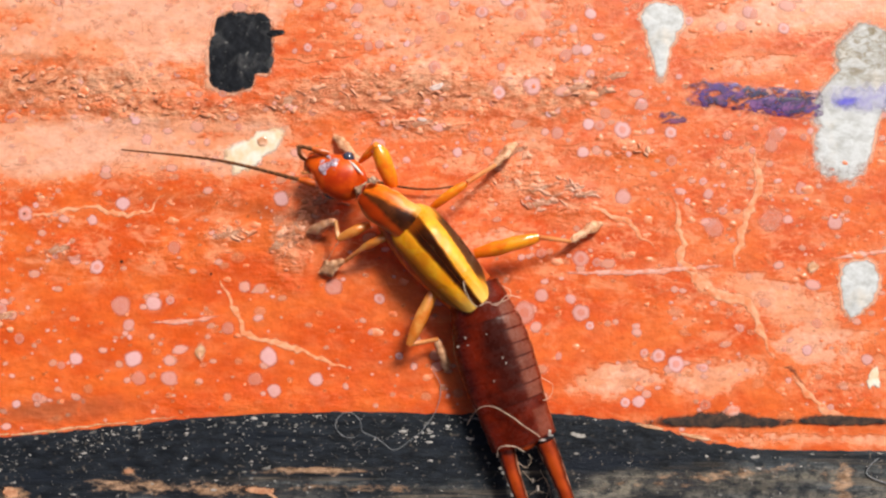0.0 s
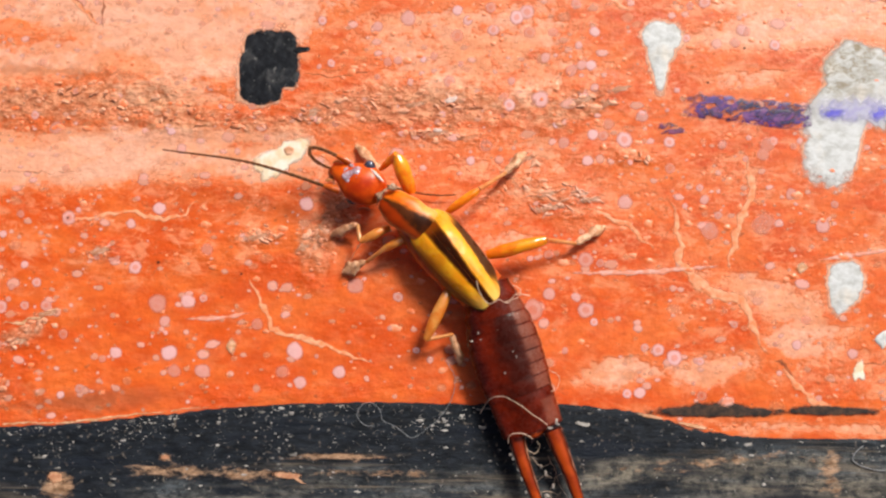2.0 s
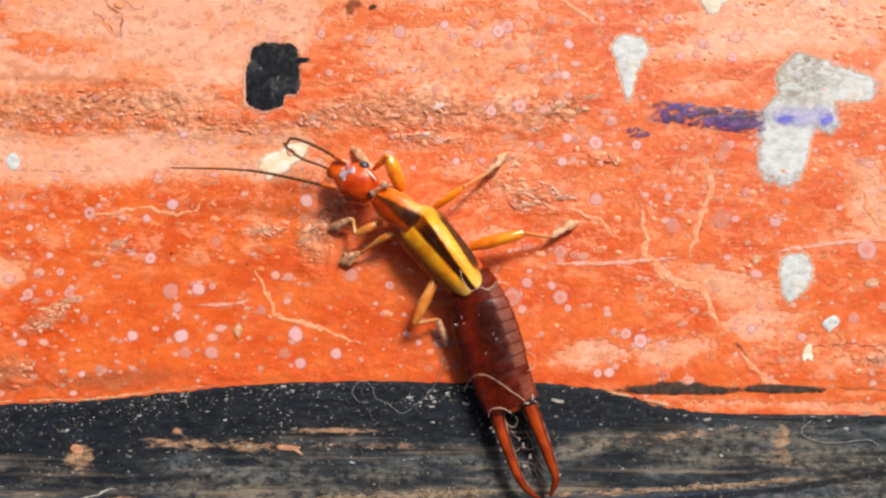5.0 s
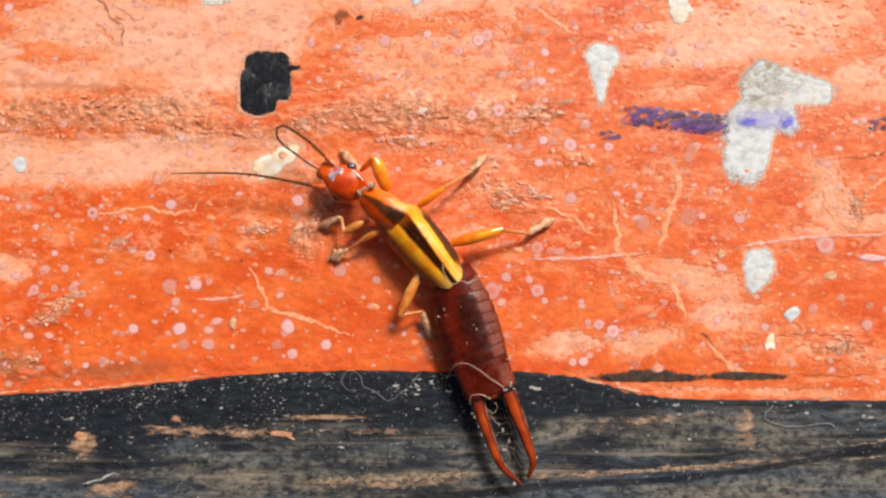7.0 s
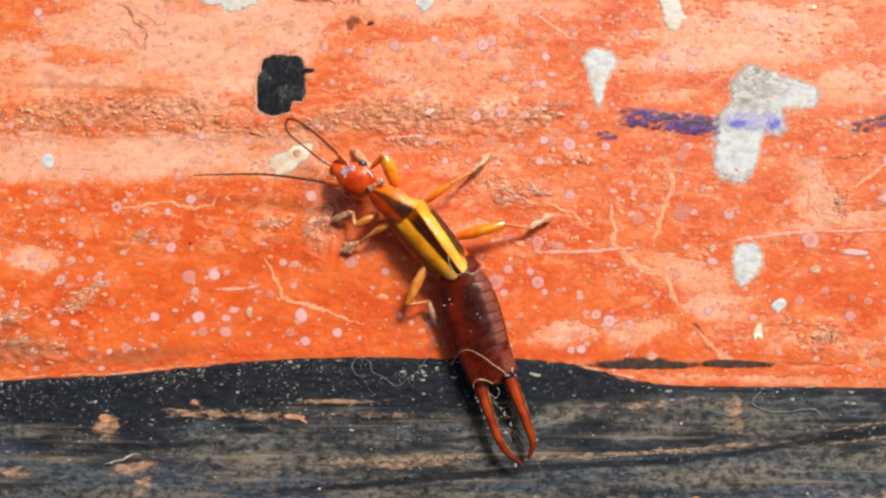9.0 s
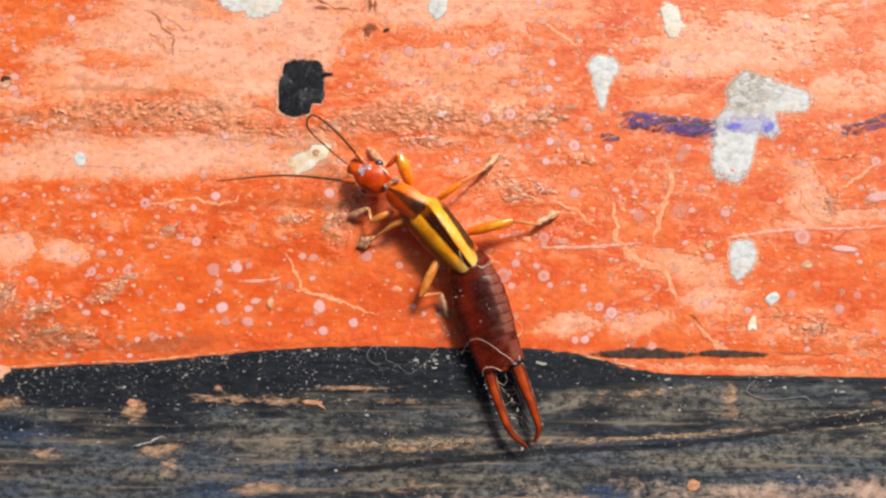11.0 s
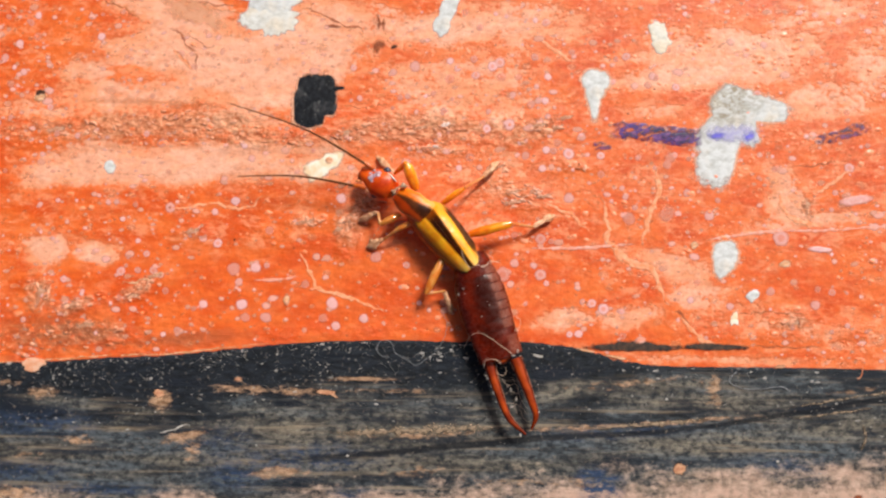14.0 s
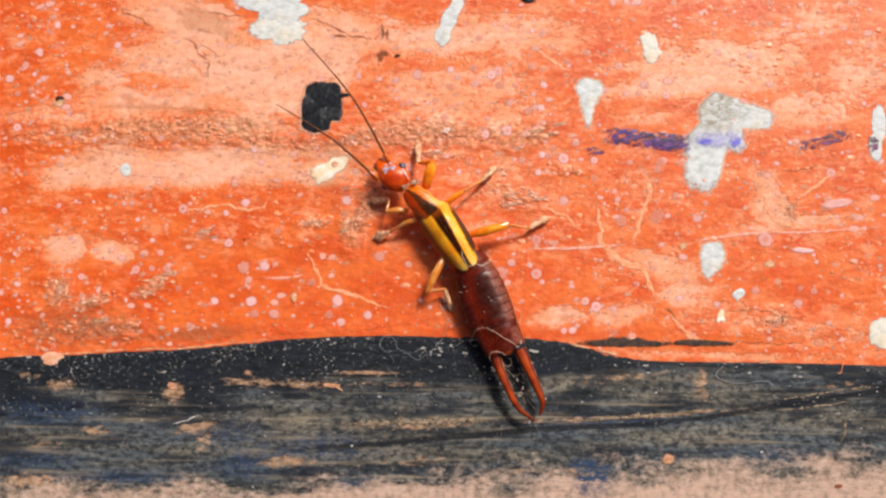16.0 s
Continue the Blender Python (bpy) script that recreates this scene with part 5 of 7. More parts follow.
for x, y, r in [
    (7.4, 12.2, 0.23), (8.8, 11.1, 0.23), (9.5, 3.7, 0.45), (7.5, 3.4, 0.33), (11.7, 3.6, 0.25), (15.4, 2.4, 0.40),
    (6.1, -1.4, 0.28), (5.5, -1.1, 0.23), (7.1, -2.8, 0.20), (9.7, 6.7, 0.28), (6.0, 6.8, 0.20), (5.0, -1.0, 0.15),
    (4.8, -2.7, 0.20), (14.7, 12.8, 0.20), (2.8, 2.3, 0.28), (1.4, 2.5, 0.20), (-25.1, 13.5, 0.23), (-26.9, 12.3, 0.23),
    (-26.1, 13.1, 0.23), (-25.8, 11.5, 0.20), (-26.5, 10.8, 0.23), (-27.8, 11.5, 0.25), (-27.3, 10.6, 0.20), (-25.5, 14.3, 0.18),
    (-25.1, 14.7, 0.20), (8.0, 6.7, 0.20), (7.3, 4.6, 0.18), (7.8, 4.0, 0.15), (14.8, -0.4, 0.23), (17.1, -1.1, 0.23),
    (12.7, -1.2, 0.18),
]:
    spot(x, y, r * 1.15, random.random() < 0.5)


def stray_spots(count):
    """Small ringed spots of spatter, thick in some drifts and rare in others."""
    made = 0
    while made < count:
        x, y = random.uniform(-29, 22), random.uniform(-3, 16)
        here = 0.30 + 0.9 * noise.noise(Vector((x * 0.16, y * 0.22, 31.0)))
        here += 0.35 if -4 < x < 11 and y > 6 else 0.0
        here += 0.6 if x < -18 - 0.25 * (y - 8) else 0.0
        if random.random() > here or y < np.interp(x, EDGE_X, EDGE_Y) + 0.5:
            continue
        if cloud(np.array([x]), np.array([y]), PALE)[0] > 0.7:
            continue
        spot(x, y, min(0.30, 0.135 * random.lognormvariate(0.1, 0.35)), random.random() < 0.6)
        made += 1


stray_spots(235)


def dome(verts, faces, x, y, r, h, sides=7, base=-0.02, skew=0.25):
    """One low lump added to a joined mesh."""
    start, phase = len(verts), random.uniform(0, 6.28)
    for q, z in ((1.0, base), (0.72, 0.62 * h), (0.34, 0.95 * h)):
        for k in range(sides):
            a = phase + 2 * math.pi * k / sides
            w = r * q * random.uniform(1 - skew, 1 + skew)
            verts.append((x + w * math.cos(a), y + w * math.sin(a), z))
    verts.append((x, y, h))
    for ring in range(2):
        for k in range(sides):
            a, b = start + ring * sides + k, start + ring * sides + (k + 1) % sides
            faces.append((a, b, b + sides, a + sides))
    top = start + 3 * sides
    for k in range(sides):
        faces.append((start + 2 * sides + k, start + 2 * sides + (k + 1) % sides, top))


def specks():
    """Fine flat pale specks all over the orange paint, thicker in some places."""
    verts, faces, rim = [], [], []
    made, sides = 0, 9
    while made < 2900:
        x, y = random.uniform(-30, 24), random.uniform(-6, 18)
        if y < np.interp(x, EDGE_X, EDGE_Y) + 0.2:
            continue
        if noise.noise(Vector((x * 0.22, y * 0.35, 4.0))) + 0.35 * noise.noise(Vector((x, y, 9.0))) + (0.3 if x < -17 - 0.25 * (y - 8) else 0.0) < random.uniform(-0.45, 0.35):
            continue
        r, first, phase = min(0.26, 0.075 * random.lognormvariate(0.2, 0.5)), len(verts), random.uniform(0, 6.28)
        wide, turn = random.uniform(1.0, 1.7), random.uniform(-0.3, 0.3)
        verts.append((x, y, 0.010)), rim.append(0.0)
        for q in (0.55, 1.0):
            for k in range(sides):
                a = phase + 2 * math.pi * k / sides
                u, v = r * q * wide * math.cos(a) * random.uniform(0.85, 1.15), r * q * math.sin(a) * random.uniform(0.85, 1.15)
                verts.append((x + u - v * turn, y + v + u * turn, 0.010 - 0.005 * q)), rim.append(q)
        for k in range(sides):
            p, q = first + 1 + k, first + 1 + (k + 1) % sides
            faces.append((first, p, q)), faces.append((p, p + sides, q + sides, q))
        made += 1
    ob = mesh_object("paint_speck", verts, faces, M_SPECK, {"rim": rim})
    return tagged(under(ob, BOARD), kind="stuff")


def grit():
    """Crumbs and scuffed scales of dirt caught in the worn streaks, drawn out along the grain."""
    verts, faces = [], []
    for cx, cy, rx, ry, turn, much in GRIME:
        if much < 0.6:
            continue
        for _ in range(int(12 + 16 * rx * ry * much)):
            a, q = random.uniform(0, 6.28), math.sqrt(random.random())
            u, v = rx * q * math.cos(a), ry * q * math.sin(a)
            c, s = math.cos(radians(turn)), math.sin(radians(turn))
            x, y = cx + u * c - v * s, cy + u * s + v * c
            first = len(verts)
            dome(verts, faces, x, y, min(0.14, 0.034 * random.lognormvariate(0.3, 0.55)), random.uniform(0.0, 0.055), 7, -0.06, 0.5)
            long = random.uniform(1.0, 2.6)
            for k in range(first, len(verts)):
                px, py, pz = verts[k]
                verts[k] = (x + (px - x) * long, y + (py - y) + 0.25 * (px - x) * math.sin(a), pz)
    ob = mesh_object("grit", verts, faces, M_GRIT)
    return tagged(ob, "tan crumbs of dirt lodged in the worn orange paint", "dirt", kind="stuff")


def blisters():
    """Low glossy pimples in the old coat, crowded in drifts and absent from the sound paint."""
    verts, faces = [], []
    while len(faces) < 1000 * 24:
        x, y = random.uniform(-30, 24), random.uniform(-6, 18)
        if y < np.interp(x, EDGE_X, EDGE_Y) + 0.3:
            continue
        if noise.noise(Vector((x * 0.3, y * 0.45, 14.0))) + 0.4 * noise.noise(Vector((x * 0.9, y * 0.9, 2.0))) < random.uniform(-0.3, 0.45):
            continue
        if cloud(np.array([x]), np.array([y]), FRESH)[0] > random.random() or cloud(np.array([x]), np.array([y]), PALE)[0] > 0.6:
            continue
        r = min(0.16, 0.060 * random.lognormvariate(0.1, 0.4))
        first, long = len(verts), random.uniform(1.0, 1.8)
        dome(verts, faces, x, y, r, r * random.uniform(0.08, 0.26), 8, -0.006, 0.32)
        verts[first:] = [(x + (a - x) * long, y + b - y, c) for a, b, c in verts[first:]]
    ob = mesh_object("paint_blister", verts, faces, M_BLISTER)
    return tagged(under(ob, BOARD), kind="stuff")


def band_specks():
    """Light dust sitting on the black border."""
    verts, faces = [], []
    for _ in range(5200):
        x = random.uniform(-30, 24)
        d = random.expovariate(0.75) + 0.1
        if d > 9 or (x > 1 and random.random() < 0.65):
            continue
        y = float(np.interp(x, EDGE_X, EDGE_Y)) - d
        if noise.noise(Vector((x * 0.7, y * 1.1, 6.0))) < random.uniform(-0.55, 0.25):
            continue
        first, long = len(verts), random.uniform(1.0, 2.8)
        dome(verts, faces, x, y, min(0.08, 0.018 * random.lognormvariate(0.1, 0.75)), random.uniform(0.045, 0.07), 6, 0.0, 0.6)
        verts[first:] = [(x + (a - x) * long, b + 0.2 * (a - x) * math.sin(x * 50), c) for a, b, c in verts[first:]]
    ob = mesh_object("dust", verts, faces, M_DUST)
    return tagged(ob, "pale dust scattered over the black painted border", "dust", kind="stuff")


def paint_curls():
    """Short lifted scales of old paint in the scuffed places, lying roughly along the grain."""
    for k, (cx, cy, rx, ry, turn, much) in enumerate(CURLED):
        for _ in range(int((7 if k < 3 else 5) + 9 * rx * ry)):
            a, q = random.uniform(0, 6.28), math.sqrt(random.random())
            x, y = cx + rx * q * math.cos(a), cy + ry * q * math.sin(a)
            way, long = radians(turn) + random.gauss(0, 0.5), random.uniform(0.06, 0.26) * much
            dx, dy = math.cos(way) * long, math.sin(way) * long
            bend = random.uniform(-0.35, 0.35) * long
            ribbon("paint_curl", [(x - dx, y - dy), (x - bend * math.sin(way), y + bend * math.cos(way)), (x + dx, y + dy)], random.uniform(0.020, 0.055) if k < 3 else random.uniform(0.035, 0.095), M_WAD if k < 3 else M_CURL, BOARD, height=random.uniform(0.02, 0.05) if k < 3 else random.uniform(0.03, 0.075), seed=random.uniform(0, 90), wander=0.10)


# places with curled scales: centre, half sizes, the way they lie, their length
CURLED = [
    (1.7, 4.85, 1.35, 0.45, -24, 1.6), (1.5, 4.25, 1.00, 0.25, 10, 1.7), (2.7, 4.75, 0.90, 0.25, 14, 1.3),
    (-5.0, 8.25, 2.80, 0.35, 0, 1.2), (-2.0, 8.35, 1.20, 0.22, 0, 1.1), (3.2, 8.40, 1.20, 0.30, 18, 0.9),
    (-2.8, 7.20, 1.20, 0.22, -4, 0.9), (-7.7, 7.95, 0.90, 0.35, 8, 1.0),
    (-7.5, 3.20, 0.50, 0.95, 75, 0.9), (-6.4, 4.25, 0.90, 0.40, 40, 0.9), (-9.7, 3.20, 0.80, 0.25, 0, 0.9),
    (-16.5, 8.60, 3.00, 0.45, 2, 0.8), (-22.0, 8.30, 2.00, 0.35, 0, 0.8), (-12.5, 7.80, 1.80, 0.30, 0, 0.8),
    (-24.2, -0.80, 0.40, 0.75, 70, 1.0), (-22.2, -1.40, 0.90, 0.28, 15, 1.0), (-18.6, -0.25, 1.20, 0.25, 24, 1.0),
    (-21.0, -2.60, 1.30, 0.40, 0, 0.9), (-19.2, -0.95, 0.50, 0.22, 10, 0.9), (15.9, -2.05, 0.60, 0.25, 10, 0.9),
    (-10.77, -1.07, 0.16, 0.26, 70, 0.7), (4.6, 6.2, 0.9, 0.25, 0, 0.7), (0.6, 6.15, 0.7, 0.25, 10, 0.8),
]
specks(), grit(), band_specks(), blisters(), paint_curls()
flake("ink_mark", 8.84, 7.98, [(-0.95, 0.13, 1.31, 0.50, -4), (1.21, -0.13, 1.51, 0.53, -4), (0.00, 0.00, 1.26, 0.48, -4)], M_INK, BOARD, "purple pen scribble", rag=0.18, seed=51.1, thick=0.03, power=3.5)
flake("ink_mark", 9.95, 7.79, [(0.00, 0.00, 0.90, 0.30, -2)], M_INK, BOARD, "darker purple pen scribble", rag=0.18, seed=57.1, thick=0.036, power=3)
flake("ink_mark", 6.03, 7.31, [(0.00, 0.00, 0.55, 0.25, -10)], M_INK_FAINT, BOARD, "faint purple pen mark", rag=0.3, seed=52.1)
flake("ink_mark", 13.06, 7.97, [(-0.38, 0.00, 1.56, 0.65, -4), (0.75, 0.00, 0.75, 0.70, -10)], M_INK_PALE, BOARD, "washed out blue ink on bare white ground", rag=0.25, seed=54.1, thick=0.045)
flake("ink_mark", 12.19, 7.85, [(0.00, 0.00, 0.70, 0.35, 0)], M_INK_BLUE, BOARD, "blue pen stain on bare white ground", rag=0.25, seed=53.1, thick=0.055)
flake("ink_mark", 13.85, 7.81, [(0.00, 0.05, 0.60, 0.45, 0)], M_INK_BLUE, BOARD, "blue pen stain on bare white ground", rag=0.3, seed=58.1, thick=0.055)
flake("ink_mark", 18.67, 7.95, [(-0.55, -0.21, 1.22, 0.34, 10), (0.61, 0.15, 0.98, 0.40, 15)], M_INK_FAINT, BOARD, "broken purple pen line", rag=0.3, seed=55.1)
flake("ink_mark", 21.36, 7.77, [(0.00, 0.00, 0.32, 0.51, 0)], M_INK_FAINT, BOARD, "purple pen mark", rag=0.3, seed=56.1, thick=0.04)


# ---- the earwig ----
BASE = (-2.28, 2.47)
EARWIG = tagged(new("earwig"), "amber and dark red earwig with yellow-striped wing cases and long forceps", "earwig")
EARWIG.location = Vector((BASE[0], BASE[1], 0)) * MM


def local(p):
    p = np.asarray(p, float).copy()
    p[..., 0] -= BASE[0]
    p[..., 1] -= BASE[1]
    return p


def body_part(ob, label=""):
    return under(ob, EARWIG, label)


NECK, HIP = (-4.95, 4.76, 1.30), (-1.20, 1.14, 1.20)


def head():
    path = local([(-4.83, 4.66, 1.20), (-5.73, 5.15, 1.30), (-6.73, 5.73, 1.00)])
    ob = loft("head", path, (0.34, 0.62, 0.74, 0.79, 0.76, 0.62, 0.46, 0.36, 0.22), (0.22, 0.40, 0.50, 0.53, 0.50, 0.42, 0.32, 0.24, 0.15), M_HEAD, local(NECK), 26, 30, 0.15, 0.10)
    body_part(ob, "glossy red heart-shaped head")
    front = path[-1] - path[0]
    front /= np.linalg.norm(front)
    side = np.cross(front, (0, 0, 1))
    at = path[0] - local(NECK)
    for s in (-1, 1):
        bm = bmesh.new()
        bmesh.ops.create_uvsphere(bm, u_segments=16, v_segments=10, radius=0.23 * MM)
        for v in bm.verts:
            v.co.z *= 0.85
        me = bpy.data.meshes.new("eye")
        bm.to_mesh(me)
        me.materials.append(M_EYE)
        me.polygons.foreach_set("use_smooth", [True] * len(me.polygons))
        eye = new("eye", me)
        eye.location = Vector(at + front * 0.92 + side * s * 0.68 + np.array((0, 0, 0.33 if s > 0 else 0.08))) * MM
        under(eye, ob, "small dark blue-black eye")
        mouth = at + front * 1.85 + side * s * 0.20
        jaw = loft("mandible", [mouth, mouth + front * 0.22 + side * s * 0.10, mouth + front * 0.42 - side * s * 0.06],
                   (0.15, 0.13, 0.04), (0.12, 0.10, 0.04), M_MOUTH, (0, 0, 0), 8, 8)
        under(jaw, ob, "brown mandible")
        palp = loft("palp", [mouth + side * s * 0.12, mouth + front * 0.3 + side * s * 0.34, mouth + front * 0.42 + side * s * 0.22 - np.array((0, 0, 0.5))],
                    (0.05, 0.05, 0.03), (0.05, 0.05, 0.03), M_SHIN, (0, 0, 0), 7, 9)
        under(palp, ob)
        if s < 0:
            continue
        # whitish streak added for the glint behind this one eye
        temple = at + side * s * 0.44 + np.array((0, 0, 0.53))
        ridge = loft("temple_glint", [temple + front * 0.12 - side * 0.03, temple + front * 0.48 + side * 0.08, temple + front * 0.80 + side * 0.16 - np.array((0, 0, 0.05))], (0.012, 0.04, 0.06, 0.055, 0.03), (0.03, 0.06, 0.08, 0.07, 0.04), M_TEMPLE_GLINT, (0, 0, 0), 8, 12)
        under(ridge, ob, "raised pale streak standing in for a glint behind the eye")
    # uneven glossy lumps between the antennae; their lilac colour paints reflected light
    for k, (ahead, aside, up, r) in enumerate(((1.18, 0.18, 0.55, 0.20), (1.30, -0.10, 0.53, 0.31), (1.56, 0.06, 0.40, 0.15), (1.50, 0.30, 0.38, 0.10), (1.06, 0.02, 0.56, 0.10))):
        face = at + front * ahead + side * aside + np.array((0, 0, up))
        plate = loft("clypeus" if k == 1 else "face_sheen", [face - front * r, face + side * 0.05 + np.array((0, 0, 0.02)), face + front * r], (r * 0.3, r * 0.9, r, r * 0.8, r * 0.25), (0.04, 0.09, 0.10, 0.08, 0.03), M_FACE_SHEEN, (0, 0, 0), 12, 12, 0, 0.7)
        under(plate, ob, "glossy face lump with its sheen painted lilac")
    return ob


def shield():
    """The neck shield behind the head, with raised pale side margins."""
    path = local([(-4.74, 4.50, 1.35), (-3.95, 3.98, 1.50), (-2.94, 3.30, 1.50)])
    ob = loft("pronotum", path, (0.40, 0.60, 0.67, 0.66, 0.65, 0.66, 0.66, 0.50), (0.22, 0.32, 0.36, 0.37, 0.36, 0.36, 0.33, 0.16), M_PRONOTUM, local(HIP), 30, 26, 0.4, 0.12)
    body_part(ob, "orange neck shield with a dark middle stripe")
    collar = loft("collar", local([(-5.03, 4.23, 1.40), (-4.91, 4.51, 1.72), (-4.67, 4.77, 1.80), (-4.36, 4.90, 1.72), (-4.12, 4.90, 1.40)]) - local(HIP), (0.01, 0.02, 0.17, 0.06, 0.04, 0.15, 0.03, 0.01), (0.01, 0.02, 0.14, 0.05, 0.04, 0.12, 0.03, 0.01), M_COLLAR, (0, 0, 0), 12, 22, 0, 0.9)
    under(collar, ob, "glossy collar behind the head")
    return ob


def elytron(side):
    """One wing case: a thin arched shell from the shoulder to its rounded tip. side +1 is the right one."""
    front, back = local((-3.58, 4.02, 1.42)), local((-0.80, 0.67, 1.35))
    d = back - front
    length = np.linalg.norm(d)
    d /= length
    right = np.cross(np.array((0, 0, 1.0)), d) * side * -1.0
    nu, nv = 40, 18
    verts, across, along = [], [], []
    for i in range(nu):
        for j in range(nv):
            u, v = i / (nu - 1), j / (nv - 1)
            end = 1.0 - 0.085 * abs(2 * (v - 0.30)) ** 2.8
            start = 0.02 + 0.08 * (1 - v) ** 2 + 0.17 * v**3
            s = start + (end - start) * u
            wide = 0.925 * (0.72 + 0.34 * math.sin(math.pi * min(1.0, s * 0.75 + 0.14))) * (1 - 0.03 * s**2)
            w = v * wide
            rise = min(1.0, s / 0.36)
            arch = 0.66 * (1 - (0.96 * v) ** 2.6) * (0.92 + 0.10 * math.sin(math.pi * s)) * (0.10 + 0.90 * rise * rise * (3 - 2 * rise)) - 0.12 * s**3
            arch += 0.025 * noise.noise(Vector((s * 7, v * 3, side * 5.0)))
            arch -= 0.008 * math.exp(-((v / 0.05) ** 2))
            p = front + d * (s * length) + right * (w + 0.003) + np.array((0, 0, arch))
            verts.append(p - local(HIP)), along.append(s)
            across.append(v + (0.13 if side > 0 else -0.07) * max(0.0, 1 - 1.4 * s) ** 1.5 * (1 - v))
    n = len(verts)
    inner = [tuple(np.asarray(p) - np.array((0, 0, 0.05))) for p in verts]
    faces = grid_faces(nu, nv)
    rim = [(i * nv) for i in range(nu)] + [(nu - 1) * nv + j for j in range(1, nv)] + [i * nv + nv - 1 for i in range(nu - 2, -1, -1)] + [j for j in range(nv - 2, 0, -1)]
    faces += [tuple(n + k for k in f[::-1]) for f in faces]
    m = len(rim)
    wall = [tuple(verts[k]) for k in rim] + [inner[k] for k in rim]
    faces += [(2 * n + k, 2 * n + (k - 1) % m, 2 * n + m + (k - 1) % m, 2 * n + m + k) for k in range(m)]
    if side > 0:
        faces = [f[::-1] for f in faces]
    ob = mesh_object("elytron", verts + inner + wall, faces, M_ELYTRON, {"across": across * 2 + [across[k] for k in rim] * 2, "along": along * 2 + [along[k] for k in rim] * 2, "outer": [0.95 if side < 0 else 0.15] * (2 * n + 2 * len(rim))})
    ob.location = Vector(local(HIP)) * MM
    return body_part(ob, "yellow wing case with dark brown edges")


def thorax():
    path = local([(-4.04, 4.13, 1.00), (-2.64, 2.63, 1.00), (-1.05, 1.04, 1.00)])
    ob = loft("thorax", path, (0.62, 0.9, 1.02, 1.0, 0.9), (0.34, 0.44, 0.48, 0.48, 0.42), M_SCAPE, local(HIP), 18, 16)
    return body_part(ob, "amber underside of the thorax")


def abdomen():
    """Nine overlapping rings, each a part, the last one broad and square."""
    spine = spline(local([(-1.00, 1.37, 0.95), (-0.57, -0.05, 0.95), (-0.15, -1.47, 0.92), (0.34, -2.87, 0.90), (0.71, -3.97, 0.86)]), 200)
    widths = (0.90, 1.02, 1.14, 1.24, 1.31, 1.34, 1.33, 1.29, 1.23, 1.15)
    rings = []
    for k in range(9):
        a, b = int(k * 17.5), int((k + 1) * 17.5) + 10 if k < 8 else 199
        pts = spine[np.linspace(a, b, 4).astype(int)]
        w0, w1 = widths[k], widths[k + 1]
        h = 0.74 - 0.012 * k
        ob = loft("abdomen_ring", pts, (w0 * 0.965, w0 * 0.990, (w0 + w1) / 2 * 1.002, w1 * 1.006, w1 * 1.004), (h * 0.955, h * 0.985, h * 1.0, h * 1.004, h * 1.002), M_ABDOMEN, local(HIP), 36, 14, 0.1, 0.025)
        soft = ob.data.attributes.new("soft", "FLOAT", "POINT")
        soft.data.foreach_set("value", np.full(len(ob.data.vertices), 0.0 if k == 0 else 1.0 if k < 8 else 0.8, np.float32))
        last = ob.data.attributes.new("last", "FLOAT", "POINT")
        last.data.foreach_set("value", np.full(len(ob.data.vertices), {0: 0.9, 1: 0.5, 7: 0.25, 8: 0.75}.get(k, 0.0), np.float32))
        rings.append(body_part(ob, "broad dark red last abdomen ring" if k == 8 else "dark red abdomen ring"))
    return rings


def forceps():
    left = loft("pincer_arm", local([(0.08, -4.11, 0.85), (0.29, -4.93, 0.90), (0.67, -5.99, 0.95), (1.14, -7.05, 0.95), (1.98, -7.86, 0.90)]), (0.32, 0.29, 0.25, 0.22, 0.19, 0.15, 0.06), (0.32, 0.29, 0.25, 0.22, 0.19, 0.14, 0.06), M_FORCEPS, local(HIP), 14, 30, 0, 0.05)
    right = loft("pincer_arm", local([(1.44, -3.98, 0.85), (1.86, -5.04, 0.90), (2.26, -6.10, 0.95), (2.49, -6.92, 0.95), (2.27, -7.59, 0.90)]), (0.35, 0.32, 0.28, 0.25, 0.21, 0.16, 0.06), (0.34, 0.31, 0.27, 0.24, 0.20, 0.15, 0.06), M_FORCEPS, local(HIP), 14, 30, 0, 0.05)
    stump = loft("pygidium", local([(0.30, -3.88, 0.86), (0.72, -4.06, 0.90), (1.18, -3.86, 0.86)]), (0.10, 0.22, 0.26, 0.22, 0.10), (0.20, 0.36, 0.40, 0.36, 0.20), M_FORCEPS, local(HIP), 14, 14, 0, 0.2)
    stump = body_part(stump, "short dark plate between the pincer roots")
    return [stump, body_part(left, "curved red-brown pincer arm"), body_part(right, "straighter red-brown pincer arm")]


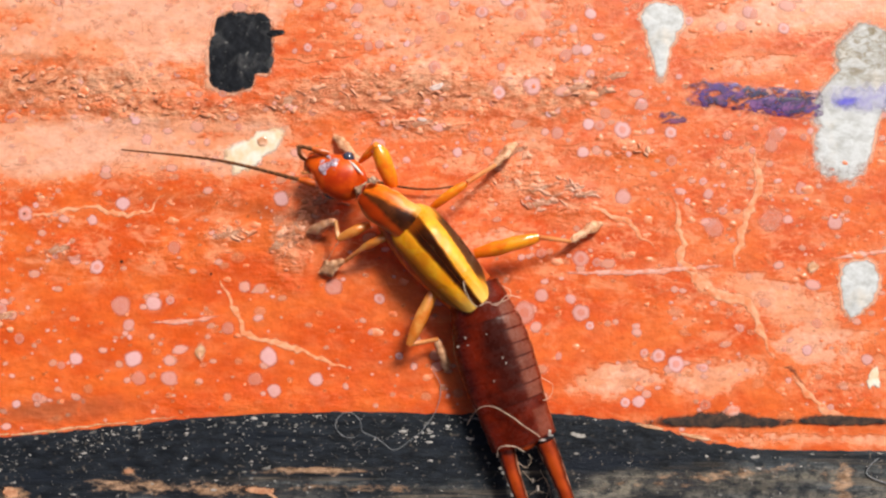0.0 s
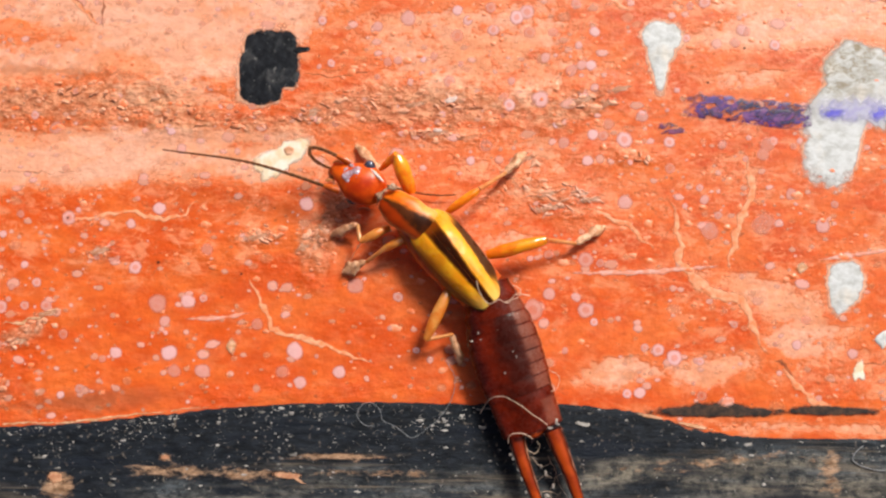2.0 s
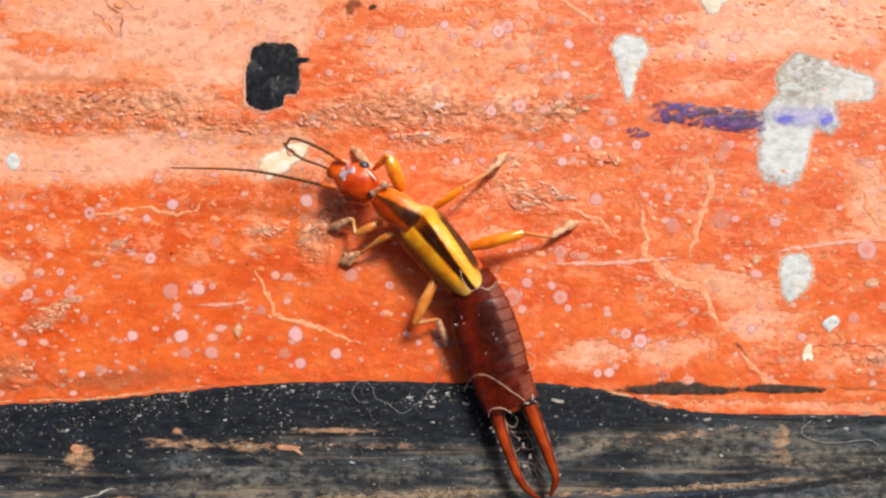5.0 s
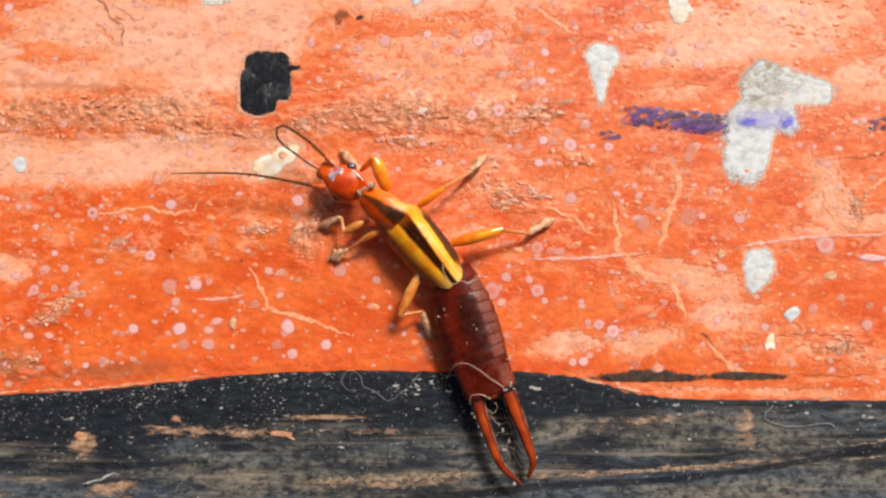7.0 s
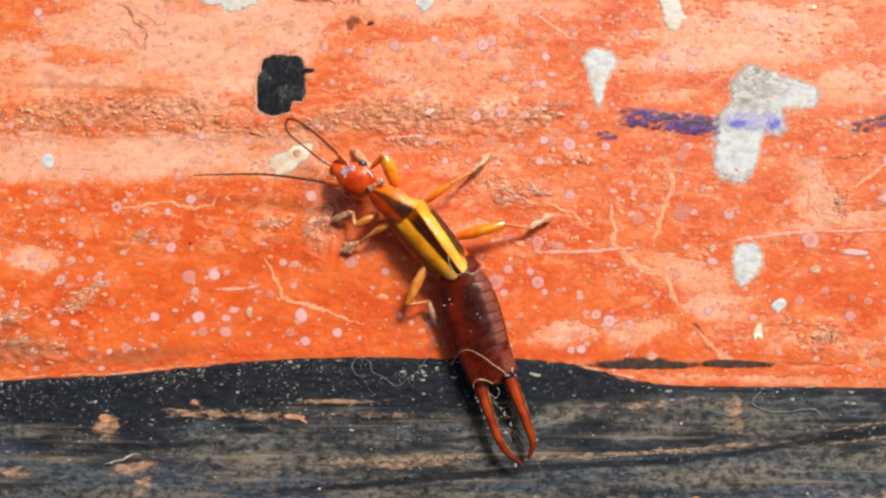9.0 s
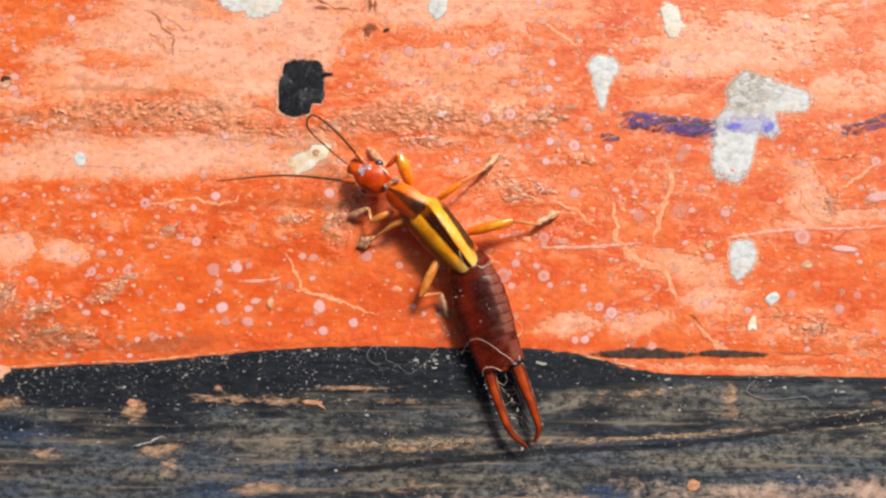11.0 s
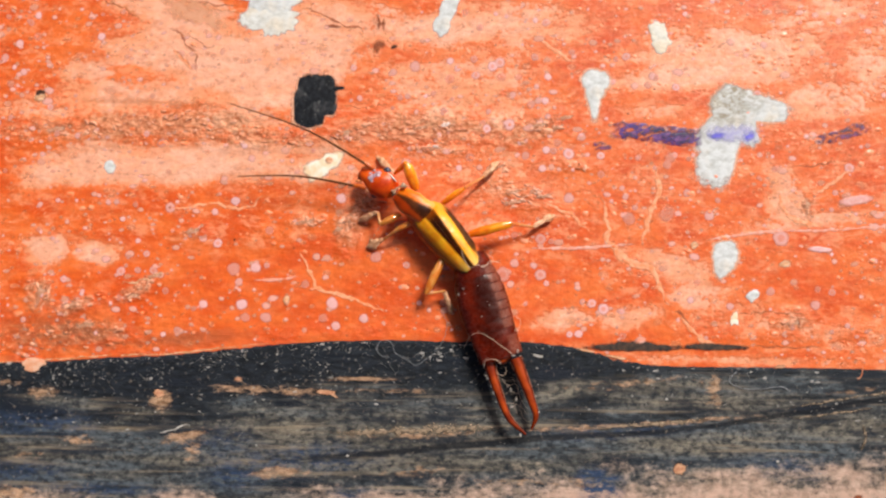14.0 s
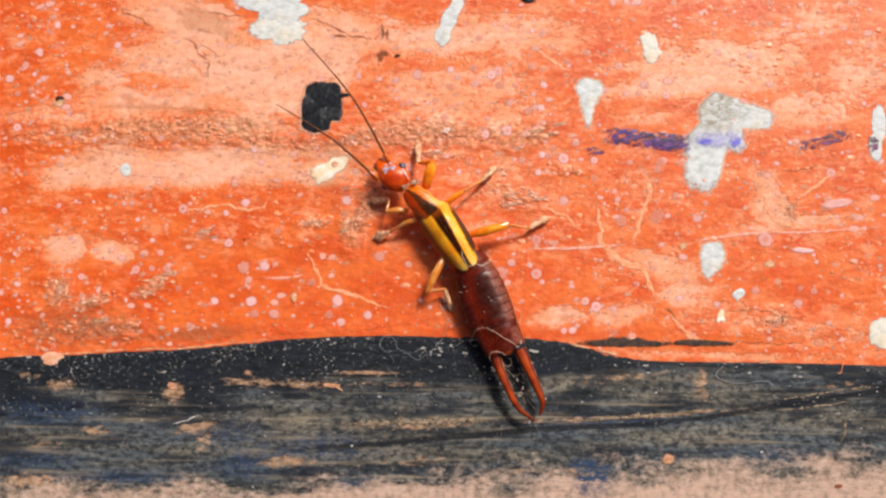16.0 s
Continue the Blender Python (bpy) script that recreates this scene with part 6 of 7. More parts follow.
def bristles(path, radius, count):
    """Short stiff hairs standing off a limb in all directions, joined in one mesh."""
    verts, faces = [], []
    for _ in range(count):
        k = random.randrange(2, len(path) - 1)
        d = path[k] - path[k - 1]
        d /= np.linalg.norm(d)
        side = np.cross(d, (0, 0, 1.0))
        a = random.uniform(-0.5, 3.64)
        out = side * math.cos(a) + np.cross(side, d) * math.sin(a)
        root = path[k] + out * radius * 0.7
        end = root + out * random.uniform(0.08, 0.19) + d * random.uniform(0.02, 0.12)
        first = len(verts)
        for b in range(3):
            w = 0.012 * (d * math.cos(2.094 * b) + np.cross(d, out) * math.sin(2.094 * b))
            verts.append(root + w)
        verts.append(end)
        faces += [(first, first + 1, first + 3), (first + 1, first + 2, first + 3), (first + 2, first, first + 3)]
    return mesh_object("bristles", verts, faces, M_FOOT)


def leg(coxa, knee, ankle, toe, stout=0.20, shin_half=0.09, bow=0.12, shell=None):
    """Femur, with its tibia and jointed tarsus as pieces of it."""
    coxa, knee, ankle, toe = (local(p) for p in (coxa, knee, ankle, toe))
    mid = (coxa + knee) / 2 + np.array((0, 0, bow))
    femur = loft("leg", [coxa, mid, knee], (stout * 0.75, stout * 1.0, stout * 1.1, stout * 1.08, stout * 0.98, stout * 0.62), (stout * 0.8, stout * 1.05, stout * 1.1, stout * 1.05, stout * 0.95, stout * 0.6), shell or M_LEG, coxa, 14, 22, 0, 0.16)
    body_part(femur, "glossy amber leg with a pale foot")
    shin = loft("tibia", [knee - coxa, (knee + ankle) / 2 - coxa + np.array((0, 0, 0.04)), ankle - coxa], (shin_half, shin_half * 0.95, shin_half * 0.8, 0.075), (shin_half, shin_half * 0.95, shin_half * 0.8, 0.075), M_LEG if shin_half > 0.15 else M_SHIN, (0, 0, 0), 9, 12)
    under(shin, femur, "pale amber shin")
    path = spline([ankle - coxa, (ankle + toe) / 2 - coxa + np.array((0, 0, 0.05)), toe - coxa], 30)
    foot = loft("tarsus", path, (0.06, 0.12, 0.11, 0.16, 0.15, 0.21, 0.19, 0.11, 0.04), (0.05, 0.09, 0.07, 0.10, 0.08, 0.10, 0.08, 0.05, 0.03), M_FOOT, (0, 0, 0), 12, 36, 0, 1.0)
    under(foot, femur, "hairy straw-coloured foot")
    under(bristles(path, 0.10, 70), femur, "pale bristles of the foot")
    return femur


HEAD, SHIELD, THORAX = head(), shield(), thorax()
ELYTRA = [elytron(-1), elytron(1)]
RINGS, FORCEPS = abdomen(), forceps()
LEG_FR = leg((-3.80, 4.79, 1.00), (-4.27, 6.10, 1.60), (-4.97, 5.65, 0.90), (-6.01, 6.71, 0.12), 0.28, 0.17)
leg((-2.44, 4.02, 1.00), (-1.24, 4.86, 1.30), (-0.24, 5.57, 0.50), (0.55, 6.43, 0.12), 0.155)
leg((-0.95, 2.43, 1.00), (1.22, 3.00, 1.20), (2.37, 2.89, 0.50), (3.54, 3.57, 0.12), 0.235)
LEG_FL = leg((-4.61, 3.47, 0.90), (-5.68, 2.95, 1.00), (-5.81, 3.58, 0.80), (-6.96, 3.23, 0.12), 0.16, shell=M_CLEAR)
LEG_ML = leg((-3.85, 3.13, 0.90), (-4.85, 2.63, 0.90), (-5.51, 2.20, 0.50), (-6.47, 1.81, 0.12), 0.15, shell=M_CLEAR)
leg((-2.33, 1.24, 1.00), (-3.21, -0.68, 1.10), (-2.25, -0.52, 0.60), (-1.96, -1.72, 0.12), 0.21, shell=M_CLEAR)

SEGMENTS = 26
LONG_LOW, LONG_HIGH = 6.6, 7.8


def antenna(long):
    """A stout base joint and many slender joints in a row."""
    base = loft("antenna", [(-0.18, 0, 0), (0.10, 0, 0.01), (0.42, 0, 0)], (0.15, 0.145, 0.085), (0.15, 0.145, 0.085), M_SCAPE, (0, 0, 0), 9, 8)
    body_part(base, "long thin brown antenna")
    joints = []
    step = long / SEGMENTS
    for k in range(SEGMENTS):
        r = 0.080 - 0.0020 * k
        joint = loft("antenna_joint", [(-0.02, 0, 0), (step * 0.5, 0, 0), (step + 0.02, 0, 0)], (r * 0.75, r * 0.9, r, r * 1.05, r * 0.8), (r * 0.75, r * 0.9, r, r * 1.05, r * 0.8), M_ANTENNA, (0, 0, 0), 7, 8)
        under(joint, base)
        joints.append(joint)
    return base, joints, long


ANTENNA_LOW, ANTENNA_HIGH = antenna(LONG_LOW), antenna(LONG_HIGH)


# ---- lint and dust ----
def lint(points, radius, material, label):
    path = spline(np.asarray(points, float), 60)
    wob = np.array([[0.05 * noise.noise(Vector(p * 1.7)), 0.05 * noise.noise(Vector(p * 1.7 + np.array((7.0, 0, 0)))), 0] for p in path])
    ob = loft("lint_fibre", path + wob, (radius, radius * 0.9, radius), (radius, radius * 0.9, radius), material, (0, 0, 0), 6, 60, 0, 0.3)
    return tagged(ob, label, "fibre", group="fibres of lint")


def crumb(x, y, z, r):
    bm = bmesh.new()
    bmesh.ops.create_icosphere(bm, subdivisions=2, radius=r * MM)
    for v in bm.verts:
        way = v.co.normalized()
        v.co *= 1 + 0.75 * noise.noise(way * 1.6 + Vector((x, y, z)) * 3.7)
        v.co.x *= 1 + 0.4 * math.sin(x * 40)
        v.co.y *= 1 + 0.4 * math.sin(y * 40)
        v.co.z *= 0.7
    me = bpy.data.meshes.new("dust_crumb")
    bm.to_mesh(me)
    me.materials.append(M_CRUMB)
    ob = new("dust_crumb", me)
    ob.location = Vector((x, y, z)) * MM
    return ob


STUCK = []


def crumb_at(x, y, z, r):
    ob = tagged(crumb(x, y, z, r), "white dust crumb clinging to the insect", "dust", group="dust crumbs on the earwig")
    STUCK.append(ob)


lint([(-1.35, 1.51, 2.05), (-1.24, 1.05, 2.05), (-0.89, 0.65, 2.00), (-0.51, 0.80, 1.95), (-0.18, 0.72, 1.80), (0.11, 1.01, 1.70), (0.60, 0.97, 1.50)], 0.014, M_LINT, "pale curled fibre caught on the wing cases")
lint([(-0.28, 0.74, 1.80), (0.15, 0.90, 1.80), (0.20, 1.20, 1.80), (-0.03, 1.32, 1.80)], 0.012, M_LINT, "short curled fibre behind the wing cases")
STUCK.append(lint([(-1.21, -3.47, 0.50), (-0.87, -2.85, 1.30), (-0.34, -2.70, 1.72), (0.25, -2.98, 1.74), (0.76, -3.37, 1.70), (1.23, -3.71, 1.60)], 0.014, M_LINT, "pale fibre lying across the abdomen"))
STUCK.append(lint([(1.29, -1.76, 1.30), (1.68, -2.00, 1.20), (1.63, -2.39, 1.10), (1.32, -2.57, 1.20)], 0.012, M_LINT, "curled fibre at the flank of the abdomen"))
STUCK.append(lint([(-0.18, -4.46, 1.20), (-0.11, -4.10, 1.50), (0.29, -3.97, 1.60), (0.67, -4.20, 1.40)], 0.016, M_LINT, "curled pale fibre at the pincer root"))
STUCK.append(lint([(0.67, -4.96, 0.80), (1.09, -5.43, 0.30), (1.46, -5.34, 0.30), (1.57, -5.59, 0.50)], 0.009, M_LINT, "tangled pale fibre between the pincers"))
STUCK.append(lint([(1.01, -6.33, 0.40), (1.40, -6.39, 0.30), (1.81, -6.58, 0.30), (2.04, -6.90, 0.50)], 0.009, M_LINT, "tangled pale fibre between the pincers"))
STUCK.append(lint([(1.57, -5.47, 0.50), (1.74, -6.10, 0.30), (2.05, -6.56, 0.40)], 0.007, M_LINT, "tangled pale fibre between the pincers"))
STUCK.append(lint([(0.44, -4.66, 0.70), (0.77, -4.87, 0.60), (0.97, -4.67, 0.60), (0.87, -4.41, 0.80)], 0.012, M_LINT, "wisp of fibre at the pincer root"))
STUCK.append(lint([(1.33, -4.98, 0.60), (1.57, -5.71, 0.50), (1.40, -6.33, 0.40), (1.57, -6.94, 0.30)], 0.006, M_LINT, "wisp of fibre between the pincers"))
STUCK.append(lint([(0.84, -5.96, 0.50), (1.16, -5.72, 0.50), (1.52, -5.83, 0.50), (1.80, -5.62, 0.60)], 0.006, M_LINT, "wisp of fibre between the pincers"))
STUCK.append(lint([(1.88, -6.19, 0.50), (1.69, -6.56, 0.40), (1.97, -7.16, 0.40), (2.21, -7.26, 0.50)], 0.006, M_LINT, "wisp of fibre between the pincers"))
lint([(-5.20, -4.02, 0.12), (-5.60, -3.98, 0.12), (-5.88, -3.62, 0.13), (-5.72, -3.24, 0.14), (-5.32, -3.12, 0.14), (-5.02, -3.36, 0.14), (-4.92, -3.80, 0.13), (-4.40, -4.02, 0.12), (-3.77, -4.45, 0.12), (-2.87, -3.78, 0.12), (-2.34, -3.08, 0.12), (-2.16, -2.26, 0.10), (-2.44, -1.66, 0.10)], 0.012, M_LINT_GREY, "grey lint fibre lying over the black border")
lint([(12.96, -4.55, 0.12), (12.62, -4.90, 0.12), (12.58, -5.12, 0.12), (13.10, -5.40, 0.12), (13.60, -5.50, 0.12), (14.50, -5.42, 0.12), (15.26, -5.32, 0.12), (15.60, -5.55, 0.12)], 0.020, M_LINT_GREY, "grey lint fibre on the black border")
lint([(19.37, -4.21, 0.10), (19.27, -4.74, 0.10), (19.08, -4.86, 0.12)], 0.025, M_CRACK, "short tan fibre on the black border")
lint([(-5.65, 2.95, 0.95), (-5.96, 2.55, 0.50), (-6.23, 2.22, 0.10)], 0.011, M_LINT, "fine hair by the foreleg")
crumb_at(0.68, -5.65, 0.45, 0.05)
crumb_at(1.28, -6.52, 0.25, 0.07)
crumb_at(1.73, -7.97, 0.30, 0.05)
crumb_at(1.53, -3.57, 1.55, 0.08)
crumb_at(1.30, -3.81, 1.50, 0.06)
crumb_at(1.98, -6.78, 0.25, 0.05)
crumb_at(-0.09, -4.88, 0.90, 0.05)
crumb_at(1.07, -5.45, 0.20, 0.06)
for x, y, z, r in ((0.02, -5.00, 0.95, 0.05), (0.20, -5.42, 1.0, 0.04), (0.30, -5.75, 1.0, 0.05), (0.46, -6.22, 1.0, 0.04), (0.72, -6.62, 1.0, 0.05), (0.98, -7.08, 0.95, 0.04),
                   (0.88, -6.10, 0.9, 0.05), (1.00, -6.62, 0.7, 0.06), (1.22, -5.62, 0.5, 0.07), (1.50, -6.10, 0.5, 0.06), (2.46, -5.90, 1.0, 0.035), (2.66, -6.70, 1.0, 0.04), (1.62, -7.62, 0.8, 0.05)):
    crumb_at(x, y, z, r)
crumb_at(-1.28, -0.41, 1.62, 0.035)
crumb_at(-1.19, -0.66, 1.64, 0.03)
crumb_at(-1.52, -0.71, 1.55, 0.03)
crumb_at(-0.03, -1.06, 1.66, 0.03)
crumb_at(0.09, -1.25, 1.66, 0.035)
crumb_at(-0.32, -1.84, 1.66, 0.025)
crumb_at(-0.57, -0.29, 1.66, 0.02)


# ---- what moves ----
def turned(pivot, degrees, shift=(0, 0, 0)):
    """A turn about the vertical through a pivot in the thing's space, for a part whose origin lies there."""
    return Matrix.Translation((Vector(pivot) + Vector(shift)) * MM) @ pose(0, 0, 0, 0, 0, degrees)


# seconds; turn of the fore body, of the hind body, of the head; head shift
SWING = [
    (0, 0, 0, 0),
    (14.9, 0, 0, 0),
    (15.1, 0, 0, 0),
    (15.2, -1, 0.5, -3),
    (15.3, -4.5, 2.2, -15),
    (15.4, -6.6, 3.2, -23),
    (15.5, -7.6, 3.7, -26),
    (15.6, -8.3, 4, -28),
    (15.7, -8.4, 4.2, -27),
    (15.8, -8, 4.4, -21),
    (15.9, -7, 4.4, -13),
    (16, -6.2, 4.4, -6),
]


def fore_point(p, fore):
    """Where a point of the fore body lies after it has turned about the waist."""
    hip = Vector(local(HIP))
    return hip + pose(0, 0, 0, 0, 0, fore).to_3x3() @ (Vector(p) - hip)


def at_time(t, column):
    return float(np.interp(t, [r[0] for r in SWING], [r[column] for r in SWING]))


def chain_rows(base, joints, long, shapes, root):
    """Keys for an antenna: at each time its joints lie along a curve of fixed length."""
    rows, joint_rows = [], [[] for _ in joints]
    step = long / SEGMENTS
    for t, points in shapes:
        fore, turn = at_time(t, 1), at_time(t, 3)
        neck = fore_point(local(NECK), fore)
        start = neck + pose(0, 0, 0, 0, 0, fore + turn).to_3x3() @ Vector(root)
        path = [np.array(start)] + [local(p) for p in points]
        over = path[-1] + (path[-1] - path[-2]) / np.linalg.norm(path[-1] - path[-2]) * 4
        c = spline(path + [over], np.arange(SEGMENTS + 1) * step)
        poses = []
        for k in range(SEGMENTS):
            d = Vector(c[k + 1] - c[k])
            poses.append(Matrix.Translation(Vector(c[k]) * MM) @ d.to_track_quat("X", "Z").to_matrix().to_4x4())
        rows.append((t, poses[0]))
        for k in range(SEGMENTS):
            joint_rows[k].append((t, poses[0].inverted() @ poses[k]))
    walk(base, rows)
    for joint, keys in zip(joints, joint_rows):
        walk(joint, keys)


def motions():
    hip, neck = local(HIP), local(NECK)
    for ob in (SHIELD, THORAX, *ELYTRA):
        walk(ob, [(t, turned(hip, fore)) for t, fore, hind, turn in SWING])
    for ob in (*RINGS, *FORCEPS):
        walk(ob, [(t, turned(hip, hind)) for t, fore, hind, turn in SWING])
    walk(HEAD, [(t, turned(fore_point(neck, fore), fore + turn)) for t, fore, hind, turn in SWING])
    walk(LEG_FR, [(t, turned(fore_point(local((-3.80, 4.79, 1.00)), fore), step)) for (t, fore, hind, turn), step in zip(SWING, (0, 0, 0, -6, -28, -36, -38, -38, -38, -38, -38, -38))])
    walk(LEG_FL, [(t, turned(fore_point(local((-4.61, 3.47, 0.90)), fore), step)) for (t, fore, hind, turn), step in zip(SWING, (0, 0, 0, -2, -9, -15, -19, -21, -21, -21, -21, -21))])
    walk(LEG_ML, [(t, turned(fore_point(local((-3.85, 3.13, 0.90)), fore), step)) for (t, fore, hind, turn), step in zip(SWING, (0, 0, 0, -0.5, -2.5, -4, -5, -5, -5, -5, -5, -5))])
    hip_at = Vector(HIP)
    for ob in STUCK:
        rest = Matrix.Translation(ob.location)
        walk(ob, [(t, Matrix.Translation(hip_at * MM) @ pose(0, 0, 0, 0, 0, hind) @ Matrix.Translation(-hip_at * MM) @ rest) for t, fore, hind, turn in SWING])
    chain_rows(*ANTENNA_LOW, [
        (0, [(-9.75, 5.62, 1.54), (-13.07, 5.99, 1.63)]),
        (0.3, [(-9.81, 5.63, 1.43), (-13.10, 5.86, 1.40)]),
        (0.6, [(-9.71, 5.75, 1.50), (-13.02, 6.27, 1.56)]),
        (0.9, [(-9.73, 5.70, 1.52), (-13.04, 6.15, 1.59)]),
        (1.2, [(-9.71, 5.97, 1.48), (-12.96, 6.54, 1.50)]),
        (1.5, [(-9.72, 5.94, 1.48), (-12.97, 6.49, 1.51)]),
        (1.8, [(-9.74, 5.67, 1.51), (-13.06, 6.08, 1.57)]),
        (2.1, [(-9.73, 5.91, 1.48), (-12.99, 6.43, 1.51)]),
        (2.4, [(-9.70, 5.79, 1.56), (-13.00, 6.32, 1.66)]),
        (2.7, [(-9.85, 5.39, 1.53), (-13.15, 5.39, 1.61)]),
        (3, [(-9.79, 5.43, 1.56), (-13.13, 5.56, 1.66)]),
        (3.5, [(-9.86, 5.40, 1.43), (-13.15, 5.41, 1.41)]),
        (3.9, [(-9.84, 5.50, 1.38), (-13.14, 5.60, 1.30)]),
        (4.2, [(-9.84, 5.50, 1.48), (-13.13, 5.60, 1.50)]),
        (6.3, [(-9.79, 5.40, 1.69), (-13.11, 5.49, 1.93)]),
        (6.8, [(-9.81, 5.30, 1.52), (-13.15, 5.30, 1.60)]),
        (7, [(-9.85, 5.44, 1.48), (-13.14, 5.49, 1.51)]),
        (7.2, [(-9.82, 5.25, 1.40), (-13.17, 5.22, 1.34)]),
        (7.6, [(-9.77, 5.58, 1.42), (-13.10, 5.90, 1.40)]),
        (8, [(-9.82, 5.60, 1.40), (-13.11, 5.81, 1.35)]),
        (8.4, [(-9.82, 5.55, 1.53), (-13.11, 5.71, 1.61)]),
        (8.7, [(-9.81, 5.39, 1.32), (-13.15, 5.49, 1.19)]),
        (10.8, [(-9.84, 5.10, 1.62), (-13.15, 4.87, 1.80)]),
        (11, [(-9.89, 5.13, 1.45), (-13.17, 4.85, 1.45)]),
        (11.6, [(-9.84, 5.12, 1.58), (-13.16, 4.90, 1.72)]),
        (12, [(-9.88, 5.21, 1.45), (-13.17, 5.02, 1.45)]),
        (12.5, [(-9.88, 5.22, 1.50), (-13.17, 5.04, 1.56)]),
        (12.8, [(-9.82, 5.27, 1.60), (-13.15, 5.19, 1.76)]),
        (13.2, [(-9.83, 5.38, 1.68), (-13.12, 5.37, 1.92)]),
        (13.5, [(-9.85, 5.04, 1.44), (-13.17, 4.75, 1.43)]),
        (13.8, [(-9.84, 5.10, 1.09), (-13.16, 4.88, 0.72)]),
        (14, [(-9.85, 5.41, 1.48), (-13.15, 5.42, 1.51)]),
        (14.2, [(-9.84, 5.18, 1.26), (-13.17, 5.03, 1.06)]),
        (14.5, [(-9.87, 5.39, 1.33), (-13.16, 5.38, 1.20)]),
        (14.8, [(-9.76, 5.78, 1.58), (-13.03, 6.19, 1.71)]),
        (15, [(-9.72, 5.92, 1.54), (-12.99, 6.40, 1.64)]),
        (15.2, [(-9.57, 6.27, 1.59), (-12.77, 7.07, 1.74)]),
        (15.3, [(-9.18, 7.06, 1.21), (-12.19, 8.35, 0.96)]),
        (15.4, [(-8.56, 7.88, 1.16), (-11.37, 9.70, 0.87)]),
        (15.5, [(-7.74, 8.73, 1.82), (-10.09, 11.09, 2.19)]),
        (15.6, [(-7.20, 9.16, 1.28), (-9.19, 11.88, 1.12)]),
        (15.7, [(-7.59, 8.65, 2.32), (-9.63, 10.93, 1.20)]),
        (15.8, [(-8.17, 8.43, 1.53), (-10.89, 10.30, 1.60)]),
        (16, [(-8.50, 7.54, 2.46), (-11.23, 9.13, 3.46)]),
    ], ROOT_LOW)
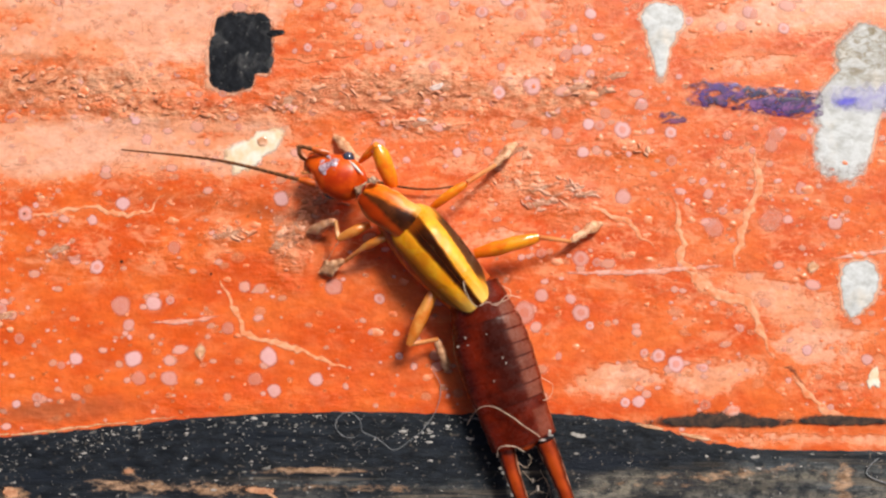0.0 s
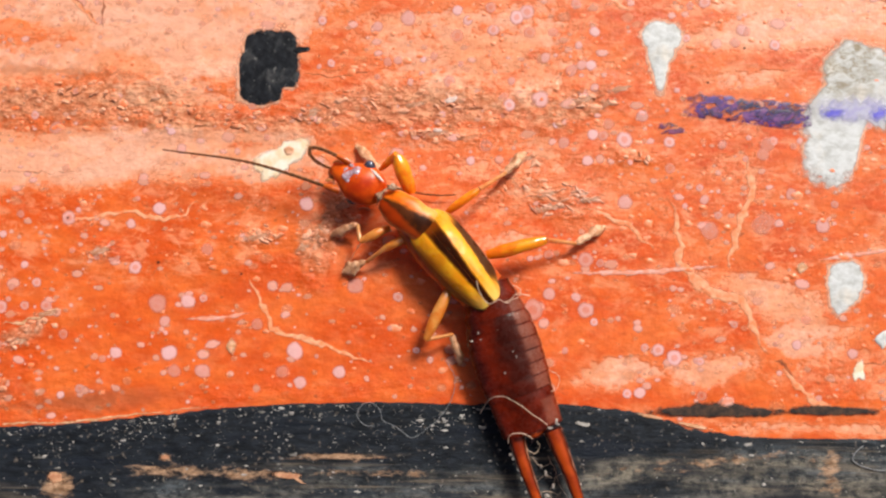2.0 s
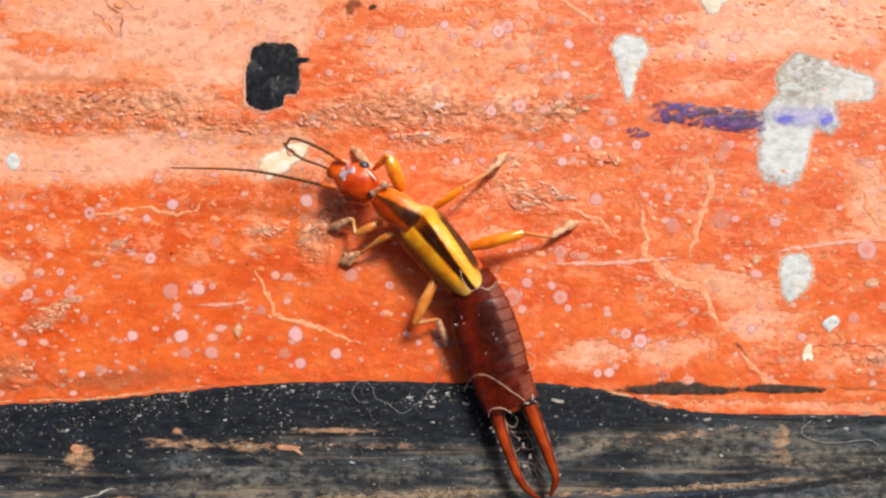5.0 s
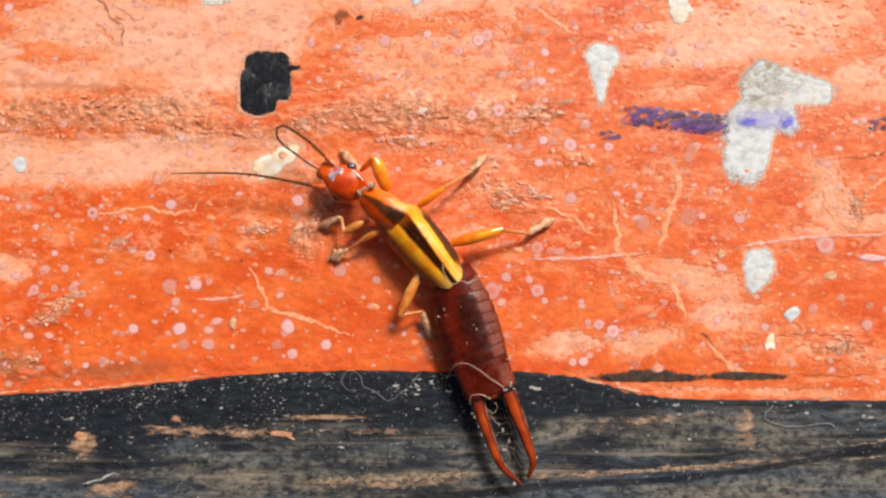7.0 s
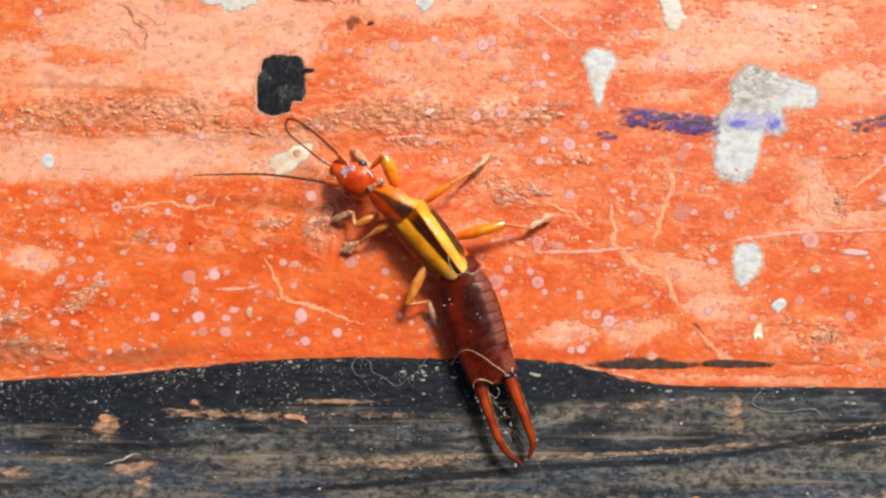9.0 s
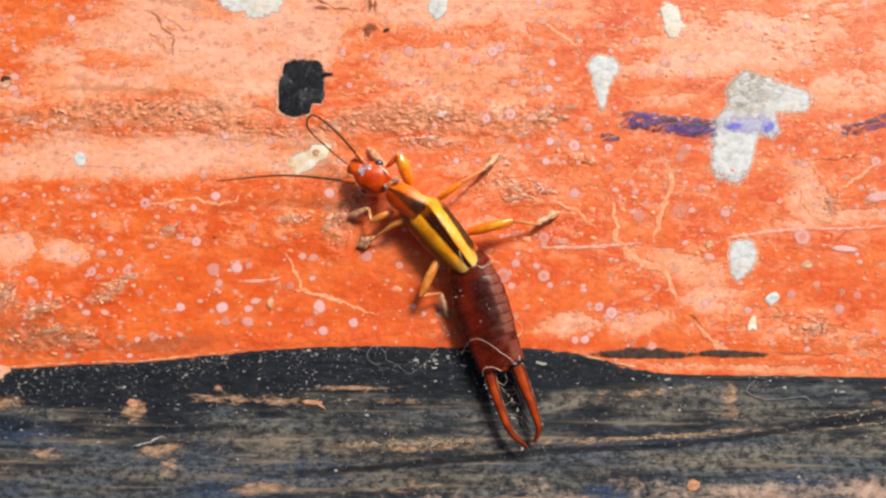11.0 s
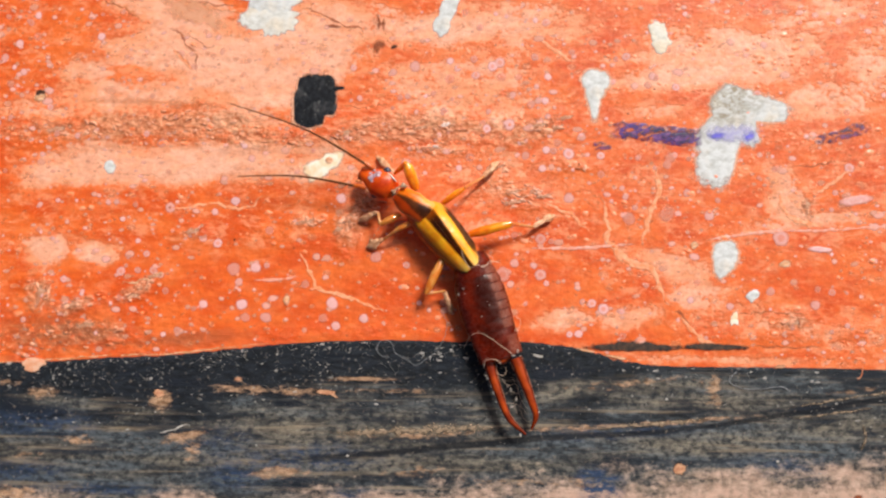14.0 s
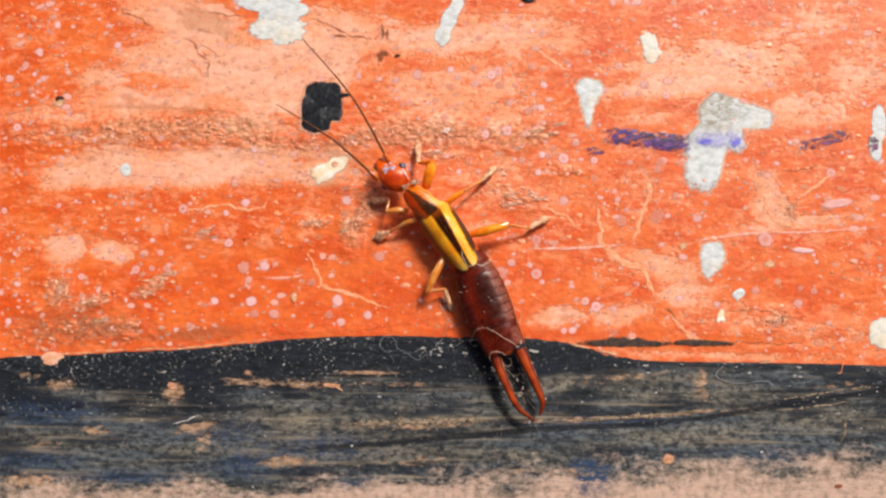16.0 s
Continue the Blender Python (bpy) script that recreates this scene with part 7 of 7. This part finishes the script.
    chain_rows(*ANTENNA_HIGH, [
        (0, [(-6.71, 6.05, 1.56), (-7.06, 6.07, 1.66), (-6.95, 5.90, 1.63), (-6.95, 5.76, 1.35), (-6.71, 5.65, 1.00), (-5.55, 5.32, 0.35), (-3.91, 4.91, 0.30), (-2.68, 4.75, 0.30), (-1.25, 4.91, 0.30)]),
        (0.5, [(-6.78, 6.13, 1.56), (-7.20, 6.18, 1.67), (-7.10, 5.96, 1.64), (-7.03, 5.80, 1.35), (-6.71, 5.65, 1.00), (-5.55, 5.32, 0.35), (-3.91, 4.91, 0.30), (-2.68, 4.75, 0.30), (-1.25, 4.91, 0.30)]),
        (1.5, [(-6.86, 6.25, 1.56), (-7.37, 6.37, 1.67), (-7.31, 6.08, 1.64), (-7.13, 5.86, 1.35), (-6.71, 5.65, 1.00), (-5.55, 5.32, 0.35), (-3.91, 4.91, 0.30), (-2.68, 4.75, 0.30), (-1.25, 4.91, 0.30)]),
        (2.4, [(-7.00, 6.31, 1.56), (-7.62, 6.44, 1.68), (-7.57, 6.08, 1.65), (-7.27, 5.85, 1.35), (-6.71, 5.65, 1.00), (-5.55, 5.32, 0.35), (-3.91, 4.91, 0.30), (-2.68, 4.75, 0.30), (-1.25, 4.91, 0.30)]),
        (3, [(-7.08, 6.41, 1.56), (-7.78, 6.60, 1.68), (-7.75, 6.21, 1.66), (-7.36, 5.92, 1.35), (-6.71, 5.65, 1.00), (-5.55, 5.32, 0.35), (-3.91, 4.91, 0.30), (-2.68, 4.75, 0.30), (-1.25, 4.91, 0.30)]),
        (3.5, [(-7.19, 6.39, 1.56), (-7.97, 6.58, 1.68), (-7.93, 6.18, 1.66), (-7.45, 5.90, 1.35), (-6.71, 5.65, 1.00), (-5.55, 5.32, 0.35), (-3.91, 4.91, 0.30), (-2.68, 4.75, 0.30), (-1.25, 4.91, 0.30)]),
        (4.2, [(-7.33, 6.44, 1.56), (-8.23, 6.64, 1.68), (-8.20, 6.20, 1.67), (-7.58, 5.90, 1.35), (-6.71, 5.65, 1.00), (-5.55, 5.32, 0.35), (-3.91, 4.91, 0.30), (-2.68, 4.75, 0.30), (-1.25, 4.91, 0.30)]),
        (6.5, [(-7.33, 6.90, 1.56), (-8.32, 7.39, 1.69), (-8.46, 6.82, 1.67), (-7.73, 6.23, 1.35), (-6.71, 5.65, 1.00), (-5.55, 5.32, 0.35), (-3.91, 4.91, 0.30), (-2.68, 4.75, 0.30), (-1.25, 4.91, 0.30)]),
        (7, [(-7.32, 6.98, 1.56), (-8.32, 7.55, 1.69), (-8.49, 6.98, 1.67), (-7.74, 6.32, 1.35), (-6.71, 5.65, 1.00), (-5.55, 5.32, 0.35), (-3.91, 4.91, 0.30), (-2.68, 4.75, 0.30), (-1.25, 4.91, 0.30)]),
        (7.6, [(-7.04, 7.13, 1.56), (-7.87, 7.83, 1.69), (-8.14, 7.31, 1.67), (-7.57, 6.51, 1.35), (-6.71, 5.65, 1.00), (-5.55, 5.32, 0.35), (-3.91, 4.91, 0.30), (-2.68, 4.75, 0.30), (-1.25, 4.91, 0.30)]),
        (8, [(-7.12, 7.12, 1.56), (-8.00, 7.80, 1.69), (-8.25, 7.27, 1.67), (-7.62, 6.48, 1.35), (-6.71, 5.65, 1.00), (-5.55, 5.32, 0.35), (-3.91, 4.91, 0.30), (-2.68, 4.75, 0.30), (-1.25, 4.91, 0.30)]),
        (8.7, [(-7.45, 7.13, 1.56), (-8.56, 7.83, 1.69), (-8.75, 7.27, 1.67), (-7.87, 6.47, 1.35), (-6.71, 5.65, 1.00), (-5.55, 5.32, 0.35), (-3.91, 4.91, 0.30), (-2.68, 4.75, 0.30), (-1.25, 4.91, 0.30)]),
        (10.8, [(-7.42, 7.24, 1.56), (-8.54, 8.00, 1.69), (-8.79, 7.39, 1.68), (-7.90, 6.53, 1.35), (-6.71, 5.65, 1.00), (-5.55, 5.32, 0.35), (-3.91, 4.91, 0.30), (-2.68, 4.75, 0.30), (-1.25, 4.91, 0.30)]),
        (11.2, [(-7.38, 7.31, 1.56), (-8.49, 8.12, 1.69), (-8.77, 7.53, 1.68), (-7.88, 6.60, 1.35), (-6.71, 5.65, 1.00), (-5.55, 5.32, 0.35), (-3.91, 4.91, 0.30), (-2.68, 4.75, 0.30), (-1.25, 4.91, 0.30)]),
        (12, [(-7.44, 7.34, 1.56), (-8.59, 8.19, 1.69), (-8.87, 7.59, 1.68), (-7.93, 6.63, 1.35), (-6.71, 5.65, 1.00), (-5.55, 5.32, 0.35), (-3.91, 4.91, 0.30), (-2.68, 4.75, 0.30), (-1.25, 4.91, 0.30)]),
        (12.4, [(-7.34, 7.26, 1.56), (-8.41, 8.04, 1.69), (-8.68, 7.44, 1.68), (-7.84, 6.56, 1.35), (-6.71, 5.65, 1.00), (-5.55, 5.32, 0.35), (-3.91, 4.91, 0.30), (-2.68, 4.75, 0.30), (-1.25, 4.91, 0.30)]),
        (12.6, [(-7.44, 7.30, 1.56), (-8.58, 8.12, 1.69), (-8.84, 7.55, 1.68), (-7.92, 6.61, 1.35), (-6.71, 5.65, 1.00), (-5.55, 5.32, 0.35), (-3.91, 4.91, 0.30), (-2.68, 4.75, 0.30), (-1.25, 4.91, 0.30)]),
        (12.75, [(-6.77, 7.29, 5.04), (-7.72, 8.59, 8.49)]),
        (12.8, [(-6.85, 7.41, 4.97), (-7.92, 8.83, 8.35)]),
        (13, [(-6.93, 7.45, 4.93), (-8.09, 8.89, 8.28)]),
        (13.2, [(-7.13, 7.16, 5.00), (-8.44, 8.25, 8.42)]),
        (13.3, [(-7.88, 6.02, 4.92), (-9.72, 5.77, 8.27)]),
        (13.4, [(-7.90, 6.08, 4.91), (-9.78, 5.89, 8.24)]),
        (13.5, [(-9.32, 6.93, 2.96), (-12.56, 7.80, 1.20)]),
        (13.6, [(-9.52, 7.15, 2.54), (-12.98, 8.24, 1.20)]),
        (13.8, [(-9.17, 7.06, 3.07), (-12.26, 8.08, 1.20)]),
        (14, [(-9.37, 7.63, 2.71), (-12.95, 8.70, 3.85)]),
        (14.2, [(-9.48, 7.32, 2.49), (-12.90, 8.58, 1.20)]),
        (14.4, [(-9.58, 7.60, 1.07), (-13.30, 8.79, 0.56)]),
        (14.5, [(-9.56, 7.68, 1.97), (-13.30, 8.75, 2.36)]),
        (14.6, [(-9.30, 7.74, 2.72), (-12.83, 8.97, 3.87)]),
        (14.8, [(-9.31, 7.72, 2.73), (-12.85, 8.92, 3.87)]),
        (15, [(-9.25, 8.25, 1.72), (-12.79, 9.89, 1.85)]),
        (15.2, [(-8.79, 8.28, 2.93), (-12.01, 10.02, 4.28)]),
        (15.3, [(-8.14, 8.82, 2.93), (-11.12, 10.94, 4.28)]),
        (15.4, [(-7.18, 9.60, 2.87), (-9.73, 12.26, 4.16)]),
        (15.5, [(-6.00, 10.19, 2.60), (-7.33, 13.54, 1.20)]),
        (15.6, [(-4.56, 10.79, 1.02), (-5.26, 14.59, 0.46)]),
        (15.7, [(-4.25, 10.55, 2.66), (-4.58, 14.30, 3.73)]),
        (15.8, [(-4.72, 10.57, 2.47), (-5.33, 14.33, 3.37)]),
        (16, [(-7.28, 9.66, 2.80), (-9.73, 12.44, 4.02)]),
    ], ROOT_HIGH)


ROOT_LOW, ROOT_HIGH = (-1.66, 0.12, -0.05), (-1.19, 1.16, 0.08)
motions()
